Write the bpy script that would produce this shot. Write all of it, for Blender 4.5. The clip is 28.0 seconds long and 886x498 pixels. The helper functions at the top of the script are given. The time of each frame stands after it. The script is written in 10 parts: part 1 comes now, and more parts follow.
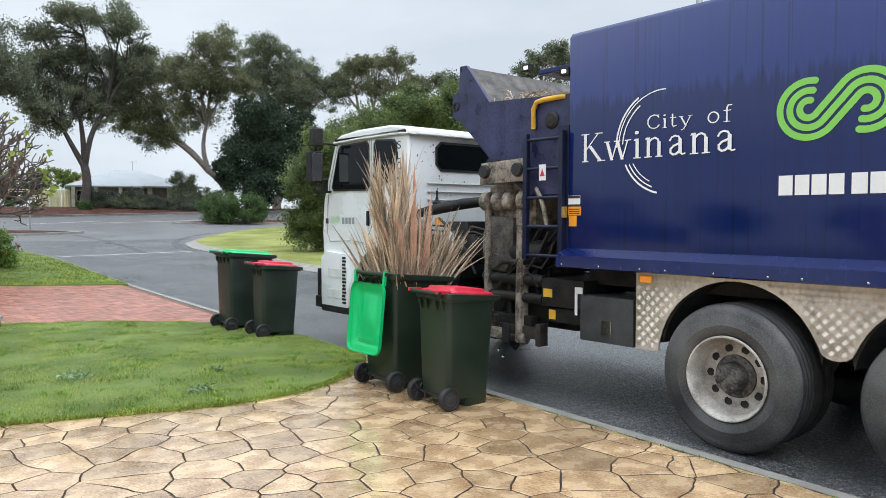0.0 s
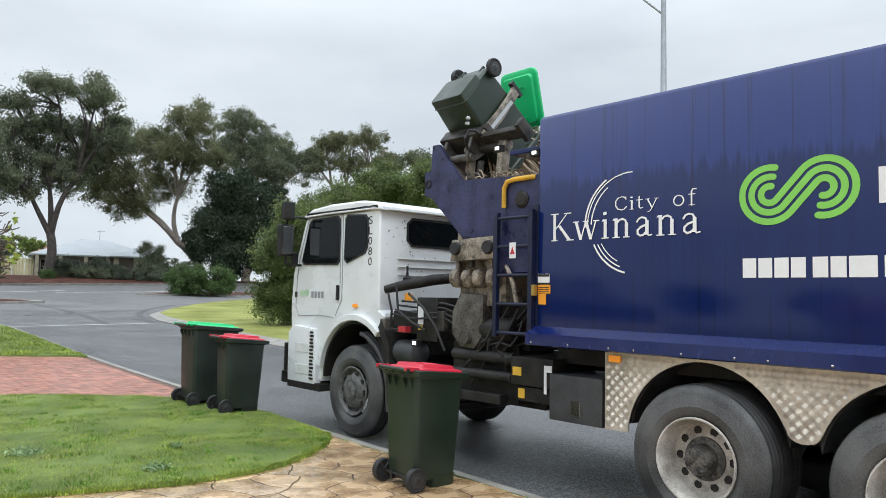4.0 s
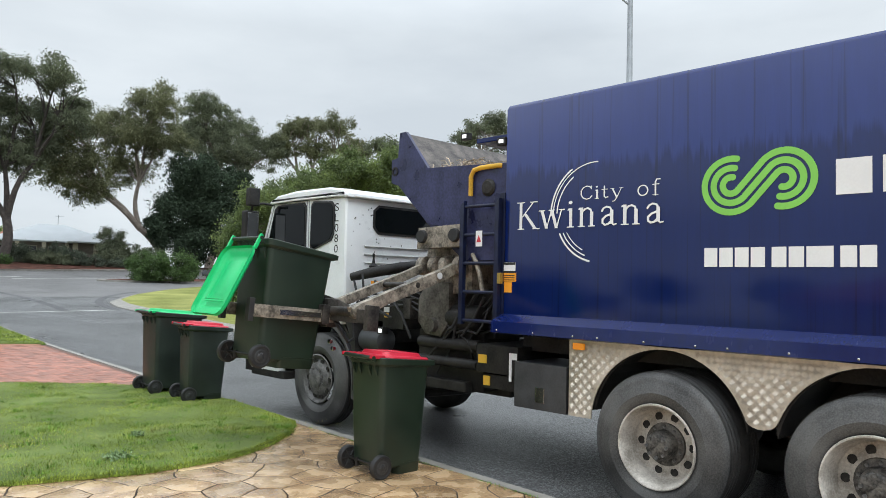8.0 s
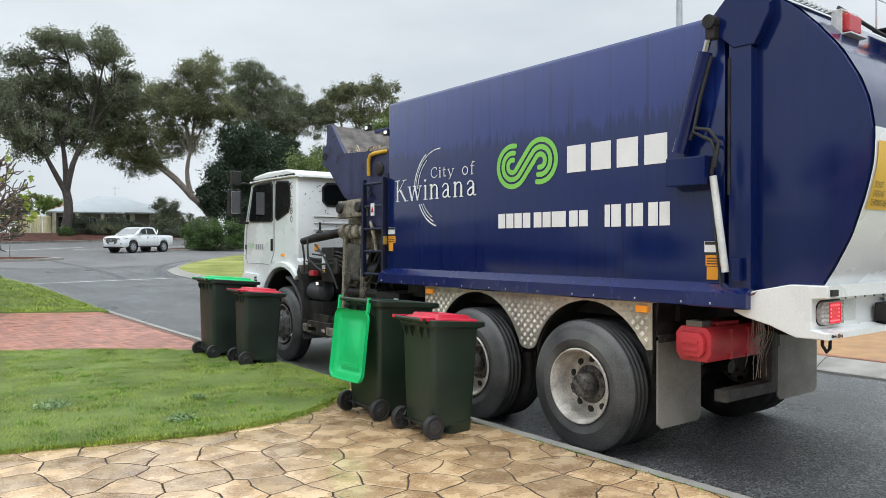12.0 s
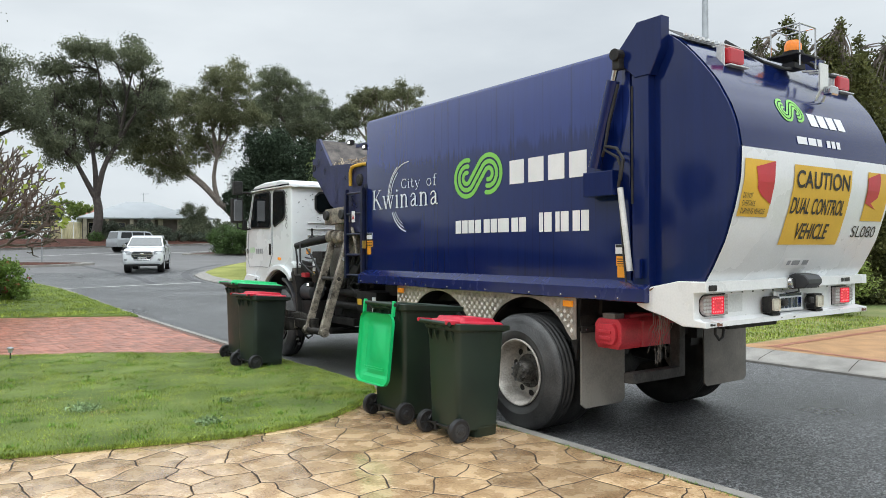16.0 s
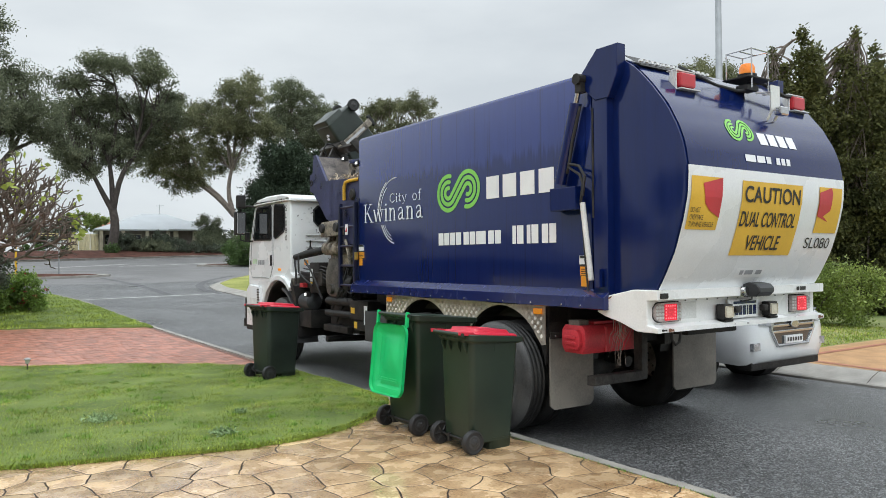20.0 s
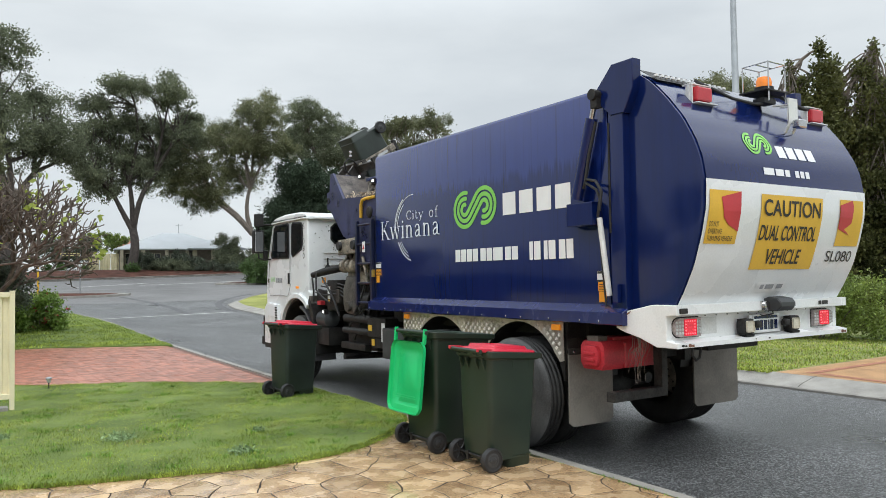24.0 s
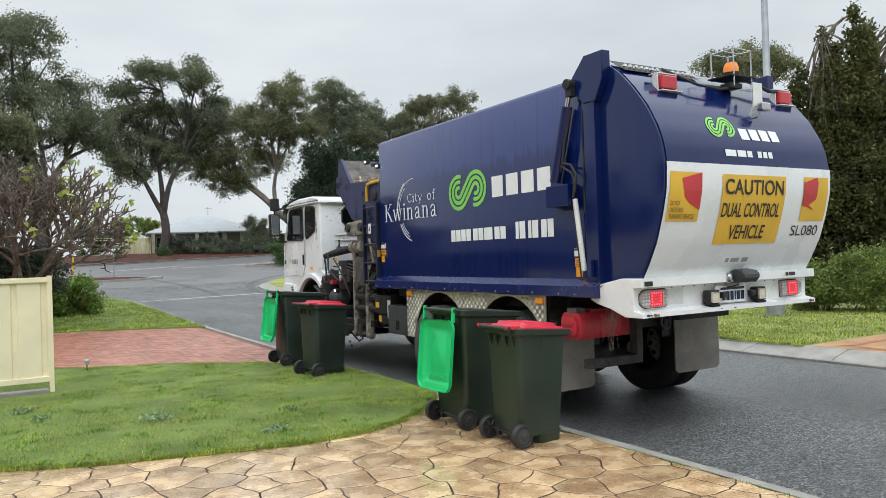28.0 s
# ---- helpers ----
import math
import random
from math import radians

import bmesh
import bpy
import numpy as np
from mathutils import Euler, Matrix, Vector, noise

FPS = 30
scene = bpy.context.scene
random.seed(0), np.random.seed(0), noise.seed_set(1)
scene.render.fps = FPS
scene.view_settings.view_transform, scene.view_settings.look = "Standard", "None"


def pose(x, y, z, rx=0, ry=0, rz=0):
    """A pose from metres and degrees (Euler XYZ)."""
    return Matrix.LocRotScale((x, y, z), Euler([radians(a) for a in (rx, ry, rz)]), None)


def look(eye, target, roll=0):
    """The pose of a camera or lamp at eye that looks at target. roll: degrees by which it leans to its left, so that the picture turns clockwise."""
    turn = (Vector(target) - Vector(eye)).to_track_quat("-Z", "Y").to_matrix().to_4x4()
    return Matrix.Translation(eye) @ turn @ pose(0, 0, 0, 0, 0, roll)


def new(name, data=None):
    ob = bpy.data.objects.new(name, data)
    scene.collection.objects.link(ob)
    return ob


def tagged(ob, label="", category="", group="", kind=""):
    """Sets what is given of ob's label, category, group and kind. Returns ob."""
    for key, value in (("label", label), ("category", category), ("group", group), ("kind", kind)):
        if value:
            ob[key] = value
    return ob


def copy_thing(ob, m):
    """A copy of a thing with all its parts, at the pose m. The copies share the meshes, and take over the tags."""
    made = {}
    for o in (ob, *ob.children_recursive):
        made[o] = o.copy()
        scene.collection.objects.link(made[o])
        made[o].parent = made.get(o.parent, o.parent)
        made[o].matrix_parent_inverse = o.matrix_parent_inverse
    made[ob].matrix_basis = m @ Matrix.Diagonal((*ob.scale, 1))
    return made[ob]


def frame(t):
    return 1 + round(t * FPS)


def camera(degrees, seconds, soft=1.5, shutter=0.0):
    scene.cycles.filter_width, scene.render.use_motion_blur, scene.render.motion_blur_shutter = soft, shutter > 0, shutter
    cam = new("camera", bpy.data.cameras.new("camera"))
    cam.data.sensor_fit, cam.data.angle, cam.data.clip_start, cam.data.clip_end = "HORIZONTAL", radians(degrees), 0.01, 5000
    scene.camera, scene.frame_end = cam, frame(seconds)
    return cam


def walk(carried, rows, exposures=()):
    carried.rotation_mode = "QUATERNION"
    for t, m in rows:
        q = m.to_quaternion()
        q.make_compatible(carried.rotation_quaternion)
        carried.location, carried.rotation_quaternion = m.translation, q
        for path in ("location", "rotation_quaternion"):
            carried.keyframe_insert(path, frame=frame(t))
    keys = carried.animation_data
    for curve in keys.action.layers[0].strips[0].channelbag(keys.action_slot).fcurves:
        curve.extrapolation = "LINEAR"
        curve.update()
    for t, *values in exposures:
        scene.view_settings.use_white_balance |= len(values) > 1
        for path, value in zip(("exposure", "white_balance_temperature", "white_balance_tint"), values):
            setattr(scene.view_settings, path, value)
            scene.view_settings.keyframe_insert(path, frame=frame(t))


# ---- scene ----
# ---- the camera: held by hand on the driveway, it only turns ----
cam = camera(61.9, 28.0, 0.9)
EYE, TILT, TURN = 1.62, -2.35, -36.3
TURNS = [  # seconds, pitch, roll, yaw
    (0.0, -0.00, -0.00, -0.00),
    (0.5, 0.38, -0.02, 0.35),
    (1.0, 0.45, -0.15, 0.55),
    (1.5, 0.19, -0.18, 0.67),
    (2.0, 0.20, -0.09, 0.80),
    (2.5, 1.10, -0.12, 0.65),
    (3.0, 2.74, -0.41, -0.11),
    (3.5, 4.54, -0.74, -1.28),
    (4.0, 5.91, -0.95, -2.36),
    (4.5, 6.65, -0.96, -3.04),
    (6.5, 6.82, -1.05, -3.89),
    (7.0, 6.49, -1.04, -4.38),
    (7.5, 5.97, -1.05, -4.85),
    (8.0, 5.01, -1.08, -4.98),
    (8.5, 3.80, -1.08, -4.88),
    (9.0, 2.86, -0.95, -4.89),
    (9.5, 2.47, -0.84, -5.03),
    (10.0, 2.43, -0.58, -4.99),
    (10.5, 2.44, -0.32, -4.40),
    (11.0, 2.31, 0.01, -3.27),
    (11.5, 2.17, 0.06, -2.07),
    (12.0, 2.06, 0.01, -1.21),
    (12.5, 2.00, 0.01, -0.66),
    (14.5, 2.64, 0.43, 0.25),
    (15.0, 2.62, 0.52, 0.40),
    (15.5, 2.45, 0.39, 0.51),
    (16.0, 2.33, 0.24, 0.70),
    (16.5, 2.29, 0.35, 0.94),
    (17.0, 2.27, 0.44, 1.11),
    (17.5, 2.26, 0.44, 1.22),
    (18.0, 2.31, 0.35, 1.30),
    (18.5, 2.56, 0.31, 1.38),
    (19.0, 2.94, 0.32, 1.51),
    (19.5, 3.21, 0.31, 1.65),
    (20.0, 3.18, 0.31, 1.74),
    (20.5, 2.87, 0.40, 1.71),
    (21.0, 2.53, 0.48, 1.68),
    (21.5, 2.50, 0.66, 1.89),
    (23.5, 4.05, 0.44, 2.94),
    (24.0, 4.48, 0.72, 3.08),
    (24.5, 4.74, 0.90, 3.40),
    (25.0, 4.39, 1.16, 3.98),
    (25.5, 3.66, 1.55, 4.73),
    (26.0, 3.03, 1.90, 5.29),
    (26.5, 2.76, 2.07, 5.42),
    (27.0, 2.88, 2.10, 5.48),
    (27.5, 3.04, 1.98, 5.45),
    (28.0, 2.84, 1.63, 5.24),
]
BASE = pose(0, 0, EYE, 0, 0, TURN) @ pose(0, 0, 0, TILT)
walk(cam, [(t, BASE @ pose(0, 0, 0, 90 + p, r, y)) for t, p, r, y in TURNS],
     [(0.0, -0.05, 5960, 7.5), (3.0, -0.08, 5980, 7.5), (4.5, -0.12, 6080, 7), (7.0, -0.15, 6110, 7), (8.0, -0.12, 6120, 6.5), (9.5, -0.10, 6130, 6.5), (16.0, -0.11, 6200, 6.5), (20.0, -0.14, 6250, 6.5), (28.0, -0.15, 6250, 6.5)])

# ---- light: a bright overcast sky and a broad, weak sun behind it ----
world = bpy.data.worlds.new("overcast")
scene.world = world
world.use_nodes = True
wn, wl = world.node_tree.nodes, world.node_tree.links
wn.clear()


def wnode(kind, **sets):
    n = wn.new(kind)
    for k, v in sets.items():
        n.inputs[k].default_value = v
    return n


w_co = wn.new("ShaderNodeTexCoord")
w_sep = wn.new("ShaderNodeSeparateXYZ")
wl.new(w_co.outputs["Generated"], w_sep.inputs[0])
# brightness grows from the horizon to the zenith, as under a closed cloud sheet
w_up = wn.new("ShaderNodeMapRange")
w_up.inputs["From Min"].default_value, w_up.inputs["From Max"].default_value = 0.32, 1.0
w_up.inputs["To Min"].default_value, w_up.inputs["To Max"].default_value = 1.15, 3.8
wl.new(w_sep.outputs["Z"], w_up.inputs["Value"])
w_map = wn.new("ShaderNodeMapping")
w_map.inputs["Scale"].default_value = (1.0, 1.0, 3.2)
wl.new(w_co.outputs["Generated"], w_map.inputs["Vector"])
w_cloud = wnode("ShaderNodeTexNoise", Scale=2.3, Detail=6.0, Roughness=0.52)
wl.new(w_map.outputs[0], w_cloud.inputs["Vector"])
w_ramp = wn.new("ShaderNodeValToRGB")
w_ramp.color_ramp.elements[0].position, w_ramp.color_ramp.elements[0].color = 0.30, (0.72, 0.745, 0.775, 1)
w_ramp.color_ramp.elements[1].position, w_ramp.color_ramp.elements[1].color = 0.70, (0.93, 0.945, 0.955, 1)
wl.new(w_cloud.outputs["Fac"], w_ramp.inputs["Fac"])
w_sky = wn.new("ShaderNodeTexSky")
w_sky.sky_type = "NISHITA"
w_sky.sun_disc = False
w_sky.sun_elevation, w_sky.sun_rotation = radians(52), radians(200)
w_mul = wn.new("ShaderNodeVectorMath")
w_mul.operation = "SCALE"
wl.new(w_ramp.outputs["Color"], w_mul.inputs[0])
wl.new(w_up.outputs["Result"], w_mul.inputs["Scale"])
w_bg, w_bg2, w_add, w_out = wn.new("ShaderNodeBackground"), wn.new("ShaderNodeBackground"), wn.new("ShaderNodeAddShader"), wn.new("ShaderNodeOutputWorld")
wl.new(w_mul.outputs[0], w_bg.inputs["Color"])
w_bg.inputs["Strength"].default_value = 0.86
wl.new(w_sky.outputs[0], w_bg2.inputs["Color"])
w_bg2.inputs["Strength"].default_value = 0.05 * 0.1
wl.new(w_bg.outputs[0], w_add.inputs[0])
wl.new(w_bg2.outputs[0], w_add.inputs[1])
wl.new(w_add.outputs[0], w_out.inputs["Surface"])
sun = new("sun", bpy.data.lights.new("sun", "SUN"))
sun.data.energy, sun.data.angle, sun.data.color = 0.9, radians(35), (1.0, 0.98, 0.95)
sun.matrix_world = look((-20, -35, 60), (0, 0, 0))

# ---- mesh helpers ----
def box(bm, lo, hi, bev=0.0, seg=2):
    vs = [bm.verts.new((x, y, z)) for x in (lo[0], hi[0]) for y in (lo[1], hi[1]) for z in (lo[2], hi[2])]
    fs = [bm.faces.new([vs[i] for i in q]) for q in ((0, 1, 3, 2), (4, 6, 7, 5), (0, 4, 5, 1), (2, 3, 7, 6), (0, 2, 6, 4), (1, 5, 7, 3))]
    if bev:
        es = list({e for f in fs for e in f.edges})
        bmesh.ops.bevel(bm, geom=es, offset=bev, segments=seg, profile=0.7, affect="EDGES")
    return vs


def prism(bm, pts, axis, a, b, bev=0.0, seg=2):
    """A polygon drawn in the other two axes (in x, y, z order), pulled from a to b along axis."""
    def put(p, k):
        return (k, p[0], p[1]) if axis == "x" else (p[0], k, p[1]) if axis == "y" else (p[0], p[1], k)
    va, vb = [bm.verts.new(put(p, a)) for p in pts], [bm.verts.new(put(p, b)) for p in pts]
    n = len(pts)
    fs = [bm.faces.new([va[i], va[(i + 1) % n], vb[(i + 1) % n], vb[i]]) for i in range(n)]
    fs += [bm.faces.new(va[::-1]), bm.faces.new(vb)]
    bmesh.ops.recalc_face_normals(bm, faces=fs)
    if bev:
        es = [e for e in {e for f in fs[-2:] for e in f.edges}]
        bmesh.ops.bevel(bm, geom=es, offset=bev, segments=seg, profile=0.7, affect="EDGES")
    return fs


def lathe(bm, prof, axis, c, seg=24, cap=True):
    """Rings of (radius, height) about an axis through c."""
    rings = []
    for r, h in prof:
        ring = []
        for i in range(seg):
            a = 2 * math.pi * i / seg
            u, v = r * math.cos(a), r * math.sin(a)
            p = (h, u, v) if axis == "x" else (u, h, v) if axis == "y" else (u, v, h)
            ring.append(bm.verts.new((c[0] + p[0], c[1] + p[1], c[2] + p[2])))
        rings.append(ring)
    fs = []
    for a, b in zip(rings, rings[1:]):
        fs += [bm.faces.new([a[i], a[(i + 1) % seg], b[(i + 1) % seg], b[i]]) for i in range(seg)]
    if cap:
        fs += [bm.faces.new(rings[0][::-1]), bm.faces.new(rings[-1])]
    bmesh.ops.recalc_face_normals(bm, faces=fs)
    return fs


def tube(bm, pts, r, seg=8, cap=True):
    """A round bar along points; r is one radius or one for each point."""
    pts = [Vector(p) for p in pts]
    rs = r if isinstance(r, (list, tuple)) else [r] * len(pts)
    rings, ref = [], None
    for i, p in enumerate(pts):
        d = (pts[min(i + 1, len(pts) - 1)] - pts[max(i - 1, 0)]).normalized()
        if ref is None:
            ref = d.orthogonal().normalized()
        u = (ref - d * ref.dot(d)).normalized()
        ref, v = u, d.cross(u)
        rings.append([bm.verts.new(p + (u * math.cos(2 * math.pi * k / seg) + v * math.sin(2 * math.pi * k / seg)) * rs[i]) for k in range(seg)])
    for a, b in zip(rings, rings[1:]):
        for k in range(seg):
            bm.faces.new([a[k], a[(k + 1) % seg], b[(k + 1) % seg], b[k]])
    if cap:
        bm.faces.new(rings[0][::-1]), bm.faces.new(rings[-1])


def mesh_of(bm, name, mat, smooth=False):
    me = bpy.data.meshes.new(name)
    bm.to_mesh(me)
    bm.free()
    if mat:
        me.materials.append(mat)
    if smooth:
        me.shade_smooth()
        me.set_sharp_from_angle(angle=radians(38))
    return me


def part(name, bm, mat, parent=None, label="", smooth=False, at=None):
    """One bmesh as one object under a thing or a part."""
    ob = new(name, mesh_of(bm, name, mat, smooth) if isinstance(bm, bmesh.types.BMesh) else bm)
    if parent:
        ob.parent = parent
    if at:
        ob.matrix_basis = at
    if label:
        tagged(ob, label)
    return ob


def thing(name, m, label, category, group="", kind=""):
    ob = new(name)
    ob.empty_display_size = 0.1
    ob.matrix_basis = m
    return tagged(ob, label, category, group, kind)


def B():
    return bmesh.new()


def raw(name, verts, faces, mat, smooth=False):
    me = bpy.data.meshes.new(name)
    me.from_pydata(verts, [], faces)
    me.materials.append(mat)
    if smooth:
        me.shade_smooth()
    return me


def letters(text, height, mat, name, width=None, thick=0.002, slant=0.0, gap=1.0, thin=0.0):
    """Words in the built-in font as a thin mesh, its lower left corner at the origin, in the xy plane."""
    cu = bpy.data.curves.new(name, "FONT")
    cu.body, cu.size, cu.extrude, cu.shear, cu.space_character = text, 1.0, 0.0, slant, gap
    cu.offset = -thin
    tmp = bpy.data.objects.new(name, cu)
    me = bpy.data.meshes.new_from_object(tmp)
    bpy.data.objects.remove(tmp)
    co = np.empty(len(me.vertices) * 3)
    me.vertices.foreach_get("co", co)
    co = co.reshape(-1, 3)
    lo, hi = co.min(0), co.max(0)
    k = height / (hi[1] - lo[1])
    kx = width / (hi[0] - lo[0]) if width else k
    co[:, 0], co[:, 1] = (co[:, 0] - lo[0]) * kx, (co[:, 1] - lo[1]) * k
    me.vertices.foreach_set("co", co.ravel())
    me.materials.clear()
    me.materials.append(mat)
    me.name = name
    return me


def rise(y):
    u = (y - 21) / 3
    return 0.034 * 3 * (u if u > 30 else math.log1p(math.exp(max(u, -30))))


def bank(y):
    u = (y - 68) / 2
    return 0.05 * 2 * (u if u > 30 else math.log1p(math.exp(max(u, -30))))


def gz(y):
    """The height of the land, which climbs away from the driveway."""
    y = min(y, 82)
    return rise(y) + bank(y)


ROAD = -0.13
TRUCK_Z = -0.07

# ---- materials ----
def M(name, base, rough=0.6, metal=0.0, var=0.18, scale=3.0, bump=0.0, bscale=60.0, base2=None, rnd=0.0, spec=0.5,
      coat=0.0, stretch=None, emit=None, trans=0.0, island=False, rvar=0.0, fine=0.5):
    """A surface with two scales of colour change, grain and a little relief."""
    m = bpy.data.materials.new(name)
    m.use_nodes = True
    nt = m.node_tree
    n, l = nt.nodes, nt.links
    p = n["Principled BSDF"]
    p.inputs["Roughness"].default_value, p.inputs["Metallic"].default_value = rough, metal
    p.inputs["Specular IOR Level"].default_value = spec
    p.inputs["Coat Weight"].default_value = coat
    p.inputs["Coat Roughness"].default_value = 0.08
    if trans:
        p.inputs["Transmission Weight"].default_value = trans
    co = n.new("ShaderNodeTexCoord")
    mp = n.new("ShaderNodeMapping")
    mp.inputs["Scale"].default_value = stretch or (1, 1, 1)
    l.new(co.outputs["Object"], mp.inputs["Vector"])
    big, small = n.new("ShaderNodeTexNoise"), n.new("ShaderNodeTexNoise")
    big.inputs["Scale"].default_value, big.inputs["Detail"].default_value = scale, 5
    small.inputs["Scale"].default_value, small.inputs["Detail"].default_value = bscale, 3
    l.new(mp.outputs[0], big.inputs["Vector"]), l.new(mp.outputs[0], small.inputs["Vector"])
    mix = n.new("ShaderNodeMath")
    mix.operation = "MULTIPLY_ADD"
    l.new(small.outputs["Fac"], mix.inputs[0])
    mix.inputs[1].default_value = fine
    sub = n.new("ShaderNodeMath")
    sub.operation = "SUBTRACT"
    l.new(big.outputs["Fac"], sub.inputs[0])
    sub.inputs[1].default_value = 0.5 * fine
    l.new(sub.outputs[0], mix.inputs[2])
    ramp = n.new("ShaderNodeValToRGB")
    a = base2 or tuple(c * (1 + var) for c in base)
    b = tuple(c * (1 - var) for c in base)
    ramp.color_ramp.elements[0].position, ramp.color_ramp.elements[0].color = 0.32, (*b, 1)
    ramp.color_ramp.elements[1].position, ramp.color_ramp.elements[1].color = 0.68, (*[min(1, c) for c in a], 1)
    l.new(mix.outputs[0], ramp.inputs["Fac"])
    colour = ramp.outputs["Color"]
    if rnd:
        hsv = n.new("ShaderNodeHueSaturation")
        src = n.new("ShaderNodeNewGeometry").outputs["Random Per Island"] if island else n.new("ShaderNodeObjectInfo").outputs["Random"]
        mr = n.new("ShaderNodeMapRange")
        mr.inputs["To Min"].default_value, mr.inputs["To Max"].default_value = 1 - rnd, 1 + rnd
        l.new(src, mr.inputs["Value"]), l.new(mr.outputs[0], hsv.inputs["Value"])
        l.new(colour, hsv.inputs["Color"])
        colour = hsv.outputs["Color"]
    l.new(colour, p.inputs["Base Color"])
    if rvar:
        mr2 = n.new("ShaderNodeMapRange")
        mr2.inputs["From Min"].default_value, mr2.inputs["From Max"].default_value = 0.35, 0.65
        mr2.inputs["To Min"].default_value, mr2.inputs["To Max"].default_value = max(0.02, rough - rvar), min(1, rough + rvar)
        l.new(big.outputs["Fac"], mr2.inputs["Value"]), l.new(mr2.outputs[0], p.inputs["Roughness"])
    if bump:
        bp = n.new("ShaderNodeBump")
        bp.inputs["Strength"].default_value, bp.inputs["Distance"].default_value = min(1, bump), 0.01
        l.new(small.outputs["Fac"], bp.inputs["Height"]), l.new(bp.outputs[0], p.inputs["Normal"])
    if emit:
        p.inputs["Emission Color"].default_value, p.inputs["Emission Strength"].default_value = (*emit[:3], 1), emit[3]
    return m


ASPHALT = M("asphalt", (0.031, 0.032, 0.0335), 0.37, spec=0.95, var=0.3, scale=0.35, bscale=9, base2=(0.051, 0.052, 0.053), rvar=0.10, fine=0.5)


def aggregate(m, scale, lo, hi, depth):
    """Single chips of stone in the binder: each chip has its own grey and stands a little proud."""
    nt = m.node_tree
    n, l = nt.nodes, nt.links
    p = n["Principled BSDF"]
    old = p.inputs["Base Color"].links[0].from_socket
    co = n.new("ShaderNodeTexCoord")
    vor = n.new("ShaderNodeTexVoronoi")
    vor.inputs["Scale"].default_value = scale
    l.new(co.outputs["Object"], vor.inputs["Vector"])
    sep = n.new("ShaderNodeSeparateColor")
    l.new(vor.outputs["Color"], sep.inputs[0])
    # the palest chips also paint the wet road's glints into the colour
    chip = n.new("ShaderNodeMapRange")
    chip.inputs["From Min"].default_value, chip.inputs["From Max"].default_value = 0.45, 1.0
    chip.inputs["To Min"].default_value, chip.inputs["To Max"].default_value = lo, hi
    l.new(sep.outputs[0], chip.inputs["Value"])
    mul = n.new("ShaderNodeMix")
    mul.data_type, mul.blend_type = "RGBA", "MULTIPLY"
    mul.inputs["Factor"].default_value = 1.0
    l.new(old, mul.inputs["A"]), l.new(chip.outputs[0], mul.inputs["B"])
    l.new(mul.outputs["Result"], p.inputs["Base Color"])
    bp = n.new("ShaderNodeBump")
    bp.invert = True
    bp.inputs["Strength"].default_value, bp.inputs["Distance"].default_value = 1.0, depth
    l.new(vor.outputs["Distance"], bp.inputs["Height"]), l.new(bp.outputs[0], p.inputs["Normal"])
    return m


aggregate(ASPHALT, 78, 0.4, 6.5, 0.010)
ASPHALT_OLD = M("asphalt_old", (0.135, 0.132, 0.132), 0.55, var=0.2, scale=0.3, bump=0.4, bscale=90, rvar=0.12)
CONCRETE = M("concrete", (0.27, 0.255, 0.23), 0.6, var=0.25, scale=2.5, bump=0.3, bscale=120)
STONE = M("stamped_stone", (0.50, 0.30, 0.148), 0.24, var=0.30, scale=4.5, bump=0.6, bscale=50, base2=(0.66, 0.465, 0.265), rnd=0.26, coat=0.7, rvar=0.12, fine=0.6)
STONE_ALL = M("stamped_stone_field", (0.50, 0.30, 0.148), 0.24, var=0.30, scale=4.5, bump=0.6, bscale=50, base2=(0.66, 0.465, 0.265), rnd=0.22, rvar=0.12, coat=0.7, fine=0.6, island=True)
JOINT = M("stamped_joint", (0.038, 0.027, 0.020), 0.85, var=0.5, scale=5, bump=0.5, spec=0.2)
PAVER = M("red_paver", (0.37, 0.155, 0.105), 0.42, coat=0.12, var=0.25, scale=8, bump=0.3, bscale=70, rnd=0.34)
PAVER_ALL = M("red_paver_field", (0.37, 0.155, 0.105), 0.42, coat=0.12, var=0.25, scale=8, bump=0.3, bscale=70, rnd=0.34, island=True)
SAND = M("paver_sand", (0.16, 0.10, 0.08), 0.9, var=0.2)
SOIL = M("lawn_soil", (0.10, 0.155, 0.025), 0.95, var=0.4, scale=1.2, bump=0.7, bscale=60, base2=(0.16, 0.21, 0.05))
GRASS = M("grass", (0.225, 0.335, 0.03), 0.55, var=0.40, scale=1.6, bscale=5, base2=(0.39, 0.46, 0.075), rnd=0.5, island=True, spec=0.3)
GRASS_TUFT = M("grass_tuft", (0.16, 0.29, 0.04), 0.5, var=0.3, scale=2, rnd=0.4, island=True, spec=0.3)
GRASS_STRAW = M("grass_straw", (0.42, 0.36, 0.15), 0.6, var=0.3, scale=2, rnd=0.4, island=True, spec=0.3)
WEED = M("weed", (0.22, 0.31, 0.14), 0.6, var=0.2, rnd=0.3, island=True)
GRASS_FAR = M("grass_yellow", (0.21, 0.235, 0.055), 0.9, var=0.3, scale=0.5, bump=0.8, bscale=14, base2=(0.33, 0.34, 0.11), spec=0.15)
GRASS_DRY = M("grass_verge", (0.17, 0.24, 0.06), 0.9, var=0.3, scale=0.6, bump=0.8, bscale=18, base2=(0.27, 0.27, 0.11))
LAND = M("land", (0.16, 0.17, 0.07), 0.95, var=0.3, scale=0.1, bump=0.5, bscale=3)
MULCH = M("mulch", (0.085, 0.040, 0.030), 0.95, var=0.5, scale=1.2, bump=1.0, bscale=14, spec=0.1)
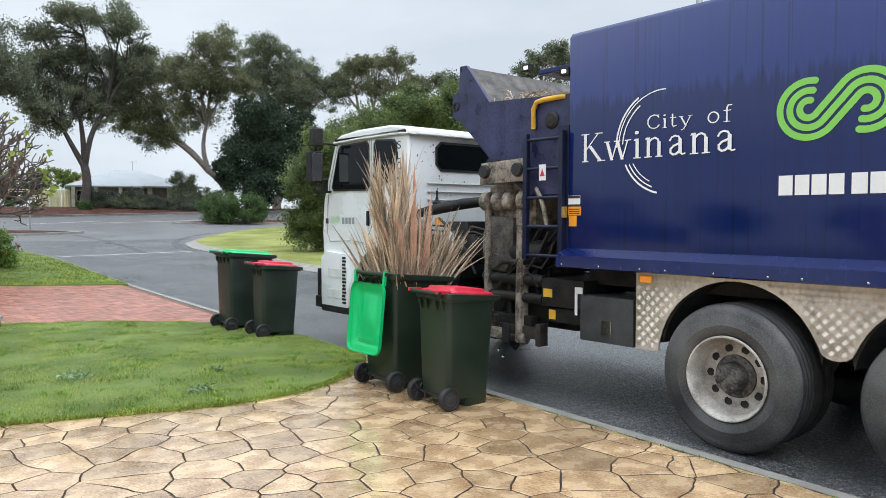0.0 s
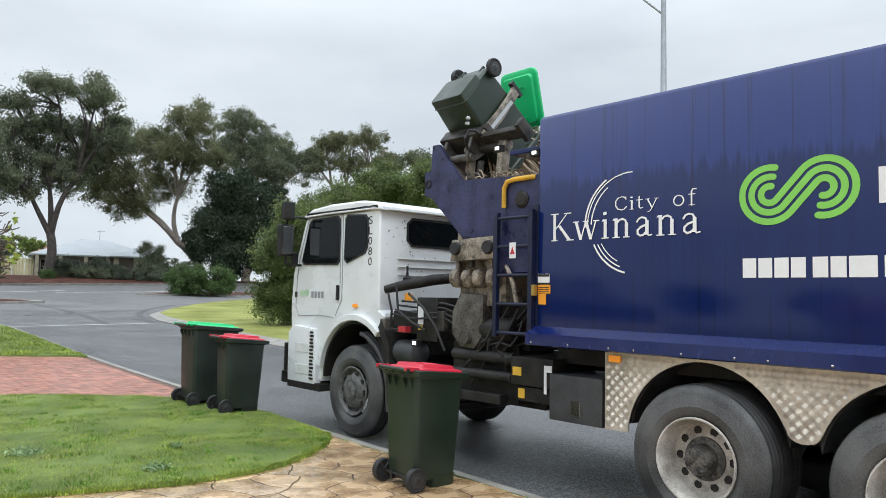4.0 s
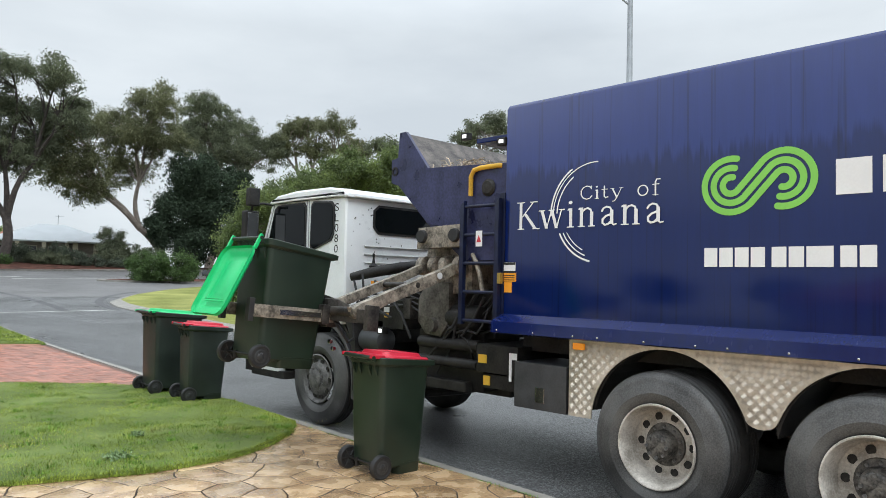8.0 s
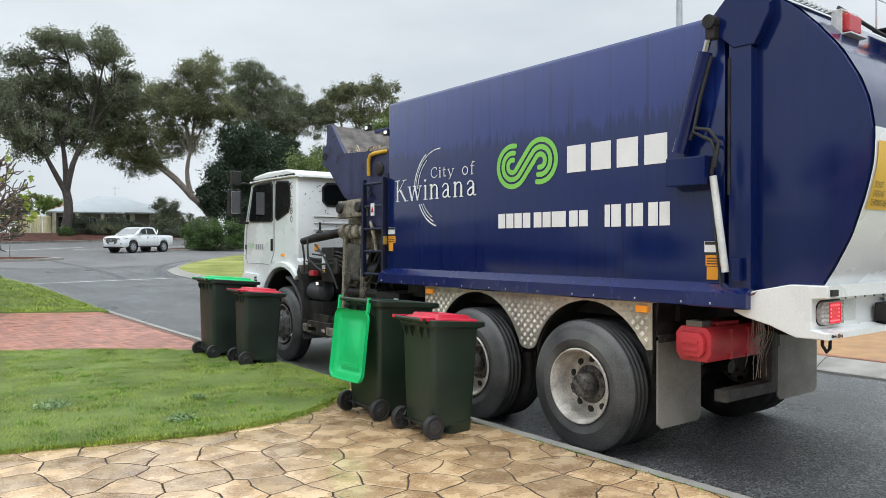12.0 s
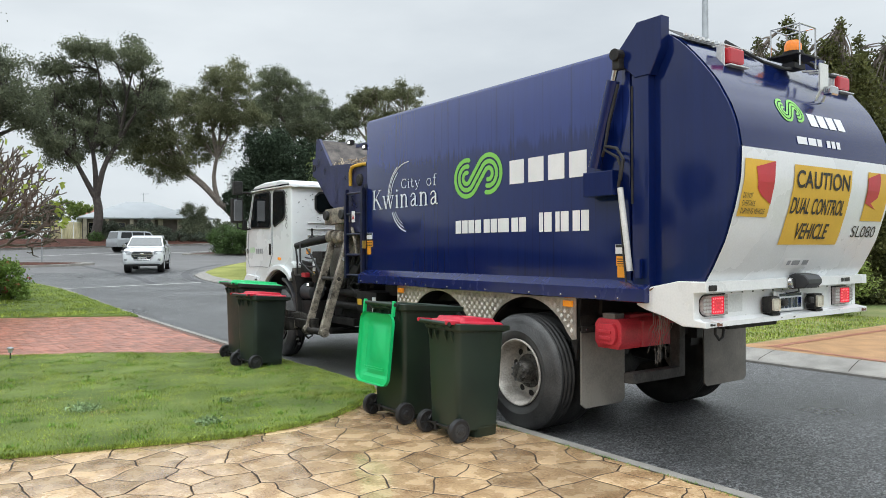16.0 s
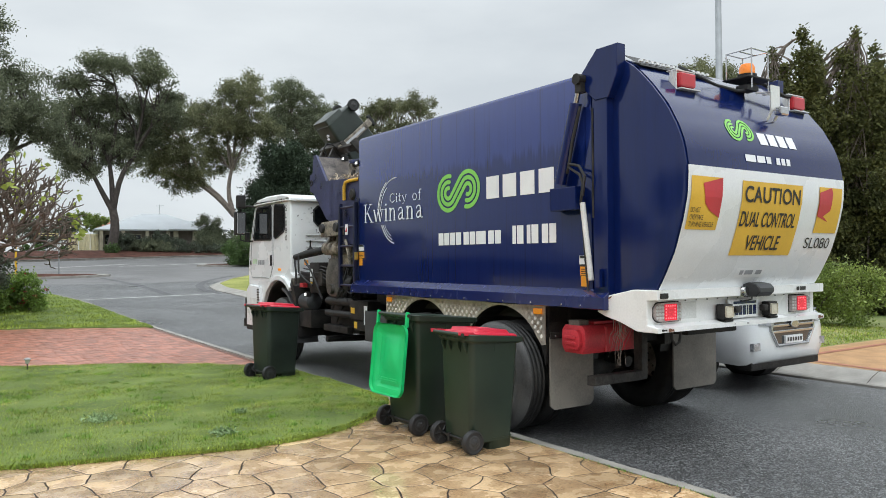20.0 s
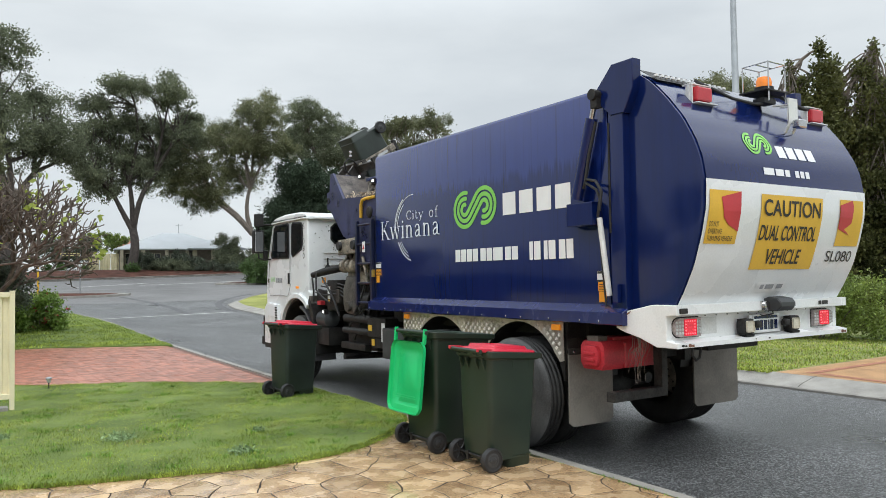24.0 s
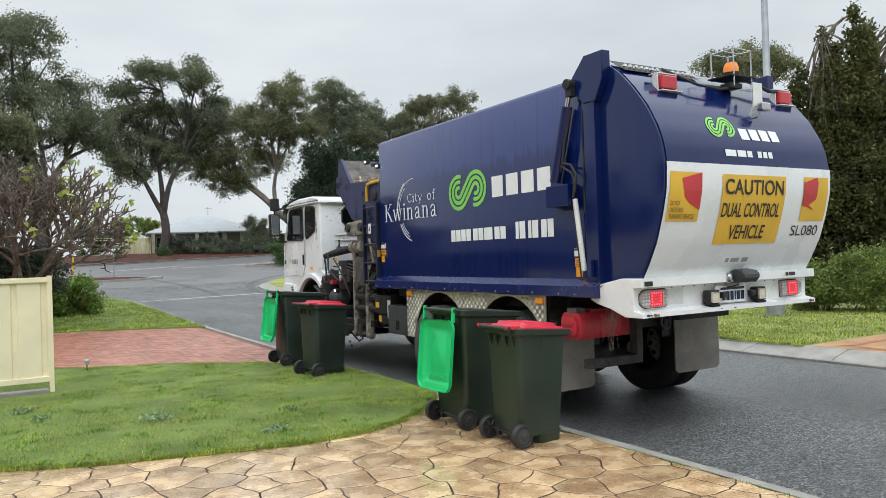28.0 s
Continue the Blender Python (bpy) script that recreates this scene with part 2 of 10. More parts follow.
PAINT_LINE = M("road_paint", (0.55, 0.55, 0.53), 0.6, var=0.2, scale=4)
SKID = M("tyre_marks", (0.075, 0.075, 0.08), 0.6, var=0.3)
ORANGE_DRIVE = M("orange_paving", (0.40, 0.23, 0.11), 0.5, var=0.2, scale=3, bump=0.3)
BLUE = M("navy_paint", (0.0036, 0.0115, 0.078), 0.16, spec=0.3, var=0.08, scale=2.0, bscale=9, stretch=(6, 6, 0.5), coat=0.36, rvar=0.04, fine=0.6)
BLUE_RAIL = M("navy_rail_paint", (0.005, 0.013, 0.092), 0.22, spec=0.35, var=0.10, scale=2.0, bscale=9, stretch=(3, 6, 3), coat=0.5, rvar=0.06)
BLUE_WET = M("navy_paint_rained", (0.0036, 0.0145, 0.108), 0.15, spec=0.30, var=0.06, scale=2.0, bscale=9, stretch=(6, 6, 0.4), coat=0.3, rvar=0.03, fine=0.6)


def rain_and_sky_tone(m, level):
    """Rain drips and runs, with the sky's reflection painted lighter above the ragged line."""
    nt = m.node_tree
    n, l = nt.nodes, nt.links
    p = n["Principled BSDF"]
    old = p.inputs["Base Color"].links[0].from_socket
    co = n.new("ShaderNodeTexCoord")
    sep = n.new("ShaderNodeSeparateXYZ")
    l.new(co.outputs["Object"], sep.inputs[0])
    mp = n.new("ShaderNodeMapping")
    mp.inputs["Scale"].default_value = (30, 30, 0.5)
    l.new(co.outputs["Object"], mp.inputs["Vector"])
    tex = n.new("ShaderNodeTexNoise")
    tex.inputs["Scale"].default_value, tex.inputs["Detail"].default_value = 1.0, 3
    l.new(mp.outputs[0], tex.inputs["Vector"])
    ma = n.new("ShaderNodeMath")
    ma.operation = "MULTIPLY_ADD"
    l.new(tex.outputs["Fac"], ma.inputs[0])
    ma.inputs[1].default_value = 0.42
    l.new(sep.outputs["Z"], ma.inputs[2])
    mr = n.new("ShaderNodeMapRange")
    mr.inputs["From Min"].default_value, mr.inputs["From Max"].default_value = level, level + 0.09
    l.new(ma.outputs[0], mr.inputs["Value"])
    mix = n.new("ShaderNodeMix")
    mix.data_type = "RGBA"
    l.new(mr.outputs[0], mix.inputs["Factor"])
    # darker colour below the drips, where the side reflects little sky
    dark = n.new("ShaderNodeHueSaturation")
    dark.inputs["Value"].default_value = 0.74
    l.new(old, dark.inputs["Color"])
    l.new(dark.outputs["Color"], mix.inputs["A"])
    # lighter colour above them, standing for the sky's reflection
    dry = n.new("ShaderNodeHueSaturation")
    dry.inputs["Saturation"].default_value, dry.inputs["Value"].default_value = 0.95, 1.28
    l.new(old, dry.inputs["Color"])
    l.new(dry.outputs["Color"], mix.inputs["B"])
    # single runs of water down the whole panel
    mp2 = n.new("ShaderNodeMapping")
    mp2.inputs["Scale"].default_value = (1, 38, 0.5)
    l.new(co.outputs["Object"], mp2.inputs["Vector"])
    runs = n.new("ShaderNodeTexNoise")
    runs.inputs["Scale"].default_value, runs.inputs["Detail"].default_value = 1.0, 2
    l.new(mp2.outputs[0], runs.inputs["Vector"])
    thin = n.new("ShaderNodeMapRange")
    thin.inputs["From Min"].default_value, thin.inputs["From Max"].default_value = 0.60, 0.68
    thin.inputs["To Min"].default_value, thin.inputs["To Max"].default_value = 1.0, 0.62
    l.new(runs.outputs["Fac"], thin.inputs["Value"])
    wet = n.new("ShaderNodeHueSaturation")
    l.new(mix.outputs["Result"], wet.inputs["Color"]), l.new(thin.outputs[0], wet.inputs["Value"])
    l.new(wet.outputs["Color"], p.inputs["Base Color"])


rain_and_sky_tone(BLUE_WET, 2.89)
BLUE_DIRTY = M("navy_paint_dirty", (0.025, 0.03, 0.10), 0.4, var=0.5, scale=5.0, bscale=40, base2=(0.045, 0.05, 0.13), rvar=0.15)
WHITE = M("white_paint", (0.76, 0.78, 0.79), 0.28, var=0.06, scale=1.6, coat=0.3, rvar=0.08)
BUMPER_WHITE = M("bumper_white", (0.80, 0.81, 0.81), 0.33, var=0.07, scale=2.0, coat=0.2, rvar=0.1)
WHITE_DIRTY = M("white_paint_dirty", (0.66, 0.67, 0.66), 0.4, var=0.14, scale=4.0, rvar=0.12)
DECAL = M("white_decal", (0.80, 0.81, 0.82), 0.4, var=0.04)
GREEN_DECAL = M("green_decal", (0.24, 0.60, 0.10), 0.4, var=0.05)
YELLOW_DECAL = M("yellow_decal", (0.72, 0.44, 0.045), 0.45, var=0.06)
ORANGE_DECAL = M("orange_decal", (0.80, 0.33, 0.02), 0.45, var=0.06)
RED_DECAL = M("red_decal", (0.50, 0.035, 0.05), 0.4, var=0.08)
BLACK_DECAL = M("black_decal", (0.02, 0.02, 0.02), 0.5, var=0.1)
GREY_DECAL = M("grey_decal", (0.30, 0.31, 0.33), 0.5, var=0.1)
STEEL = M("worn_steel", (0.20, 0.175, 0.14), 0.6, 0.15, var=0.7, scale=9, bump=0.6, bscale=45, base2=(0.42, 0.37, 0.30), rvar=0.15)
STEEL_MID = M("oiled_steel", (0.075, 0.068, 0.060), 0.45, 0.2, var=0.5, scale=7, bump=0.3, bscale=45, base2=(0.16, 0.15, 0.135), rvar=0.1)
STEEL_DARK = M("greasy_steel", (0.020, 0.018, 0.017), 0.55, 0.2, var=0.5, scale=8, bump=0.4, bscale=50, base2=(0.065, 0.058, 0.050))
CHROME = M("chrome", (0.55, 0.55, 0.55), 0.18, 1.0, var=0.1)
TREAD = M("tread_plate", (0.58, 0.53, 0.46), 0.40, 0.55, var=0.25, scale=3, bscale=30, rvar=0.12)
CHASSIS = M("chassis_black", (0.010, 0.010, 0.011), 0.55, var=0.5, scale=6, bump=0.3, base2=(0.03, 0.028, 0.026), spec=0.35)
RUBBER = M("tyre_rubber", (0.044, 0.044, 0.045), 0.5, var=0.35, scale=2.2, bump=0.25, bscale=90, base2=(0.12, 0.12, 0.118))
# clean rubber, darkened in colour for the shadow on treads and inner tyres
RUBBER_SHADED = M("tyre_rubber_shaded", (0.016, 0.016, 0.016), 0.55, var=0.4, scale=6, bump=0.4, bscale=70, base2=(0.034, 0.033, 0.032))
RUBBER_CLEAN = M("rubber_black", (0.02, 0.02, 0.021), 0.6, var=0.25, scale=10)
RIM = M("rim_dusty_white", (0.42, 0.385, 0.335), 0.5, 0.0, var=0.35, scale=6, bump=0.15, base2=(0.62, 0.585, 0.53))
HUB = M("hub_greasy", (0.045, 0.042, 0.040), 0.5, 0.2, var=0.5, scale=14, bump=0.5, base2=(0.15, 0.14, 0.125))
RIM_DARK = M("rim_dirty", (0.11, 0.108, 0.105), 0.6, 0.2, var=0.5, scale=12, bump=0.4)
SCREEN = M("windscreen_glass", (0.05, 0.06, 0.06), 0.04, var=0.05, spec=0.9, coat=1.0)
GLASS = M("dark_glass", (0.006, 0.008, 0.009), 0.05, var=0.1, spec=0.4)
MUDFLAP = M("mudflap_rubber", (0.125, 0.113, 0.10), 0.65, var=0.3, scale=1.6, base2=(0.25, 0.228, 0.195), fine=0.25)
# steel under the truck, its colour darkened for the shade there
STEEL_SHADED = M("shaded_steel", (0.022, 0.020, 0.019), 0.6, var=0.4, scale=8, bump=0.3, base2=(0.05, 0.046, 0.042), spec=0.3)
GUARD = M("guard_plastic", (0.045, 0.048, 0.052), 0.5, var=0.2, scale=5)
RUST = M("rusty_steel", (0.16, 0.075, 0.045), 0.7, var=0.4, scale=20)
RED_PLASTIC = M("red_plastic", (0.48, 0.035, 0.048), 0.4, var=0.25, scale=3)
AMBER = M("amber_lens", (0.85, 0.30, 0.02), 0.25, var=0.1, emit=(1.0, 0.35, 0.03, 0.25))
RED_LENS = M("red_lens", (0.42, 0.035, 0.045), 0.2, var=0.1, emit=(1.0, 0.05, 0.06, 0.06))
DIODE = M("red_diode", (0.7, 0.08, 0.10), 0.3, emit=(1.0, 0.16, 0.20, 1.1))
BRAKE_LENS = M("brake_lens", (0.55, 0.03, 0.06), 0.2, var=0.25, scale=60, bscale=90, emit=(1.0, 0.04, 0.07, 0.38))
LADDER_BLUE = M("ladder_paint", (0.006, 0.010, 0.036), 0.4, var=0.4, scale=8, bump=0.2)
LENS_GREY = M("smoked_lens", (0.36, 0.32, 0.31), 0.2, var=0.2, scale=40)
LAMP_CREAM = M("cream_lamp_glass", (0.62, 0.58, 0.48), 0.25, var=0.1, scale=30)
CAMERA_GREY = M("camera_grey", (0.035, 0.038, 0.042), 0.45, var=0.15, scale=8)
CLEAR_LENS = M("clear_lens", (0.55, 0.55, 0.54), 0.15, var=0.1)
LAMP_ON = M("work_lamp_glow", (0.9, 0.9, 0.9), 0.3, emit=(1.0, 0.98, 0.95, 1.6))
BIN = M("bin_plastic_green", (0.014, 0.027, 0.016), 0.42, var=0.22, scale=3, bump=0.12, bscale=160, rvar=0.08)
BIN_HUB = M("bin_wheel_disc", (0.035, 0.036, 0.038), 0.35, var=0.3, scale=20)
BIN_OLD = M("bin_plastic_faded", (0.021, 0.030, 0.025), 0.42, var=0.3, scale=3, bump=0.12, bscale=160, rvar=0.08)
LID_GREEN = M("lid_plastic_green", (0.02, 0.52, 0.16), 0.38, var=0.06, scale=4, bump=0.06, bscale=200)
LID_RED = M("lid_plastic_red", (0.55, 0.02, 0.045), 0.38, var=0.10, scale=4, bump=0.06, bscale=200)
FROND = M("dry_palm", (0.46, 0.345, 0.23), 0.7, var=0.3, scale=3, base2=(0.66, 0.54, 0.40), rnd=0.45, island=True)
FROND_HUSK = M("dry_palm_orange", (0.50, 0.30, 0.20), 0.7, var=0.3, scale=5, rnd=0.25, island=True)
BARK = M("bark_grey", (0.16, 0.13, 0.11), 0.9, var=0.35, scale=3, bump=0.6, bscale=20, base2=(0.27, 0.23, 0.20))
BARK_DARK = M("bark_dark", (0.06, 0.05, 0.045), 0.9, var=0.35, scale=3, bump=0.6, bscale=20)
BARK_PALE = M("bark_pale", (0.26, 0.22, 0.19), 0.85, var=0.3, scale=4, bump=0.4, bscale=20)
# gum and olive leaf colours are lightened to stand for distance haze
LEAF_GUM = M("leaf_gum", (0.140, 0.160, 0.105), 0.6, var=0.3, scale=0.30, base2=(0.215, 0.238, 0.150), rnd=0.30, island=True, spec=0.2)
LEAF_OLIVE = M("leaf_olive", (0.150, 0.162, 0.090), 0.6, var=0.3, scale=0.30, base2=(0.235, 0.245, 0.135), rnd=0.30, island=True, spec=0.2)
LEAF_DARK = M("leaf_dark", (0.050, 0.070, 0.046), 0.8, var=0.3, scale=0.5, rnd=0.3, island=True, spec=0.08)
LEAF_BRIGHT = M("leaf_bright", (0.155, 0.225, 0.045), 0.5, var=0.3, scale=0.6, base2=(0.26, 0.33, 0.08), rnd=0.45, island=True)
LEAF_LUSH = M("leaf_lush", (0.17, 0.28, 0.05), 0.45, var=0.3, scale=2, base2=(0.28, 0.40, 0.09), rnd=0.4, island=True)
LEAF_WATTLE = M("leaf_wattle", (0.125, 0.18, 0.06), 0.5, var=0.4, scale=1.2, base2=(0.23, 0.29, 0.10), rnd=0.4, island=True)
LEAF_SHRUB = M("leaf_shrub", (0.08, 0.135, 0.038), 0.5, var=0.3, scale=1.0, rnd=0.45, island=True)
LEAF_CYPRESS = M("leaf_cypress", (0.065, 0.082, 0.030), 0.6, var=0.4, scale=0.8, base2=(0.15, 0.155, 0.055), rnd=0.5, island=True, spec=0.25)
LEAF_YELLOW = M("leaf_yellow", (0.30, 0.36, 0.06), 0.5, var=0.25, scale=2, rnd=0.3, island=True)
LEAF_GREY = M("leaf_grey", (0.10, 0.12, 0.085), 0.6, var=0.3, scale=0.8, rnd=0.4, island=True)


def thin_leaf(m, share):
    """Leaves let part of the sky's light through."""
    nt = m.node_tree
    n, l = nt.nodes, nt.links
    p, out = n["Principled BSDF"], n["Material Output"]
    tr, mx = n.new("ShaderNodeBsdfTranslucent"), n.new("ShaderNodeMixShader")
    l.new(p.inputs["Base Color"].links[0].from_socket, tr.inputs["Color"])
    mx.inputs[0].default_value = share
    l.new(p.outputs[0], mx.inputs[1]), l.new(tr.outputs[0], mx.inputs[2]), l.new(mx.outputs[0], out.inputs["Surface"])


for leaf_ in (LEAF_GUM, LEAF_OLIVE, LEAF_BRIGHT, LEAF_LUSH, LEAF_WATTLE, LEAF_SHRUB, LEAF_CYPRESS, LEAF_GREY, LEAF_YELLOW):
    thin_leaf(leaf_, 0.4)
FLOWER = M("flower_red", (0.40, 0.03, 0.05), 0.6, rnd=0.3, island=True)
TWIG = M("twig_grey", (0.10, 0.078, 0.062), 0.8, var=0.3, scale=8, bump=0.3, base2=(0.17, 0.135, 0.11))
ROOF = M("white_roof", (0.36, 0.385, 0.405), 0.5, 0.0, var=0.06, scale=0.5)
ROOF_GREY = M("grey_tile_roof", (0.10, 0.10, 0.105), 0.6, var=0.2)
ROOF_RED = M("red_tile_roof", (0.30, 0.12, 0.08), 0.7, var=0.2)
WALL_BROWN = M("house_wall_dark", (0.13, 0.11, 0.10), 0.8, var=0.2)
WALL_CREAM = M("house_wall_cream", (0.40, 0.36, 0.29), 0.8, var=0.15)
FENCE_CREAM = M("cream_steel_fence", (0.86, 0.77, 0.54), 0.42, var=0.07, scale=2)
SIGN_YELLOW = M("street_sign_face", (0.50, 0.42, 0.20), 0.6, var=0.1)
POST_YELLOW = M("yellow_post", (0.70, 0.42, 0.02), 0.5, var=0.1)
GALV = M("galvanised", (0.36, 0.38, 0.40), 0.45, 0.6, var=0.12, scale=4)
CAR_WHITE = M("car_white", (0.76, 0.785, 0.80), 0.2, var=0.04, coat=0.6)
CAR_SILVER = M("car_silver", (0.42, 0.44, 0.46), 0.28, 0.5, var=0.05, coat=0.5)
CAR_DARK = M("car_dark", (0.03, 0.035, 0.04), 0.2, var=0.1, coat=0.6)
HEADLAMP = M("headlamp", (0.30, 0.32, 0.34), 0.08, var=0.45, scale=9, base2=(0.50, 0.52, 0.54), coat=0.6)
WASTE = M("hopper_waste", (0.22, 0.16, 0.09), 0.9, var=0.5, scale=12, bump=1.0, bscale=50, base2=(0.32, 0.25, 0.14))
HOPPER_IN = M("hopper_inside", (0.06, 0.052, 0.05), 0.5, 0.3, var=0.5, scale=6, bump=0.3, base2=(0.16, 0.135, 0.12))

# ---- the land, the streets and the paving ----
def strip(name, rows, mat, label="", kind="structure", thick=0.0):
    """A sheet from rows of (y, x left, x right), laid on the land at the given lift."""
    verts, faces = [], []
    nx = 10
    for y, a, b, lift in rows:
        for i in range(nx + 1):
            verts.append((a + (b - a) * i / nx, y, gz(y) + lift))
    for r in range(len(rows) - 1):
        for i in range(nx):
            k = r * (nx + 1) + i
            faces.append((k, k + 1, k + nx + 2, k + nx + 1))
    ob = new(name, raw(name, verts, faces, mat, True))
    return tagged(ob, label, kind=kind)


def ground_sheet():
    xs = [-400, -200, -120, -80, -60, -40, -20, 0, 5, 10, 20, 40, 60, 80, 120, 200, 400]
    ys = [-300, -100, -50] + list(range(-20, 110, 3)) + [120, 150, 200, 300, 500, 800]
    verts = [(x, y, gz(min(y, 110)) - 0.16 - (0 if y < 110 else 0.0)) for y in ys for x in xs]
    n = len(xs)
    faces = [(r * n + i, r * n + i + 1, (r + 1) * n + i + 1, (r + 1) * n + i) for r in range(len(ys) - 1) for i in range(n - 1)]
    tagged(new("ground", raw("ground", verts, faces, LAND, True)), "rough grassed land around the streets", kind="structure")


def lerp_table(table, y):
    if y <= table[0][0]:
        return table[0][1]
    for (a, u), (b, v) in zip(table, table[1:]):
        if y <= b:
            return u + (v - u) * (y - a) / (b - a)
    return table[-1][1]


KERB_X, FAR_X = 4.36, 10.35
LEFT_EDGE = [(24, KERB_X + 0.12), (29, 4.35), (32, 3.9), (33.6, 3.0), (34.6, 0.5), (35.2, -6), (36, -30), (37, -90)]
RIGHT_EDGE = [(29, FAR_X), (33, 10.45), (36, 11.0), (40, 13.0), (45, 16.4), (50, 20.6), (53, 25), (56, 40), (58, 70), (60, 110)]


def far_edge_x(y):
    return 6.6 + (y - 70) / 0.31


def road():
    rows = []
    y = -60.0
    while y < 100:
        a, b = lerp_table(LEFT_EDGE, y), lerp_table(RIGHT_EDGE, y)
        a = max(a, far_edge_x(y) if y > 38 else -90)
        rows.append((y, a, max(b, a + 0.01), ROAD))
        y += 1.0 if 20 < y < 60 else 2.0
    strip("road", rows, ASPHALT, "wet dark grey asphalt street with worn patches")


def kerb(name, pts, width, lo, hi, label, slope=False, low=False):
    """A concrete edge: a low rounded step along points of the plan, to the left of their way."""
    bm = B()
    prof = [(-0.10, lo + 0.04), (-0.07, lo + 0.085), (0.0, hi - 0.018), (0.018, hi), (width, hi), (width, lo)] if slope else [(0, lo), (0.0, hi - 0.015), (0.015, hi), (width, hi), (width, lo)]
    if low:
        prof = [(-0.02, lo), (-0.02, ROAD + 0.03), (0.0, ROAD + 0.045), (0.2, ROAD + 0.085), (width - 0.06, hi - 0.01), (width, hi), (width, lo)]
    rings = []
    for i, (x, y) in enumerate(pts):
        p, q = pts[max(i - 1, 0)], pts[min(i + 1, len(pts) - 1)]
        d = Vector((q[0] - p[0], q[1] - p[1])).normalized()
        nrm = Vector((-d.y, d.x))
        rings.append([bm.verts.new((x + nrm.x * u, y + nrm.y * u, gz(y) + v)) for u, v in prof])
    for a, b in zip(rings, rings[1:]):
        for k in range(len(prof) - 1):
            bm.faces.new([a[k], a[k + 1], b[k + 1], b[k]])
    bmesh.ops.recalc_face_normals(bm, faces=bm.faces[:])
    return tagged(new(name, mesh_of(bm, name, CONCRETE)), label, kind="structure")


def arc_points(table, y0, y1, step):
    out, y = [], y0
    while y <= y1:
        out.append((lerp_table(table, y), y))
        y += step
    return out


ground_sheet()
road()
kerb("kerb_near", arc_points(LEFT_EDGE, -20, 34.4, 0.6), 0.12, -0.2, 0.0, "low pale concrete kerb beside the driveways", True)
right_side = arc_points(RIGHT_EDGE, -20, 52.8, 0.9)
kerb("kerb_far", right_side[::-1], 0.47, ROAD - 0.08, 0.034, "low worn grey concrete mountable kerb across the street", False, True)


def line_mark(name, pts, w, lift, mat, label):
    verts, faces = [], []
    for i, (x, y) in enumerate(pts):
        p, q = pts[max(i - 1, 0)], pts[min(i + 1, len(pts) - 1)]
        d = Vector((q[0] - p[0], q[1] - p[1])).normalized() * w / 2
        for s in (-1, 1):
            px, py = x - d.y * s, y + d.x * s
            verts.append((px, py, gz(py) + ROAD + lift))
    faces = [(2 * i, 2 * i + 1, 2 * i + 3, 2 * i + 2) for i in range(len(pts) - 1)]
    tagged(new(name, raw(name, verts, faces, mat)), label, kind="structure")


def along(a, b, n):
    return [(a[0] + (b[0] - a[0]) * i / n, a[1] + (b[1] - a[1]) * i / n) for i in range(n + 1)]


line_mark("road_line", along((4.5, 30.5), (9.9, 31.5), 6), 0.17, 0.006, PAINT_LINE, "worn white holding line across the street mouth")
line_mark("road_line", along((7.2, 60.5), (13.5, 66), 6), 0.3, 0.006, PAINT_LINE, "white painted lane line on the main road")
line_mark("road_line", along((-12, 56), (4, 62), 6), 0.3, 0.006, PAINT_LINE, "white painted lane line on the main road")
line_mark("road_line", along((12, 62), (24, 68), 6), 0.3, 0.006, PAINT_LINE, "white painted lane line on the main road")
line_mark("tyre_mark", [(8.0 + 0.25 * math.sin(i * 0.35), 31.5 + i * 1.3) for i in range(12)], 0.35, 0.005, SKID, "dark curved tyre marks at the junction")
line_mark("tyre_mark", [(10.0 + 0.055 * i * i, 31.5 + i * 1.4) for i in range(11)], 0.35, 0.005, SKID, "dark curved tyre marks at the junction")
# a lighter, older surface on the main road
strip("road_main", [(y, max(far_edge_x(y) + 0.3, -88), min(lerp_table(RIGHT_EDGE, y) - 0.3, 108), ROAD + 0.004) for y in [40 + 1.5 * k for k in range(36)]], ASPHALT_OLD,
      "pale grey asphalt of the main road")


def bed(name, pts, top, mat, label, lip=True):
    """An island or garden bed: a closed outline with a kerb round it."""
    bm = B()
    cx, cy = sum(p[0] for p in pts) / len(pts), sum(p[1] for p in pts) / len(pts)
    outer = [bm.verts.new((x, y, gz(y) + ROAD - 0.05)) for x, y in pts]
    rim = [bm.verts.new((x, y, gz(y) + ROAD + 0.13)) for x, y in pts]
    k = [bm.verts.new((cx + (x - cx) * 0.95, cy + (y - cy) * 0.95, gz(cy + (y - cy) * 0.95) + ROAD + 0.13)) for x, y in pts]
    n = len(pts)
    for a, b in ((outer, rim), (rim, k)):
        for i in range(n):
            bm.faces.new([a[i], a[(i + 1) % n], b[(i + 1) % n], b[i]])
    kb = tagged(new(name + "_kerb", mesh_of(bm, name + "_kerb", CONCRETE)), "pale concrete kerb round a planted bed", kind="structure")
    verts, faces = [], []
    for j, f in enumerate((0.95, 0.7, 0.4, 0.0)):
        verts += [(cx + (x - cx) * f, cy + (y - cy) * f, gz(cy + (y - cy) * f) + ROAD + 0.12 + top * (1 - f)) for x, y in pts]
    for j in range(3):
        faces += [(j * n + i, j * n + (i + 1) % n, (j + 1) * n + (i + 1) % n, (j + 1) * n + i) for i in range(n)]
    tagged(new(name, raw(name, verts, faces, mat, True)), label, kind="structure")


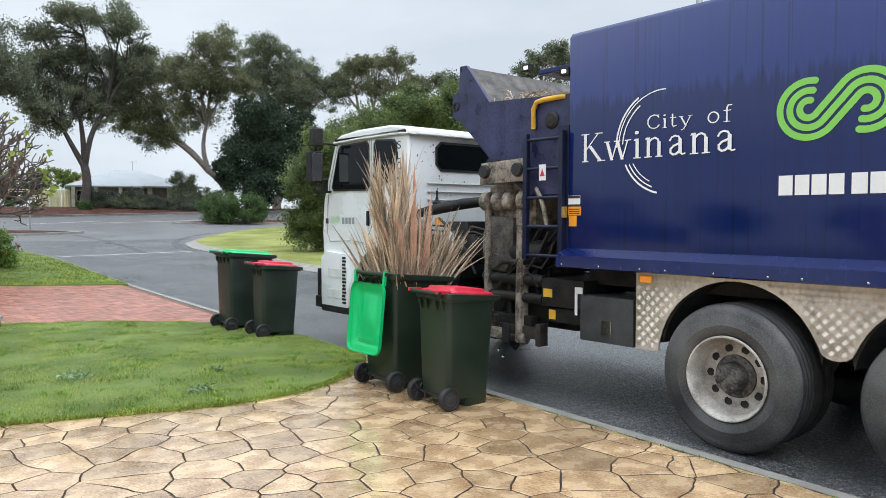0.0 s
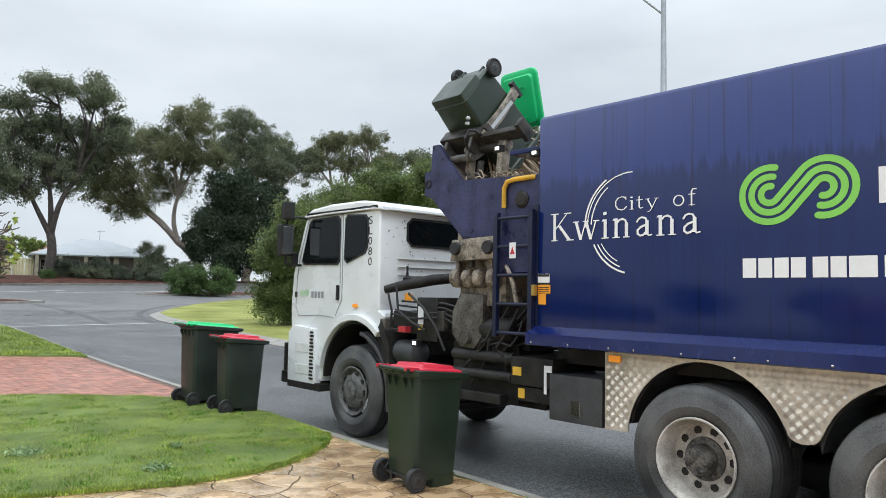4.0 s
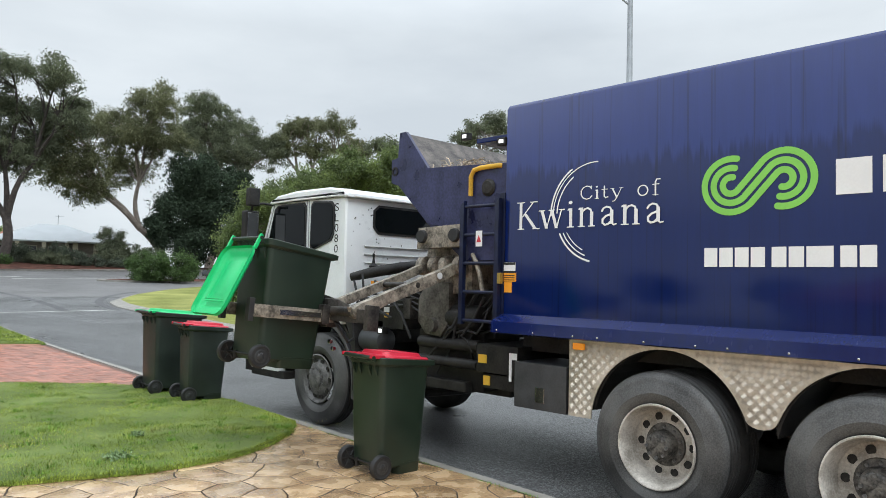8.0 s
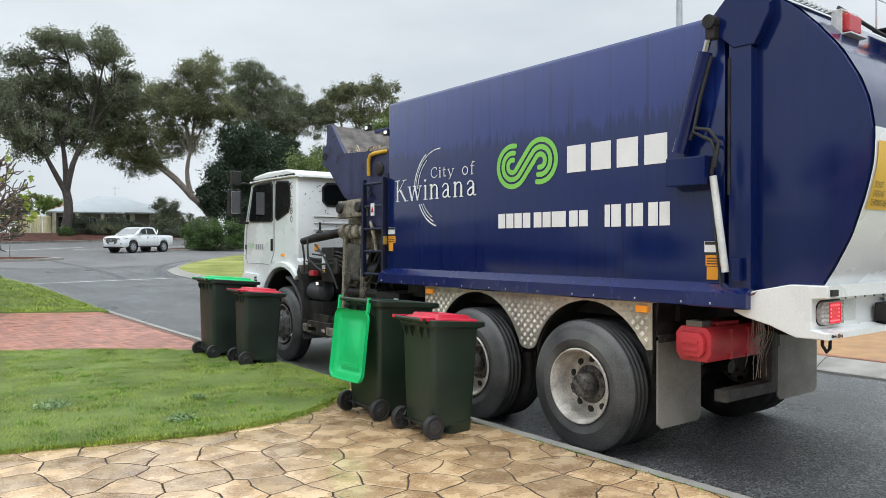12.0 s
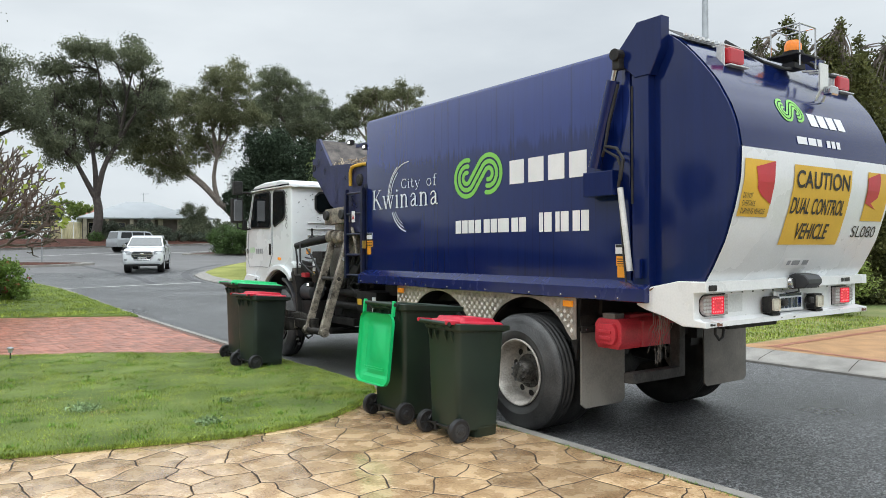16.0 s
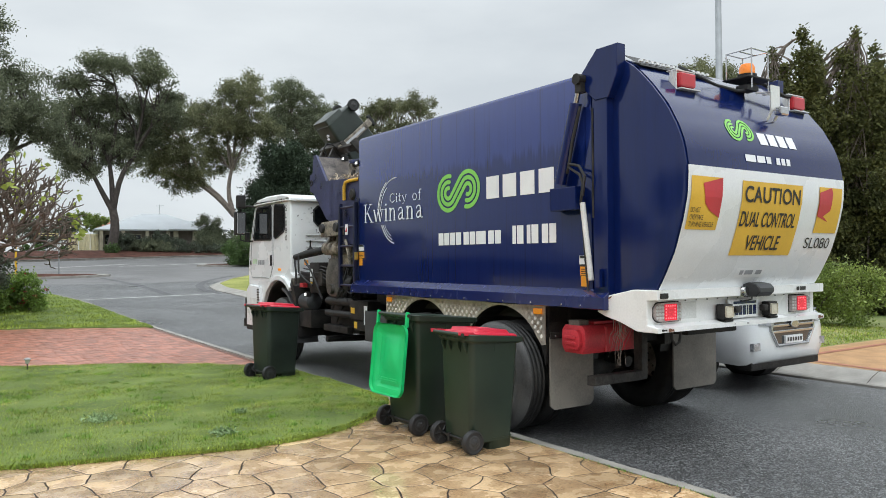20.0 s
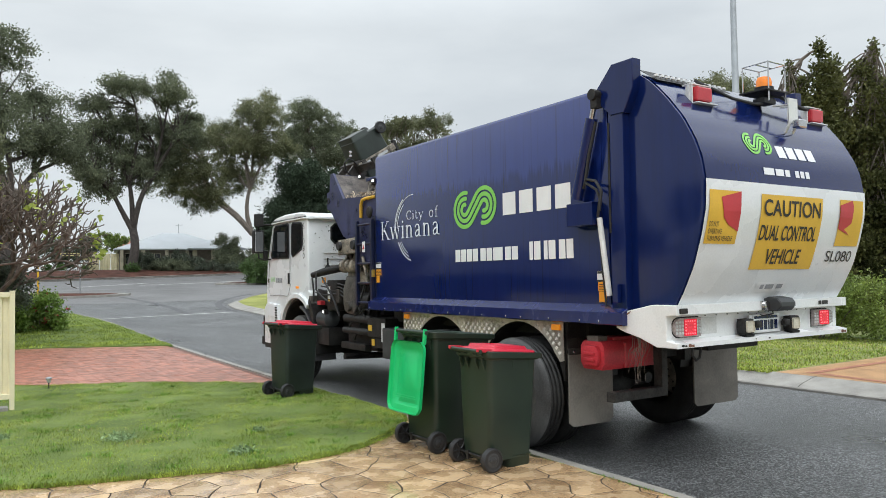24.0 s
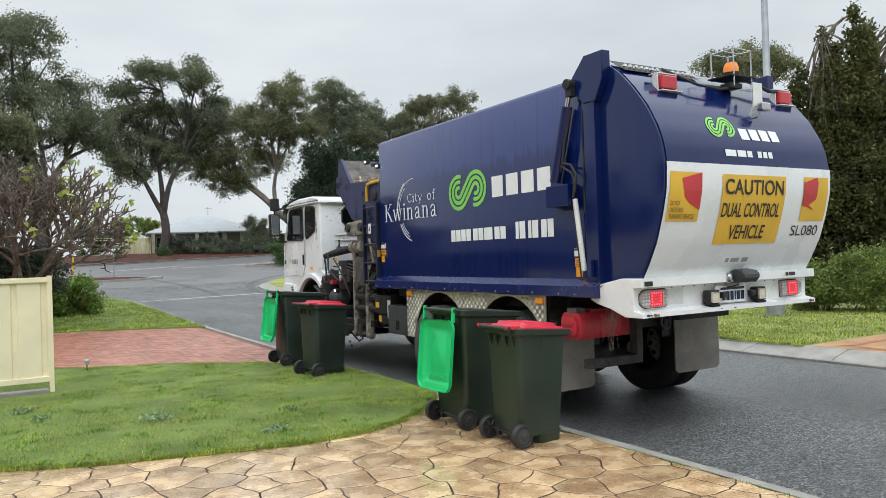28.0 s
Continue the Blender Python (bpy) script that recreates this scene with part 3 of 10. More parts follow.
def oval(x, y, a, b, turn, n=24, sq=2.0):
    out = []
    for i in range(n):
        t = 2 * math.pi * i / n
        u, v = a * math.copysign(abs(math.cos(t)) ** (2 / sq), math.cos(t)), b * math.copysign(abs(math.sin(t)) ** (2 / sq), math.sin(t))
        c, s = math.cos(radians(turn)), math.sin(radians(turn))
        out.append((x + u * c - v * s, y + u * s + v * c))
    return out


bed("island_bed", oval(-4.5, 46.5, 13.2, 2.6, 4), 0.30, MULCH, "red-brown mulched traffic island")
bed("island_bed", oval(32, 63.5, 15, 2.6, 13), 0.12, MULCH, "red-brown mulched traffic island with a hedge")
# the mulched bank behind the main road
strip("mulch_bank", [(y, max(far_edge_x(y) - 34, -120), far_edge_x(y) + 0.2, 0.03) for y in [52 + 1.5 * k for k in range(34)]], MULCH, "red-brown mulched bank behind the main road")
kerb("kerb_main", [(far_edge_x(y), y) for y in range(50, 96, 2)], 0.2, -0.2, 0.06, "pale concrete kerb of the main road")
# the corner lawn across the street
strip("lawn_corner", [(y, lerp_table(RIGHT_EDGE, y) + 0.46, max(lerp_table(RIGHT_EDGE, y) + 0.47, 75), 0.03) for y in [13 + 1.2 * k for k in range(34)]], GRASS_FAR, "bright yellow-green mown corner lawn")
strip("verge_far", [(y, FAR_X + 0.46, 75, 0.03) for y in [6.95, 8, 10, 13.01]], GRASS_DRY, "patchy green and straw-coloured grass verge")
strip("verge_back", [(y, FAR_X + 0.46, 75, 0.03) for y in [-30, -10, -3, 0.8]], GRASS_DRY, "patchy green and straw-coloured grass verge")
strip("driveway_far", [(y, FAR_X + 0.46, 30, 0.034) for y in [0.8, 3, 5, 6.95]], ORANGE_DRIVE, "orange-brown paved driveway across the street")
for a, b in (((FAR_X + 0.88, 6.52), (16, 6.52)), ((FAR_X + 0.80, 6.62), (FAR_X + 0.55, 4.9)), ((FAR_X + 0.55, 4.9), (FAR_X + 0.5, 0.9))):
    line_mark("driveway_border", along(a, b, 6), 0.13, 0.170, PAVER_ALL, "dark red brick border of the far driveway")
for k in range(22):
    y = -1.5 + 1.35 * k + 0.3 * math.sin(7.1 * k)
    verts = [(FAR_X + u, y + 0.03 * math.sin(9 * u + k) + e, gz(y) + h) for u, h in ((0.0, ROAD + 0.048), (0.1, ROAD + 0.068), (0.2, ROAD + 0.088), (0.41, 0.027), (0.47, 0.037)) for e in (-0.006, 0.006)]
    tagged(new("kerb_joint", raw("kerb_joint", verts, [(2 * q, 2 * q + 1, 2 * q + 3, 2 * q + 2) for q in range(4)], JOINT)), "dark joint across the concrete kerb", kind="structure")

# ---- the stamped driveway on which the camera stands: slab, then stones further down ----
tagged(new("driveway", raw("driveway", [(-9, -8, -0.003), (4.362, -8, -0.003), (4.362, 8.2, -0.003), (-9, 8.2, -0.003)], [(0, 1, 2, 3)], JOINT)),
       "stamped concrete driveway with dark joints, wet", kind="structure")
# base of the red brick driveway
tagged(new("brick_driveway", raw("brick_driveway", [(-9, 10.4, -0.03), (4.37, 10.4, -0.03), (4.37, 20.4, gz(20.4) - 0.03), (-9, 20.4, gz(20.4) - 0.03)], [(0, 1, 2, 3)], SAND)),
       "red brick driveway, damp", kind="structure")

LAWN_FRONT = [(-9, 7.6), (-4, 7.35), (-1, 7.1), (-0.06, 6.97), (0.59, 6.66), (1.37, 6.44), (2.22, 6.22), (2.75, 6.24), (3.2, 6.36), (3.62, 6.62), (4.0, 6.95), (4.36, 7.45)]
LAWN_BACK = [(-9, 14.6), (-2, 14.0), (0.2, 13.6), (1.2, 13.0), (2.62, 12.2), (3.4, 11.55), (3.8, 11.15), (4.2, 10.75), (4.36, 10.4)]
LAWN2_FRONT = [(-9, 21.2), (0, 20.3), (1.83, 19.85), (3.2, 19.2), (4.2, 18.7), (4.35, 18.6)]


def tab(pts, x):
    return lerp_table(pts, x)


def lawn_height(x, y):
    return 0.025 + 0.02 * noise.noise(Vector((x * 0.9, y * 0.9, 3.3))) + 0.012 * noise.noise(Vector((x * 4, y * 4, 1.3)))


def lawn(name, front, back, x0, x1, lift, label, step=0.12):
    xs = [x0 + (x1 - x0) * i / int((x1 - x0) / step) for i in range(int((x1 - x0) / step) + 1)]
    ny = 38
    verts, faces = [], []
    for x in xs:
        a, b = tab(front, x), tab(back, x)
        ys = [a, a + 0.012, a + 0.035] + [a + 0.07 + (b - a - 0.14) * k / (ny - 5) for k in range(ny - 4)] + [b - 0.03, b]
        for j, y in enumerate(ys):
            edge = (-0.9, 0.55, 0.9, 1.0)[min(j, ny - j, 3)]
            verts.append((x, y, gz(y) + lift + (0.008 + lawn_height(x, y)) * edge))
    m = ny + 1
    for i in range(len(xs) - 1):
        faces += [(i * m + j, (i + 1) * m + j, (i + 1) * m + j + 1, i * m + j + 1) for j in range(ny)]
    tagged(new(name, raw(name, verts, faces, SOIL, True)), label, kind="structure")


lawn("lawn_front", LAWN_FRONT, LAWN_BACK, -9, 4.36, 0.0, "short green mown lawn between the two driveways")
lawn("lawn_side", LAWN2_FRONT, [(-9, 34.2), (0, 34.0), (2.8, 33.4), (3.7, 31.8), (4.2, 28), (4.35, 24)], -9, 4.35, 0.0, "short green mown lawn beyond the brick driveway", 0.25)

# ---- the refuse truck: x from its kerb side, y ahead from the middle axle, z up ----
WHEEL_R = 0.56


def small_disc(name, r, depth, mat, seg):
    bm = B()
    lathe(bm, [(r, -depth), (r, depth), (r * 0.6, depth * 1.15)] if name == "wheel_nut" else [(r, -depth), (r, depth)], "x", (0, 0, 0), seg)
    return mesh_of(bm, name, mat)


NUT, OPENING = small_disc("wheel_nut", 0.013, 0.016, RIM_DARK, 8), small_disc("rim_opening", 0.031, 0.006, CHASSIS, 14)


def wheel(parent, x, y, out, dual, front=False):
    """A truck wheel with its tyre, rim and hub; out is -1 on the kerb side."""
    bm = B()
    w, r = 0.25, WHEEL_R
    wall = [(0.30, 0.03), (0.312, 0.012), (0.335, 0.0), (0.345, -0.006), (0.375, -0.012), (0.40, -0.015), (0.405, -0.011), (0.45, -0.010), (0.455, -0.006), (0.49, 0.000), (0.52, 0.012), (0.540, 0.028), (0.551, 0.044)]
    tread = [(0.551, 0.044), (r - 0.003, 0.056)]
    for k in range(3):
        h = 0.05 + (w - 0.1) * (k + 0.5) / 3
        tread += [(r, h - 0.02), (r - 0.014, h - 0.008), (r - 0.014, h + 0.008), (r, h + 0.02)]
    tread += [(r, w - 0.05), (0.535, w - 0.022), (0.48, w), (0.34, w), (0.31, w - 0.02), (0.30, w - 0.03), (0.30, 0.03)]
    lathe(bm, [(a, -out * b) for a, b in wall], "x", (0, 0, 0), 56, cap=False)
    t = part("wheel", bm, RUBBER, parent, "dusty black truck tyre", True, pose(x, y, WHEEL_R - 0.06))
    bm = B()
    lathe(bm, [(a, -out * b) for a, b in tread], "x", (0, 0, 0), 56, cap=False)
    part("tread", bm, RUBBER_SHADED, t, "clean tyre tread, coloured dark for its shadow", True)
    if dual:
        bm = B()
        lathe(bm, [(a, -out * (b + 0.31)) for a, b in wall + tread[1:]], "x", (0, 0, 0), 44, cap=False)
        part("inner_tyre", bm, RUBBER_SHADED, t, "inner twin tyre, coloured dark for its shadow", True)
    # rim: flange, deep well, disc with ten round openings
    bm = B()
    if front:
        ring = [(0.300, -0.006), (0.288, -0.014), (0.266, 0.0), (0.25, 0.03), (0.235, 0.035), (0.20, 0.005), (0.13, -0.03), (0.0, -0.03)]
    else:
        ring = [(0.322, -0.004), (0.318, -0.018), (0.308, -0.018), (0.298, 0.0), (0.286, 0.05), (0.276, 0.13), (0.262, 0.165), (0.245, 0.172), (0.20, 0.160), (0.14, 0.145), (0.0, 0.145)]
    lathe(bm, [(a, -out * b) for a, b in ring], "x", (0, 0, 0), 40, cap=False)
    part("rim", bm, RIM_DARK if front else RIM, t, "dirty grey steel rim" if front else "dusty cream steel rim", True)
    bm = B()
    hub_out = 0.09 if front else 0.0
    if front:
        lathe(bm, [(0.155, -out * 0.13), (0.15, -out * 0.115), (0.118, -out * 0.10), (0.112, out * (hub_out - 0.05)), (0.088, out * (hub_out - 0.035)), (0.05, out * (hub_out - 0.03)), (0.0, out * (hub_out - 0.028))], "x", (0, 0, 0), 24, cap=False)
    else:
        lathe(bm, [(0.165, -out * 0.148), (0.16, -out * 0.135), (0.115, -out * 0.125), (0.108, -out * 0.05), (0.100, -out * 0.035), (0.094, -out * 0.012), (0.080, -out * 0.004), (0.03, -out * 0.002), (0.0, -out * 0.002)], "x", (0, 0, 0), 28, cap=False)
    hub = part("hub", bm, RIM_DARK if front else HUB, t, "greasy black hub", True)
    if not front:
        for i in range(8):
            a = 2 * math.pi * i / 8
            o = part("hub_bolt", NUT, None, hub)
            o.matrix_basis = pose(-out * 0.008, 0.080 * math.cos(a), 0.080 * math.sin(a))
    for i in range(10):
        a = 2 * math.pi * (i + 0.5) / 10
        for name, me, r in (("wheel_nut", NUT, 0.135), ("rim_opening", OPENING, 0.212)):
            b = a if name == "wheel_nut" else a + 0.314
            o = part(name, me, None, t)
            o.matrix_basis = pose(-out * (0.135 if not front else -0.02) if name == "wheel_nut" else -out * (0.163 if not front else 0.012), r * math.cos(b), r * math.sin(b))
    return t


def tail_s(h):
    """How far back the curved tailgate reaches at a height."""
    return lerp_table([(1.40, -3.43), (1.55, -3.52), (1.75, -3.62), (2.0, -3.70), (2.2, -3.745), (2.41, -3.755), (2.6, -3.725), (2.75, -3.67), (2.95, -3.56), (3.14, -3.41), (3.3, -3.26), (3.42, -3.10), (3.46, -2.98)], h)


def tail_patch(name, x0, x1, h0, h1, mat, parent, off, label="", n=8):
    bm = B()
    grid = []
    for k in range(n + 1):
        h = h0 + (h1 - h0) * k / n
        grid.append([bm.verts.new((x0 + (x1 - x0) * i / 4, tail_s(h) - off, h)) for i in range(5)])
    for a, b in zip(grid, grid[1:]):
        for i in range(4):
            bm.faces.new([a[i], a[i + 1], b[i + 1], b[i]])
    return part(name, bm, mat, parent, label, True)


def tail_mesh(me, x0, h0, off):
    """Bend a flat mesh onto the curved tailgate."""
    for v in me.vertices:
        h = h0 + v.co.y
        v.co = Vector((x0 + v.co.x, tail_s(h) - off, h))
    return me


def side_mesh(me, s0, h0, x=-0.004):
    """Turn a flat mesh onto the kerb side: its left end lies ahead."""
    for v in me.vertices:
        v.co = Vector((x - v.co.z, s0 - v.co.x, h0 + v.co.y))
    return me


def bars(bm, words, u0, v0, size, put):
    """Unreadable or withheld writing as plain bars: words of (start, width)."""
    for u, w in words:
        q = [bm.verts.new(put(u0 + a, v0 + b)) for a, b in ((u, 0), (u + w, 0), (u + w, size), (u, size))]
        bm.faces.new(q)


def bar_parts(words, u0, v0, size, put, mat, parent, label):
    """The same as single parts."""
    for u, w in words:
        bm = B()
        bars(bm, [(u, w)], u0, v0, size, put)
        part("withheld_word_bar", bm, mat, parent, label)


def ribbon(bm, pts, w, put):
    """A band of constant width along flat points, with round ends."""
    n = len(pts)
    left, right = [], []
    for i, (x, y) in enumerate(pts):
        p, q = pts[max(i - 1, 0)], pts[min(i + 1, n - 1)]
        d = Vector((q[0] - p[0], q[1] - p[1])).normalized()
        left.append((x - d.y * w / 2, y + d.x * w / 2)), right.append((x + d.y * w / 2, y - d.x * w / 2))
    for i in range(n - 1):
        bm.faces.new([bm.verts.new(put(*p)) for p in (left[i], right[i], right[i + 1], left[i + 1])])
    for (x, y), (px, py) in ((pts[0], pts[1]), (pts[-1], pts[-2])):
        a0 = math.atan2(y - py, x - px) - math.pi / 2
        bm.faces.new([bm.verts.new(put(x + w / 2 * math.cos(a0 + math.pi * k / 8), y + w / 2 * math.sin(a0 + math.pi * k / 8))) for k in range(9)])


def arc(cx, cy, r, a0, a1, n=14):
    return [(cx + r * math.cos(radians(a0 + (a1 - a0) * i / n)), cy + r * math.sin(radians(a0 + (a1 - a0) * i / n))) for i in range(n + 1)]


def swirl(size, put):
    """Three green bands that wind into a double curl, in a square of the given size."""
    bm = B()
    k = size / 2.0
    # two hooks joined by slanting bands
    for r in (0.52, 0.34, 0.16):
        a = arc(-0.48, -0.03, r, 78, 315, 24)
        b = arc(0.48, 0.03, 0.68 - r, 135, -102, 24)
        ribbon(bm, [(k + x * k, k + y * k) for x, y in a + b], 0.125 * k, put)
    return bm


def serif_word(text, height, width, stem):
    """A word in upright strokes with thick stems, thin links and flat serifs: a thin flat mesh for each letter."""
    done, bm, count = [], None, [0]

    def put_at(x0):
        count[0] += 1
        lift = 0.00012 * (count[0] % 40)
        return lambda u, v: (x0 + u, v, lift)

    def bar(x0, pts, w):
        ribbon(bm, pts, w, put_at(x0))

    def slab(x0, a, b, lo, hi):
        put = put_at(x0)
        bm.faces.new([bm.verts.new(put(u, v)) for u, v in ((a, lo), (b, lo), (b, hi), (a, hi))])

    S, T, X = stem, stem * 0.36, 0.66
    wide = {"K": 0.80, "w": 0.92, "i": 0.30, "n": 0.66, "a": 0.60, "C": 0.80, "t": 0.44, "y": 0.66, "o": 0.66, "f": 0.42}

    def quad(x0, a, b, w):
        """A slanting stroke with level ends."""
        put = put_at(x0)
        bm.faces.new([bm.verts.new(put(u, v)) for u, v in ((a[0] - w / 2, a[1]), (b[0] - w / 2, b[1]), (b[0] + w / 2, b[1]), (a[0] + w / 2, a[1]))])

    def upright(x0, x, hi, flag=True):
        slab(x0, x - S / 2, x + S / 2, 0.0, hi)
        slab(x0, x - S / 2 - 0.07, x + S / 2 + 0.07, 0.0, 0.035)
        if flag:
            quad(x0, (x - S / 2 - 0.02, hi - 0.07), (x - S / 2 + 0.03, hi), 0.10)

    x = 0.0
    for ch in text:
        bm = B()
        if ch == "K":
            upright(x, 0.17, 1.0, False)
            slab(x, 0.02, 0.32, 0.965, 1.0)
            quad(x, (0.20, 0.42), (0.66, 1.0), T * 1.3)
            slab(x, 0.52, 0.80, 0.965, 1.0)
            quad(x, (0.34, 0.56), (0.74, 0.0), S * 1.2)
            slab(x, 0.62, 0.90, 0.0, 0.035)
        elif ch == "w":
            for a, b, w in (((0.10, X), (0.28, 0.0), S), ((0.28, 0.0), (0.46, X), T * 1.2), ((0.46, X), (0.64, 0.0), S), ((0.64, 0.0), (0.82, X), T * 1.2)):
                quad(x, a, b, w)
            for c in (0.10, 0.46, 0.83):
                slab(x, c - 0.11, c + 0.11, X - 0.035, X)
        elif ch == "i":
            upright(x, 0.15, X)
            bar(x, [(0.13, 0.86), (0.15, 0.86)], S * 1.1)
        elif ch == "n":
            upright(x, 0.15, X)
            bar(x, [(0.17, 0.50), (0.26, 0.60), (0.36, 0.63), (0.45, 0.58), (0.49, 0.46)], S * 0.62)
            slab(x, 0.49 - S / 2, 0.49 + S / 2, 0.0, 0.50)
            slab(x, 0.49 - S / 2 - 0.06, 0.49 + S / 2 + 0.06, 0.0, 0.035)
        elif ch == "a":
            bar(x, [(0.10, 0.50), (0.15, 0.59), (0.25, 0.635), (0.36, 0.60), (0.41, 0.50)], S * 0.58)
            slab(x, 0.41 - S / 2, 0.41 + S / 2, 0.06, 0.52)
            bar(x, [(0.42, 0.08), (0.47, 0.03), (0.55, 0.05)], S * 0.5)
            bar(x, [(0.38, 0.38), (0.22, 0.32), (0.12, 0.22), (0.12, 0.10), (0.20, 0.035), (0.30, 0.06), (0.38, 0.14)], S * 0.66)
        elif ch == "C":
            bar(x, [(0.70, 0.78), (0.62, 0.92), (0.45, 0.97), (0.25, 0.88), (0.13, 0.66), (0.13, 0.36), (0.25, 0.12), (0.45, 0.03), (0.62, 0.09), (0.72, 0.24)], S * 0.75)
            slab(x, 0.68, 0.72, 0.74, 0.98)
        elif ch == "t":
            bar(x, [(0.18, 0.86), (0.18, 0.14), (0.24, 0.04), (0.36, 0.08)], S * 0.8)
            slab(x, 0.03, 0.36, X - 0.05, X)
        elif ch == "y":
            quad(x, (0.10, X), (0.34, 0.0), S * 0.85)
            quad(x, (0.34, 0.0), (0.58, X), T * 1.3)
            bar(x, [(0.34, 0.0), (0.24, -0.20), (0.12, -0.26)], T * 1.4)
            slab(x, 0.0, 0.22, X - 0.035, X), slab(x, 0.46, 0.68, X - 0.035, X)
        elif ch == "o":
            bar(x, [(0.32 + 0.23 * math.sin(radians(a)), 0.33 + 0.30 * math.cos(radians(a))) for a in range(0, 361, 20)], S * 0.75)
        elif ch == "f":
            bar(x, [(0.18, 0.0), (0.18, 0.78), (0.24, 0.93), (0.38, 0.92)], S * 0.8)
            slab(x, 0.03, 0.36, X - 0.05, X), slab(x, 0.04, 0.32, 0.0, 0.035)
        x += wide[ch] + 0.07
        done.append(bm)
    kx = width / (x - 0.07)
    for b in done:
        for v in b.verts:
            v.co = Vector((v.co.x * kx, v.co.y * height, v.co.z))
    return [mesh_of(b, "city_letter", DECAL) for b in done]


def make_truck():
    tr = thing("refuse_truck", pose(5.05, 3.15, TRUCK_Z), "navy blue and white side-loading refuse truck on the street", "truck")
    # chassis
    for x in (0.80, 1.52):
        bm = B()
        box(bm, (x, -2.3, 0.78), (x + 0.10, 5.7, 1.02), 0.01)
        part("chassis_rail", bm, CHASSIS, tr, "black steel chassis rail")
    for y in (-2.2, -0.73, 1.2, 2.4, 3.4):
        bm = B()
        box(bm, (0.895, y, 0.82), (1.525, y + 0.12, 0.98))
        part("crossmember", bm, CHASSIS, tr, "black chassis crossmember")
    for y in (0.0, -1.47, 4.64):
        bm = B()
        lathe(bm, [(0.07, 0.35), (0.09, 0.8), (0.19, 1.0), (0.24, 1.2), (0.19, 1.4), (0.09, 1.6), (0.07, 2.05)], "x", (0, y, WHEEL_R - 0.06), 16)
        part("axle", bm, CHASSIS, tr, "greasy black axle", True)
    for y, dual, fr in ((0.0, True, False), (-1.47, True, False), (4.64, False, True)):
        wheel(tr, 0.06 if fr else -0.13, y, -1, dual, fr)
        wheel(tr, 2.36 if fr else 2.55, y, 1, dual, fr)
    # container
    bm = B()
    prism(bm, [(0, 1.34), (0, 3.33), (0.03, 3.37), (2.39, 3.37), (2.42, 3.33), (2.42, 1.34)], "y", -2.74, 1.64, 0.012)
    part("container", bm, BLUE_WET, tr, "navy blue painted steel container with rain streaks and a painted sky-lightened top", True)
    bm = B()
    box(bm, (0.25, -2.2, 1.08), (2.17, 1.6, 1.345))
    part("container_floor", bm, CHASSIS, tr)
    for side, sx in ((-1, 0.0), (1, 2.42)):
        bm = B()
        q = [(sx, 1.42), (sx + side * 0.035, 1.40), (sx + side * 0.11, 1.355), (sx + side * 0.115, 1.255), (sx + side * 0.10, 1.245), (sx - side * 0.02, 1.245)]
        prism(bm, q, "y", -2.97, 1.70, 0.004, 1)
        rail = part("side_rail", bm, BLUE_RAIL, tr, "folded navy steel side rail", True)
        if side < 0:
            for k in range(13):
                bm = B()
                lathe(bm, [(0.009, 0.0), (0.009, -0.006), (0.005, -0.009)], "x", (sx - 0.115, 1.62 - 0.36 * k - 0.06 * (k % 3), 1.275), 8)
                part("bolt", bm, CHROME, rail)
    # tread plate guards with two arches
    for side, sx in ((-1, -0.02), (1, 2.44)):
        pts = [(0.88, 1.25), (0.88, 0.60), (0.655, 0.60)]
        pts += [(0.66 * math.cos(radians(a)), 0.56 + 0.66 * math.sin(radians(a))) for a in range(6, 160, 7)]
        pts += [(-0.735 + 0.115 * math.cos(radians(a)), 0.80 + 0.075 * math.sin(radians(a))) for a in range(0, -181, -20)]
        pts += [(-1.47 + 0.66 * math.cos(radians(a)), 0.56 + 0.66 * math.sin(radians(a))) for a in range(20, 151, 7)]
        pts += [(-2.08, 0.86), (-2.13, 0.87), (-2.13, 1.25)]
        bm = B()
        prism(bm, pts, "x", sx, sx - side * 0.012)
        g = part("tread_plate_guard", bm, TREAD, tr, "dull aluminium tread plate over the rear wheels")
        if side < 0:
            bm = B()

            def inside(s, h):
                if not (-2.11 < s < 0.86 and 0.62 < h < 1.235):
                    return False
                if math.hypot(s, h - 0.56) < 0.685 or math.hypot(s + 1.47, h - 0.56) < 0.685:
                    return False
                return not (-0.84 < s < -0.63 and h < 0.76) and not (s < -2.05 and h < 0.89)
            pitch = 0.043
            for i in range(72):
                for j in range(16):
                    s0, h0 = -2.12 + pitch * i, 0.6 + pitch * j
                    if not inside(s0, h0):
                        continue
                    a = radians(45 if (i + j) % 2 else -45)
                    c, d = math.cos(a), math.sin(a)
                    for k in (-1.5, -0.5, 0.5, 1.5):
                        u, v = s0 - d * k * 0.0088, h0 + c * k * 0.0088
                        ridge = [bm.verts.new((sx - 0.0035, u + c * e * 0.012, v + d * e * 0.012)) for e in (-1, 1)]
                        for e in (-1, 1):
                            foot = [bm.verts.new((sx - 0.0004, u + c * f * 0.017 - d * e * 0.0034, v + d * f * 0.017 + c * e * 0.0034)) for f in (-1, 1)]
                            bm.faces.new([ridge[0], ridge[1], foot[1], foot[0]])
            tagged(part("tread_pattern", bm, TREAD, g, "raised bars of the tread plate"), kind="stuff")
            for s in (0.72, -2.10):
                bm = B()
                box(bm, (sx - 0.025, s, 1.16), (sx - 0.002, s + 0.11, 1.215), 0.006)
                part("marker_lamp", bm, AMBER, g, "small amber side marker lamp")
        bm = B()
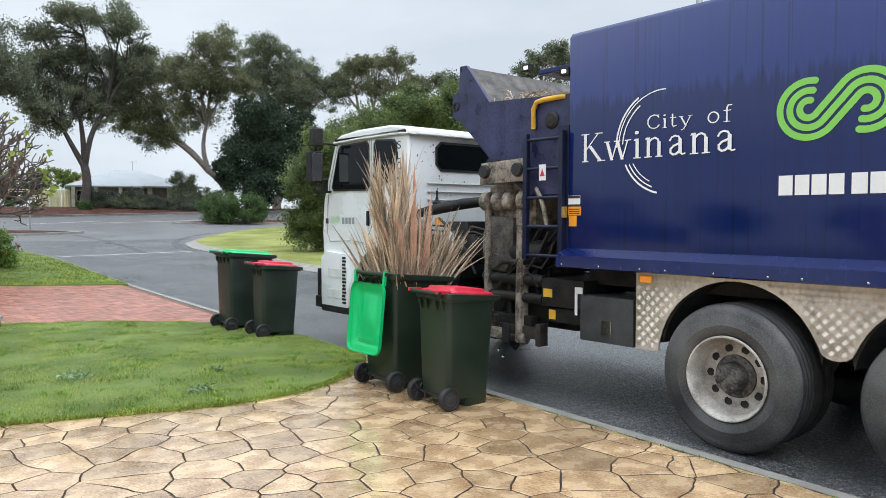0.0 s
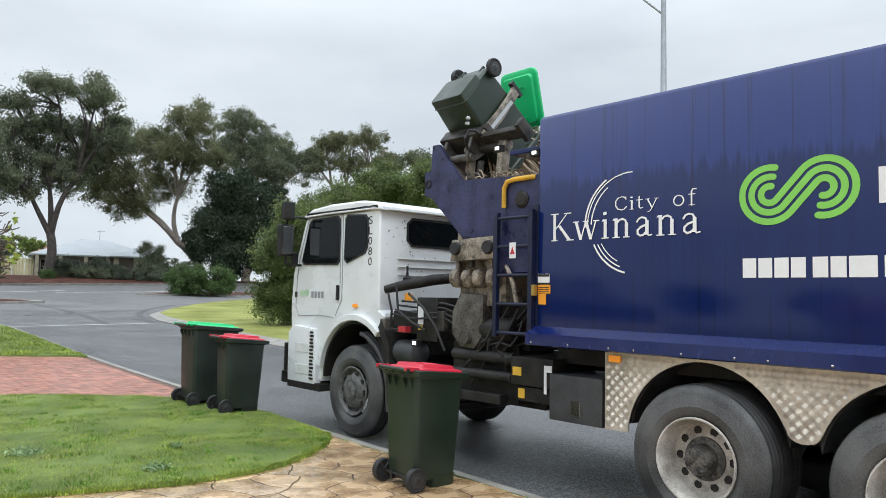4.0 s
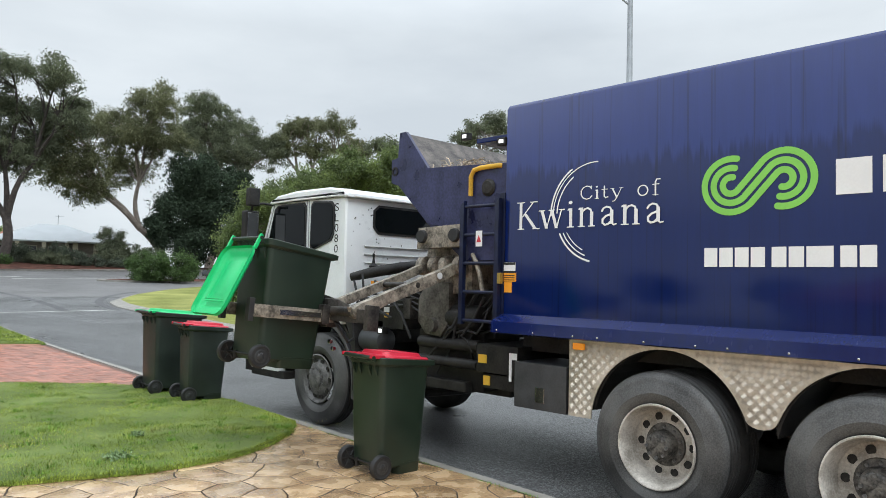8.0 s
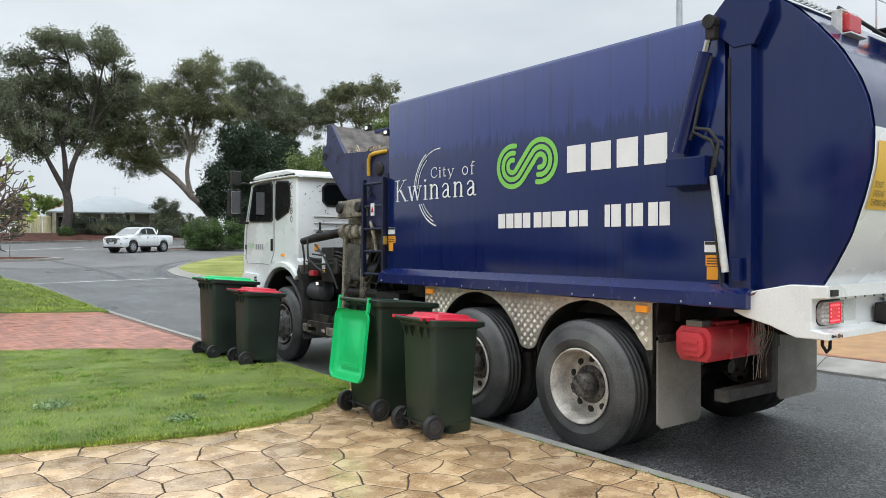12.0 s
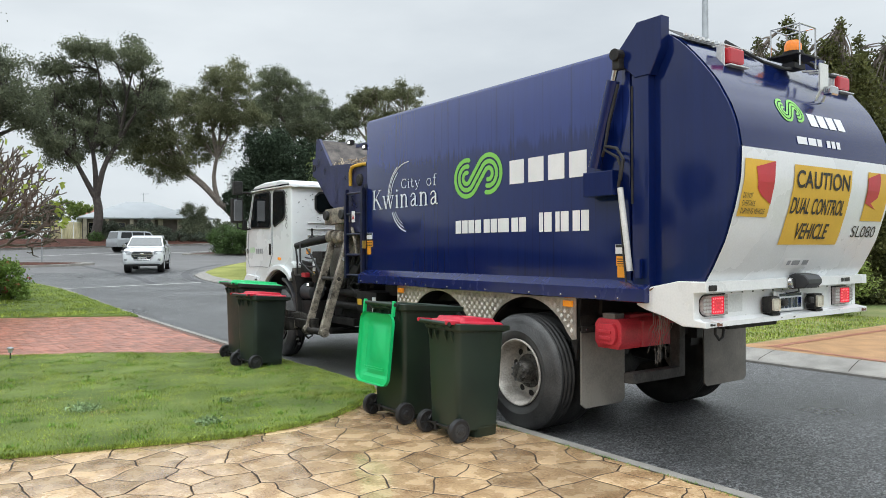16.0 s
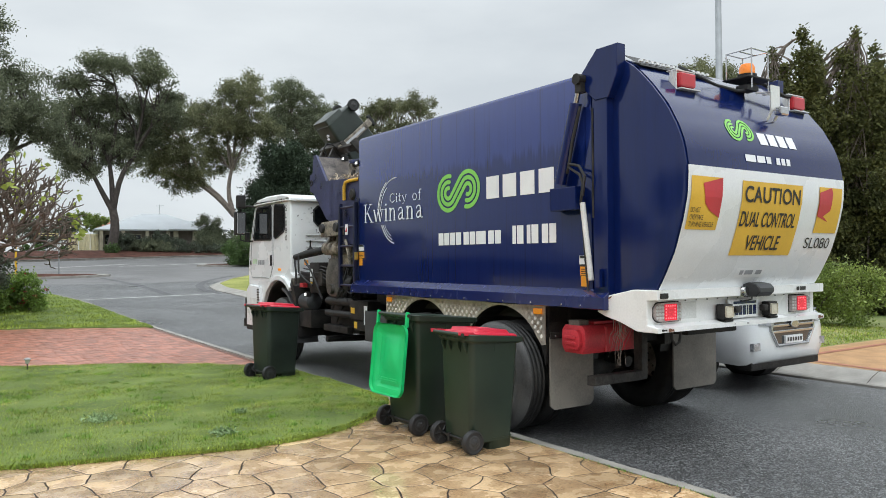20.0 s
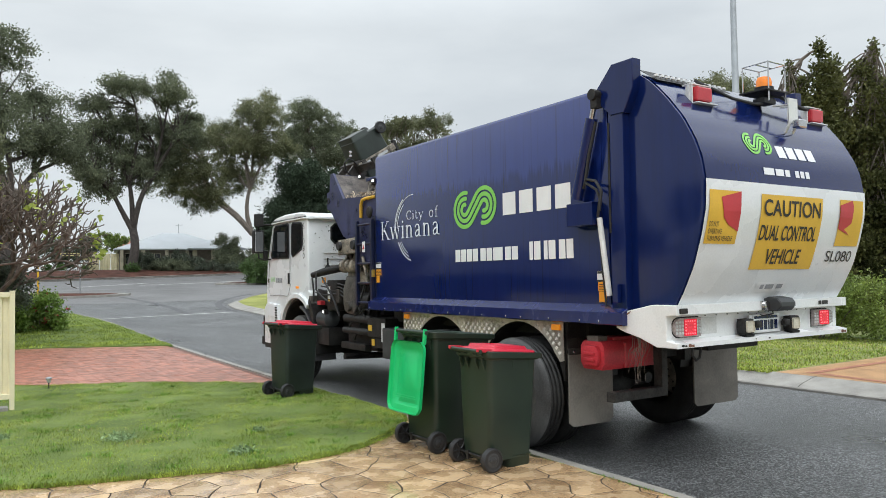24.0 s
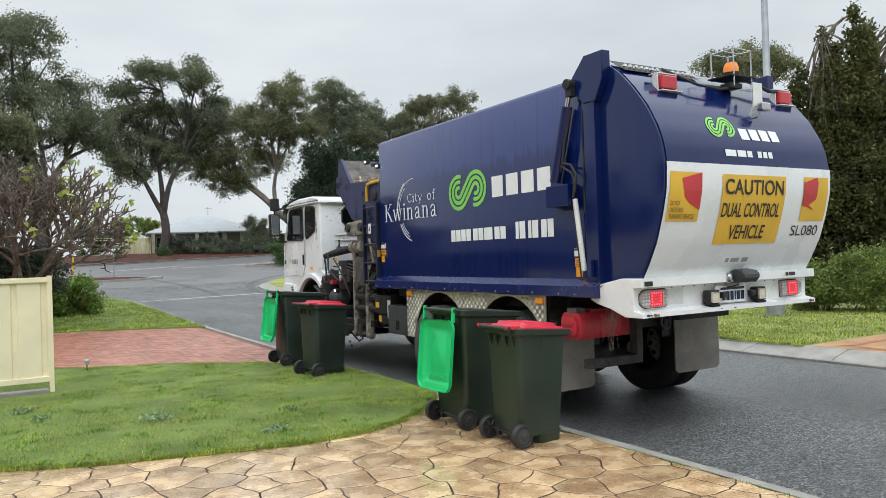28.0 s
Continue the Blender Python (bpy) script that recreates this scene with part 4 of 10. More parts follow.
        prism(bm, [(0.70, 1.245)] + [(0.64 * math.cos(radians(a)), 0.56 + 0.66 * math.sin(radians(a))) for a in range(10, 171, 10)] + [(-0.70, 1.245)], "x", sx - side * 0.03, sx - side * 0.75)
        prism(bm, [(-0.77, 1.245)] + [(-1.47 + 0.64 * math.cos(radians(a)), 0.56 + 0.66 * math.sin(radians(a))) for a in range(10, 171, 10)] + [(-2.17, 1.245)], "x", sx - side * 0.03, sx - side * 0.75)
        part("wheel_housing", bm, CHASSIS, tr, "black wheel housings")
    # tailgate
    hs = [1.40 + 0.0687 * k for k in range(31)]
    bm = B()
    prism(bm, [(-2.76, 1.38), (-2.76, 3.42), (-2.9, 3.47)] + [(tail_s(h) + 0.03, h) for h in hs[::-1]] + [(-3.34, 1.385)], "x", 0.03, 2.43, 0.03)
    part("tailgate", bm, BLUE, tr, "rounded navy blue tailgate", True)
    tail_patch("tailgate_upper_skin", 0.055, 2.405, 2.43, 3.45, BLUE, tr, -0.022, "navy upper tailgate skin", 16)
    tail_patch("tailgate_lower_skin", 0.045, 2.415, 1.41, 2.43, WHITE, tr, -0.020, "white lower tailgate skin", 16)
    for side, sx in ((-1, 0.0), (1, 2.42)):
        bm = B()
        box(bm, (sx - 0.05, -2.97, 1.36), (sx + 0.05, -2.80, 3.3), 0.01)
        prism(bm, [(-2.64, 3.26), (-2.68, 3.35), (-2.86, 3.53), (-3.10, 3.53), (-3.10, 3.28), (-2.99, 3.08), (-2.84, 3.08)], "x", sx - 0.06, sx + 0.05, 0.006, 1)
        post = part("hinge_post", bm, BLUE, tr, "navy hinge post with a lug on top", True)
        bm = B()
        box(bm, (sx + side * 0.053 - 0.002, -2.815, 2.05), (sx + side * 0.053 + 0.002, -2.795, 3.02))
        part("post_slot", bm, CHASSIS, post, "narrow dark slot")
        bm = B()
        box(bm, (sx + side * 0.085 - 0.02, -2.92, 1.44), (sx + side * 0.085 + 0.02, -2.86, 1.60), 0.008)
        part("latch_block", bm, BLUE, post)
        bm = B()
        box(bm, (sx + side * 0.13, -2.66, 2.13), (sx, -2.33, 2.34), 0.008)
        part("ram_bracket", bm, BLUE, tr)
        a, b = Vector((sx + side * 0.08, -2.42, 2.38)), Vector((sx + side * 0.08, -2.69, 3.29))
        bm = B()
        tube(bm, [a, a.lerp(b, 0.78)], 0.056, 18)
        ram = part("ram", bm, BLUE, tr, "navy hydraulic ram", True)
        bm = B()
        tube(bm, [a.lerp(b, 0.76), b], 0.024, 12)
        part("ram_rod", bm, CHROME, ram, "bright ram rod", True)
        bm = B()
        lathe(bm, [(0.05, -0.06), (0.05, 0.06)], "x", b, 14)
        box(bm, b - Vector((0.038, 0.038, 0.12)), b + Vector((0.038, 0.038, 0.0)), 0.01)
        part("ram_eye", bm, CHASSIS, ram)
        bm = B()
        tube(bm, [(sx + side * 0.07, -2.69, 2.19), (sx + side * 0.07, -2.79, 1.50)], 0.026, 10)
        part("prop_stay", bm, WHITE_DIRTY, tr, "white safety prop", True)
        bm = B()
        tube(bm, [a.lerp(b, 0.74) + Vector((0, -0.06, 0)), (sx + side * 0.10, -2.60, 2.75), (sx + side * 0.10, -2.55, 2.52), (sx + side * 0.11, -2.70, 2.44), (sx + side * 0.1, -2.73, 2.36), (sx + side * 0.09, -2.69, 2.2)], 0.014, 8)
        part("hose", bm, RUBBER_CLEAN, tr, "black hydraulic hose", True)
        bm = B()
        tube(bm, [a.lerp(b, 0.1) + Vector((0, -0.06, 0)), (sx + side * 0.10, -2.56, 2.55), (sx + side * 0.10, -2.68, 2.52), (sx + side * 0.11, -2.76, 2.42), (sx + side * 0.1, -2.72, 2.25)], 0.014, 8)
        part("hose", bm, RUBBER_CLEAN, tr, "black hydraulic hose", True)
        bm = B()
        tube(bm, [(sx + side * 0.07, -2.685, 2.1), (sx + side * 0.075, -2.71, 1.8), (sx + side * 0.08, -2.76, 1.4)], 0.009, 6)
        part("hose", bm, RUBBER_CLEAN, tr, "thin black hose", True)
    # rear bumper
    bm = B()
    prism(bm, [(-2.84, 1.225), (-2.85, 1.29), (-2.98, 1.375), (-3.24, 1.43), (-3.49, 1.43), (-3.49, 1.35), (-3.385, 1.34), (-3.385, 1.145), (-3.49, 1.125), (-3.49, 1.083), (-3.28, 1.083), (-3.10, 1.15), (-2.93, 1.19)], "x", -0.05, 0.02, 0.006, 1)
    prism(bm, [(-2.84, 1.225), (-2.85, 1.29), (-2.98, 1.375), (-3.24, 1.43), (-3.49, 1.43), (-3.49, 1.35), (-3.385, 1.34), (-3.385, 1.145), (-3.49, 1.125), (-3.49, 1.083), (-3.28, 1.083), (-3.10, 1.15), (-2.93, 1.19)], "x", 2.40, 2.47, 0.006, 1)
    prism(bm, [(-3.28, 1.43), (-3.488, 1.43), (-3.488, 1.352), (-3.38, 1.342), (-3.38, 1.143), (-3.488, 1.123), (-3.488, 1.085), (-3.28, 1.085)], "x", 0.02, 2.40)
    bump = part("rear_bumper", bm, BUMPER_WHITE, tr, "chipped white steel rear bumper")
    for x, w, z, h, mat in ((0.0, 0.07, 1.095, 0.02, CHASSIS), (0.085, 0.075, 1.088, 0.03, RUST), (2.36, 0.09, 1.088, 0.03, RUST), (1.17, 0.03, 1.098, 0.014, CHASSIS), (0.98, 0.02, 1.102, 0.01, CHASSIS), (0.03, 0.008, 1.36, 0.05, CHASSIS)):
        bm = B()
        bm.faces.new([bm.verts.new((x + w * u, -3.4925, z + h * v)) for u, v in ((0, 0.2), (0.3, 0), (0.6, 0.15), (1, 0), (0.95, 0.8), (0.65, 0.65), (0.3, 1), (0.05, 0.9))])
        part("paint_chip", bm, mat, bump, "worn paint chip")
    bm = B()
    bm.faces.new([bm.verts.new((-0.0535, y, z)) for y, z in ((-2.86, 1.287), (-2.93, 1.335), (-3.02, 1.377), (-3.0, 1.352), (-2.95, 1.33), (-2.92, 1.30))])
    part("paint_chip", bm, RUST, bump, "rusty scrape")
    for k in range(11):
        bm = B()
        box(bm, (0.44 + 0.15 * k, -3.386, 1.325), (0.45 + 0.15 * k, -3.378, 1.335))
        part("rivet", bm, CHASSIS, bump)
    for x0 in (0.02, 2.04):
        first = x0 < 1

        def lamp_shape(grow, a, b):
            """A long lamp, half round at its outer end."""
            r = 0.0775 + grow
            cx, cz = 0.0775, 1.2425
            q = [(cx + r * math.cos(radians(90 + 18 * k)), cz + r * math.sin(radians(90 + 18 * k))) for k in range(11)]
            q += [(0.33 + grow, cz - r), (0.33 + grow, cz + r)]
            q = [(x0 + u if first else x0 + 0.32 - u, v) for u, v in q]
            b_ = B()
            prism(b_, q, "y", a, b, 0.004, 1)
            return b_
        part("lamp_recess", lamp_shape(0.010, -3.383, -3.375), CHASSIS, bump, "dark recess round the tail lamp")
        tl = part("tail_lamp", lamp_shape(0.0, -3.415, -3.38), LENS_GREY, bump, "long tail lamp, half round at its end")
        c0 = x0 + (0.11 if first else 0.08)
        bm = B()
        box(bm, (c0, -3.420, 1.175), (c0 + 0.15, -3.412, 1.31), 0.014, 3)
        bl = part("brake_lens", bm, BRAKE_LENS, tl, "lit red brake lens")
        for a in range(5):
            for b in range(5):
                if 0 < a < 4 and 0 < b < 4:
                    continue
                bm = B()
                lathe(bm, [(0.0075, -3.4195), (0.006, -3.4235), (0.0, -3.4245)], "y", (c0 + 0.018 + 0.0285 * a, 0, 1.192 + 0.0255 * b), 8, cap=False)
                part("diode", bm, DIODE, bl, "glowing red diode")
        for k in range(9):
            u = 0.022 + 0.036 * k
            u = u if first else 0.32 - u
            if c0 - 0.012 < x0 + u < c0 + 0.162:
                continue
            for b in range(4):
                bm = B()
                box(bm, (x0 + u - 0.013, -3.421, 1.188 + 0.029 * b), (x0 + u + 0.013, -3.413, 1.21 + 0.029 * b), 0.006, 1)
                part("reflector_cell", bm, CLEAR_LENS, tl, "pale cell of the lens")
        if first:
            bm = B()
            box(bm, (x0 + 0.37, -3.387, 1.175), (x0 + 0.57, -3.378, 1.315), 0.003)
            part("blank_plate", bm, WHITE_DIRTY, bump, "white blanking plate")
            bm = B()
            box(bm, (x0 - 0.035, -3.505, 1.362), (x0 + 0.055, -3.48, 1.405), 0.008)
            part("marker_lamp", bm, CHASSIS, bump, "small dark marker lamp")
    bm = B()
    box(bm, (0.99, -3.425, 1.145), (1.45, -3.41, 1.315), 0.012)
    part("plate_frame", bm, BUMPER_WHITE, bump, "white plate surround")
    bm = B()
    box(bm, (1.035, -3.437, 1.155), (1.405, -3.425, 1.305), 0.004)
    pl = part("number_plate", bm, DECAL, bump, "pale number plate")
    bm = B()
    bars(bm, [(0, .05), (.06, .05), (.12, .05), (.185, .02), (.215, .05), (.275, .05)], 1.065, 1.175, 0.085, lambda u, v: (u, -3.440, v))
    part("plate_bars", bm, BLUE, pl)
    bm = B()
    bars(bm, [(0, .35)], 1.045, 1.275, 0.024, lambda u, v: (u, -3.440, v))
    part("plate_band", bm, BLUE, pl, "dark blue band on the plate")
    for x in (0.83, 1.52):
        bm = B()
        box(bm, (x, -3.49, 1.15), (x + 0.14, -3.41, 1.285), 0.02)
        wl_ = part("reverse_lamp", bm, CHASSIS, bump, "black work lamp on a bracket")
        bm = B()
        box(bm, (x + 0.018, -3.498, 1.168), (x + 0.118, -3.488, 1.268), 0.02, 3)
        part("lens", bm, LAMP_CREAM, wl_, "cream lamp glass")
        bm = B()
        box(bm, (x + 0.03, -3.485, 1.128), (x + 0.15, -3.40, 1.148), 0.006)
        part("bracket", bm, CHASSIS, wl_, "black lamp bracket")
    for x in (1.05, 1.47):
        bm = B()
        box(bm, (x - 0.04, -3.50, 1.20), (x + 0.035, -3.44, 1.26), 0.025, 3)
        part("plate_lamp", bm, CHASSIS, bump, "small black plate lamp", True)
    bm = B()
    prism(bm, [(-3.45, 1.335), (-3.45, 1.45), (-3.50, 1.47), (-3.59, 1.455), (-3.62, 1.42), (-3.62, 1.385), (-3.58, 1.345)], "x", 1.17, 1.40, 0.022, 3)
    cm = part("reverse_camera", bm, CAMERA_GREY, bump, "dark grey hooded camera box", True)
    bm = B()
    lathe(bm, [(0.035, 0.0), (0.045, 0.03), (0.03, 0.055)], "x", (1.395, -3.53, 1.40), 16)
    part("camera_ring", bm, CAMERA_GREY, cm, "", True)
    bm = B()
    box(bm, (1.07, -3.50, 1.345), (1.19, -3.488, 1.435), 0.004)
    part("camera_bracket", bm, CHROME, cm, "steel camera bracket")
    bm = B()
    lathe(bm, [(0.042, -3.50), (0.042, -3.515), (0.02, -3.52)], "y", (1.135, 0, 1.39), 16)
    part("bracket_pivot", bm, CHROME, cm, "round steel pivot")
    bm = B()
    tube(bm, [(1.20, -3.52, 1.345), (1.19, -3.53, 1.32), (1.17, -3.50, 1.31), (1.16, -3.45, 1.30), (1.155, -3.39, 1.31)], 0.007, 6)
    part("cable", bm, RUBBER_CLEAN, cm, "black camera cable", True)
    bm = B()
    bars(bm, [(0, .05), (.06, .1)], 1.98, 1.375, 0.035, lambda u, v: (u, -3.492, v))
    part("maker_bars", bm, BLACK_DECAL, bump)
    # lamps and gear on the tailgate's top
    for x0 in (0.33, 2.05):
        bm = B()
        box(bm, (x0, -3.46, 3.118), (x0 + 0.26, -3.34, 3.128), 0.003)
        box(bm, (x0, -3.40, 3.285), (x0 + 0.26, -3.30, 3.295), 0.003)
        box(bm, (x0 + 0.005, -3.40, 3.12), (x0 + 0.015, -3.33, 3.29), 0.003)
        box(bm, (x0 + 0.245, -3.40, 3.12), (x0 + 0.255, -3.33, 3.29), 0.003)
        box(bm, (x0, -3.375, 3.12), (x0 + 0.26, -3.35, 3.29), 0.004)
        hl = part("stop_lamp", bm, WHITE_DIRTY, tr, "high red stop lamp in a white bracket")
        bm = B()
        box(bm, (x0 + 0.03, -3.435, 3.15), (x0 + 0.23, -3.37, 3.268), 0.022, 3)
        part("lens", bm, RED_LENS, hl)
    bm = B()
    for x0, x1 in ((0.10, 1.12),):
        prism(bm, [(tail_s(3.36) - 0.02, 3.35), (tail_s(3.36) - 0.05, 3.33), (tail_s(3.44) - 0.02, 3.44), (tail_s(3.44), 3.46)], "x", x0, x1)
    strip_ = part("lamp_strip", bm, CHASSIS, tr, "black perforated strip")
    for x in [0.13 + 0.07 * k for k in range(14)]:
        bm = B()
        box(bm, (x, tail_s(3.39) - 0.06, 3.375), (x + 0.03, tail_s(3.39) - 0.03, 3.395))
        part("strip_hole", bm, DECAL, strip_)
    bm = B()
    lathe(bm, [(0.085, 0), (0.085, 0.03)], "z", (1.42, -3.36, 3.37), 20)
    bc = part("beacon", bm, CHASSIS, tr, "amber beacon in a wire cage")
    bm = B()
    lathe(bm, [(0.07, 0.03), (0.07, 0.09), (0.055, 0.125), (0.0, 0.135)], "z", (1.42, -3.36, 3.37), 20)
    box_ = B()
    box(box_, (1.24, -3.50, 3.335), (1.62, -3.22, 3.350), 0.004)
    part("beacon_plate", box_, CHASSIS, bc, "black mounting plate")
    part("dome", bm, M("beacon_dome", (0.80, 0.22, 0.02), 0.25, emit=(1.0, 0.30, 0.03, 0.12)), bc, "glowing amber dome", True)
    bm = B()
    c = [(1.29, -3.49), (1.55, -3.49), (1.55, -3.23), (1.29, -3.23)]
    for x, y in c:
        tube(bm, [(x, y, 3.24 if y < -3.4 else 3.33), (x, y, 3.60)], 0.007, 6)
    tube(bm, [(*p, 3.60) for p in c + c[:1]], 0.007, 6)
    tube(bm, [(1.29, -3.36, 3.60), (1.55, -3.36, 3.60)], 0.007, 6)
    part("cage", bm, CHROME, bc, "white wire cage")
    bm = B()
    for x in (1.42, 1.53):
        prism(bm, [(-3.555, 2.945), (-3.595, 3.02), (-3.595, 3.20), (-3.44, 3.22), (-3.44, 3.205), (-3.583, 3.195), (-3.583, 3.02), (-3.545, 2.945)], "x", x, x + 0.03)
    box(bm, (1.42, -3.598, 3.03), (1.56, -3.584, 3.26), 0.003)
    cb = part("camera_bracket", bm, WHITE_DIRTY, tr, "bent grey steel camera bracket")
    bm = B()
    box(bm, (1.45, -3.68, 2.98), (1.58, -3.60, 3.06), 0.03, 3)
    part("camera_head", bm, CHROME, cb)
    bm = B()
    tube(bm, [(0.5, -3.30, 3.36), (0.85, -3.42, 3.22), (1.15, -3.44, 3.2), (1.38, -3.38, 3.25)], 0.014, 7)
    tube(bm, [(1.45, -3.36, 3.32), (1.7, -3.34, 3.36), (1.95, -3.40, 3.26), (2.2, -3.38, 3.27)], 0.02, 7)
    box(bm, (1.30, -3.44, 3.235), (1.48, -3.32, 3.285), 0.01)
    part("cable", bm, RUBBER_CLEAN, tr, "black cables and clamp", True)
    # signs on the tailgate
    sg = tail_patch("caution_sign", 0.76, 1.68, 1.71, 2.34, YELLOW_DECAL, tr, -0.014, "yellow reflective caution panel")
    for txt, x0, h0, hh, w, sl in (("CAUTION", 0.795, 2.16, 0.14, 0.85, 0.0), ("DUAL CONTROL", 0.78, 1.955, 0.13, 0.84, 0.12), ("VEHICLE", 0.945, 1.755, 0.13, 0.51, 0.12)):
        part("lettering", tail_mesh(letters(txt, hh, BLACK_DECAL, "lettering", w, slant=sl, thin=-0.014), x0, h0, -0.009), None, sg)
    for x0, flip in ((0.08, False), (1.97, True)):
        sp = tail_patch("warning_panel", x0, x0 + 0.40, 1.92, 2.345, YELLOW_DECAL, tr, -0.014, "yellow and red reflective warning panel")
        bm = B()
        q = [(0.13, 0.425), (0.40, 0.425), (0.40, 0.10), (0.20, 0.18)] if not flip else [(0.0, 0.425), (0.24, 0.425), (0.21, 0.20), (0.0, 0.11)]
        n = 6
        for k in range(n):
            # cut the red field into level slices so that it bends with the panel
            lo, hi = 0.10 + 0.325 * k / n, 0.10 + 0.325 * (k + 1) / n
            xs = []
            for v in (lo, hi):
                cross = []
                for (ax, ay), (bx, by) in zip(q, q[1:] + q[:1]):
                    if (ay - v) * (by - v) <= 0 and ay != by:
                        cross.append(ax + (bx - ax) * (v - ay) / (by - ay))
                xs.append((min(cross), max(cross)) if cross else (q[2][0], q[2][0]))
            bm.faces.new([bm.verts.new((x0 + u, tail_s(1.92 + v) + 0.0095, 1.92 + v)) for u, v in ((xs[0][0], lo), (xs[0][1], lo), (xs[1][1], hi), (xs[1][0], hi))])
        part("red_field", bm, RED_DECAL, sp)
        if not flip:
            for txt, u, v, w in (("DO NOT", 0.02, 0.135, 0.12), ("OVERTAKE", 0.02, 0.078, 0.17), ("TURNING VEHICLE", 0.02, 0.022, 0.32)):
                part("lettering", tail_mesh(letters(txt, 0.04, BLACK_DECAL, "lettering", w), x0 + u, 1.92 + v, -0.007), None, sp)
    part("fleet_number", tail_mesh(letters("SL080", 0.10, BLACK_DECAL, "fleet_number", 0.44), 1.88, 1.775, -0.014), None, tr, "grey fleet number")
    pp = tail_patch("maker_plate", 0.98, 1.40, 1.515, 1.60, DECAL, tr, -0.014, "small outlined maker's plate")
    bm = B()
    bars(bm, [(0, .05), (.075, .12), (.24, .09)], 1.03, 1.54, 0.038, lambda u, v: (u, tail_s(v) + 0.009, v))
    part("maker_bars", bm, GREY_DECAL, pp)
    part("company_mark", swirl(0.34, lambda u, v: (0.70 + u * 1.05, tail_s(2.62 + v) + 0.017, 2.62 + v)), GREEN_DECAL, tr, "green double-curl company mark")
    for words, u0, v0, hh in (([(0, .12), (.15, .12), (.30, .12), (.45, .12)], 1.12, 2.68, 0.11), ([(0, .15), (.17, .12), (.31, .07), (.46, .06), (.54, .06), (.62, .06)], 0.83, 2.51, 0.06)):
        bar_parts(words, u0, v0, hh, lambda u, v: (u, tail_s(v) + 0.017, v), DECAL, tr, "white bar of lettering")
    # kerb side lettering and marks
    def side(u, v):
        return (-0.004, -u, v)
    for text, hh, ww, stem, s0, h0 in (("Kwinana", 0.25, 1.49, 0.105, 1.50, 2.195), ("City", 0.118, 0.43, 0.10, 0.815, 2.425), ("of", 0.135, 0.215, 0.09, 0.265, 2.42)):
        for me in serif_word(text, hh, ww, stem):
            part("city_letter", side_mesh(me, s0, h0), None, tr, "white seriffed letter of the city name")
    for cx, cy, arcs in ((-0.645, 2.30, ((0.44, 178, 88, 0.010), (0.40, 176, 125, 0.012), (0.465, 179, 122, 0.016))), (-0.615, 2.335, ((0.44, 206, 258, 0.016), (0.405, 208, 250, 0.011), (0.37, 210, 244, 0.009)))):
        for r, a0, a1, w in arcs:
            bm = B()
            ribbon(bm, arc(cx, cy, r, a0, a1, 18), w, side)
            part("city_arc", bm, DECAL, tr, "thin white arc of the city mark")
    part("company_mark", swirl(0.75, lambda u, v: (-0.0042, -(0.31 + u * 1.03), 2.083 + v * 1.0)), GREEN_DECAL, tr, "large green double-curl company mark")
    for k in range(4):
        u = 1.20 + 0.275 * k
        bar_parts([(u + 0.015, 0.215)], 0.0, 2.33, 0.235, side, DECAL, tr, "white bar of lettering")
    bar_parts([(0, .10), (.115, .10), (.23, .10), (.345, .10), (.49, .10), (.605, .10), (.72, .17), (.93, .10), (1.045, .10)], 0.31, 1.855, 0.14, side, DECAL, tr, "white bar of lettering")
    bar_parts([(0, .055), (.07, .10), (.22, .055), (.29, .10), (.44, .09), (.545, .095)], 1.64, 1.845, 0.185, side, DECAL, tr, "white bar of lettering")
    # small warning stickers
    for s0, h0 in ((1.655, 1.62), (-2.58, 1.44)):
        bm = B()
        box(bm, (-0.005, s0 - 0.15, h0 + 0.20), (-0.001, s0, h0 + 0.28))
        st = part("warning_sticker", bm, DECAL, tr, "white and yellow warning stickers")
        bm = B()
        box(bm, (-0.0055, s0 - 0.16, h0 + 0.10), (-0.0015, s0 - 0.01, h0 + 0.18))
        box(bm, (-0.0055, s0 - 0.11, h0), (-0.0015, s0 - 0.02, h0 + 0.095))
        part("yellow_field", bm, ORANGE_DECAL, st)
        bm = B()
        box(bm, (-0.0065, s0 - 0.15, h0 + 0.255), (-0.0052, s0 - 0.005, h0 + 0.278))
        box(bm, (-0.0065, s0 - 0.15, h0 + 0.182), (-0.0052, s0 - 0.005, h0 + 0.198))
        for k in range(3):
            box(bm, (-0.0065, s0 - 0.145, h0 + 0.112 + 0.02 * k), (-0.006, s0 - 0.02, h0 + 0.12 + 0.02 * k))
        part("sticker_bars", bm, BLACK_DECAL, st)
    return tr


TRUCK = make_truck()

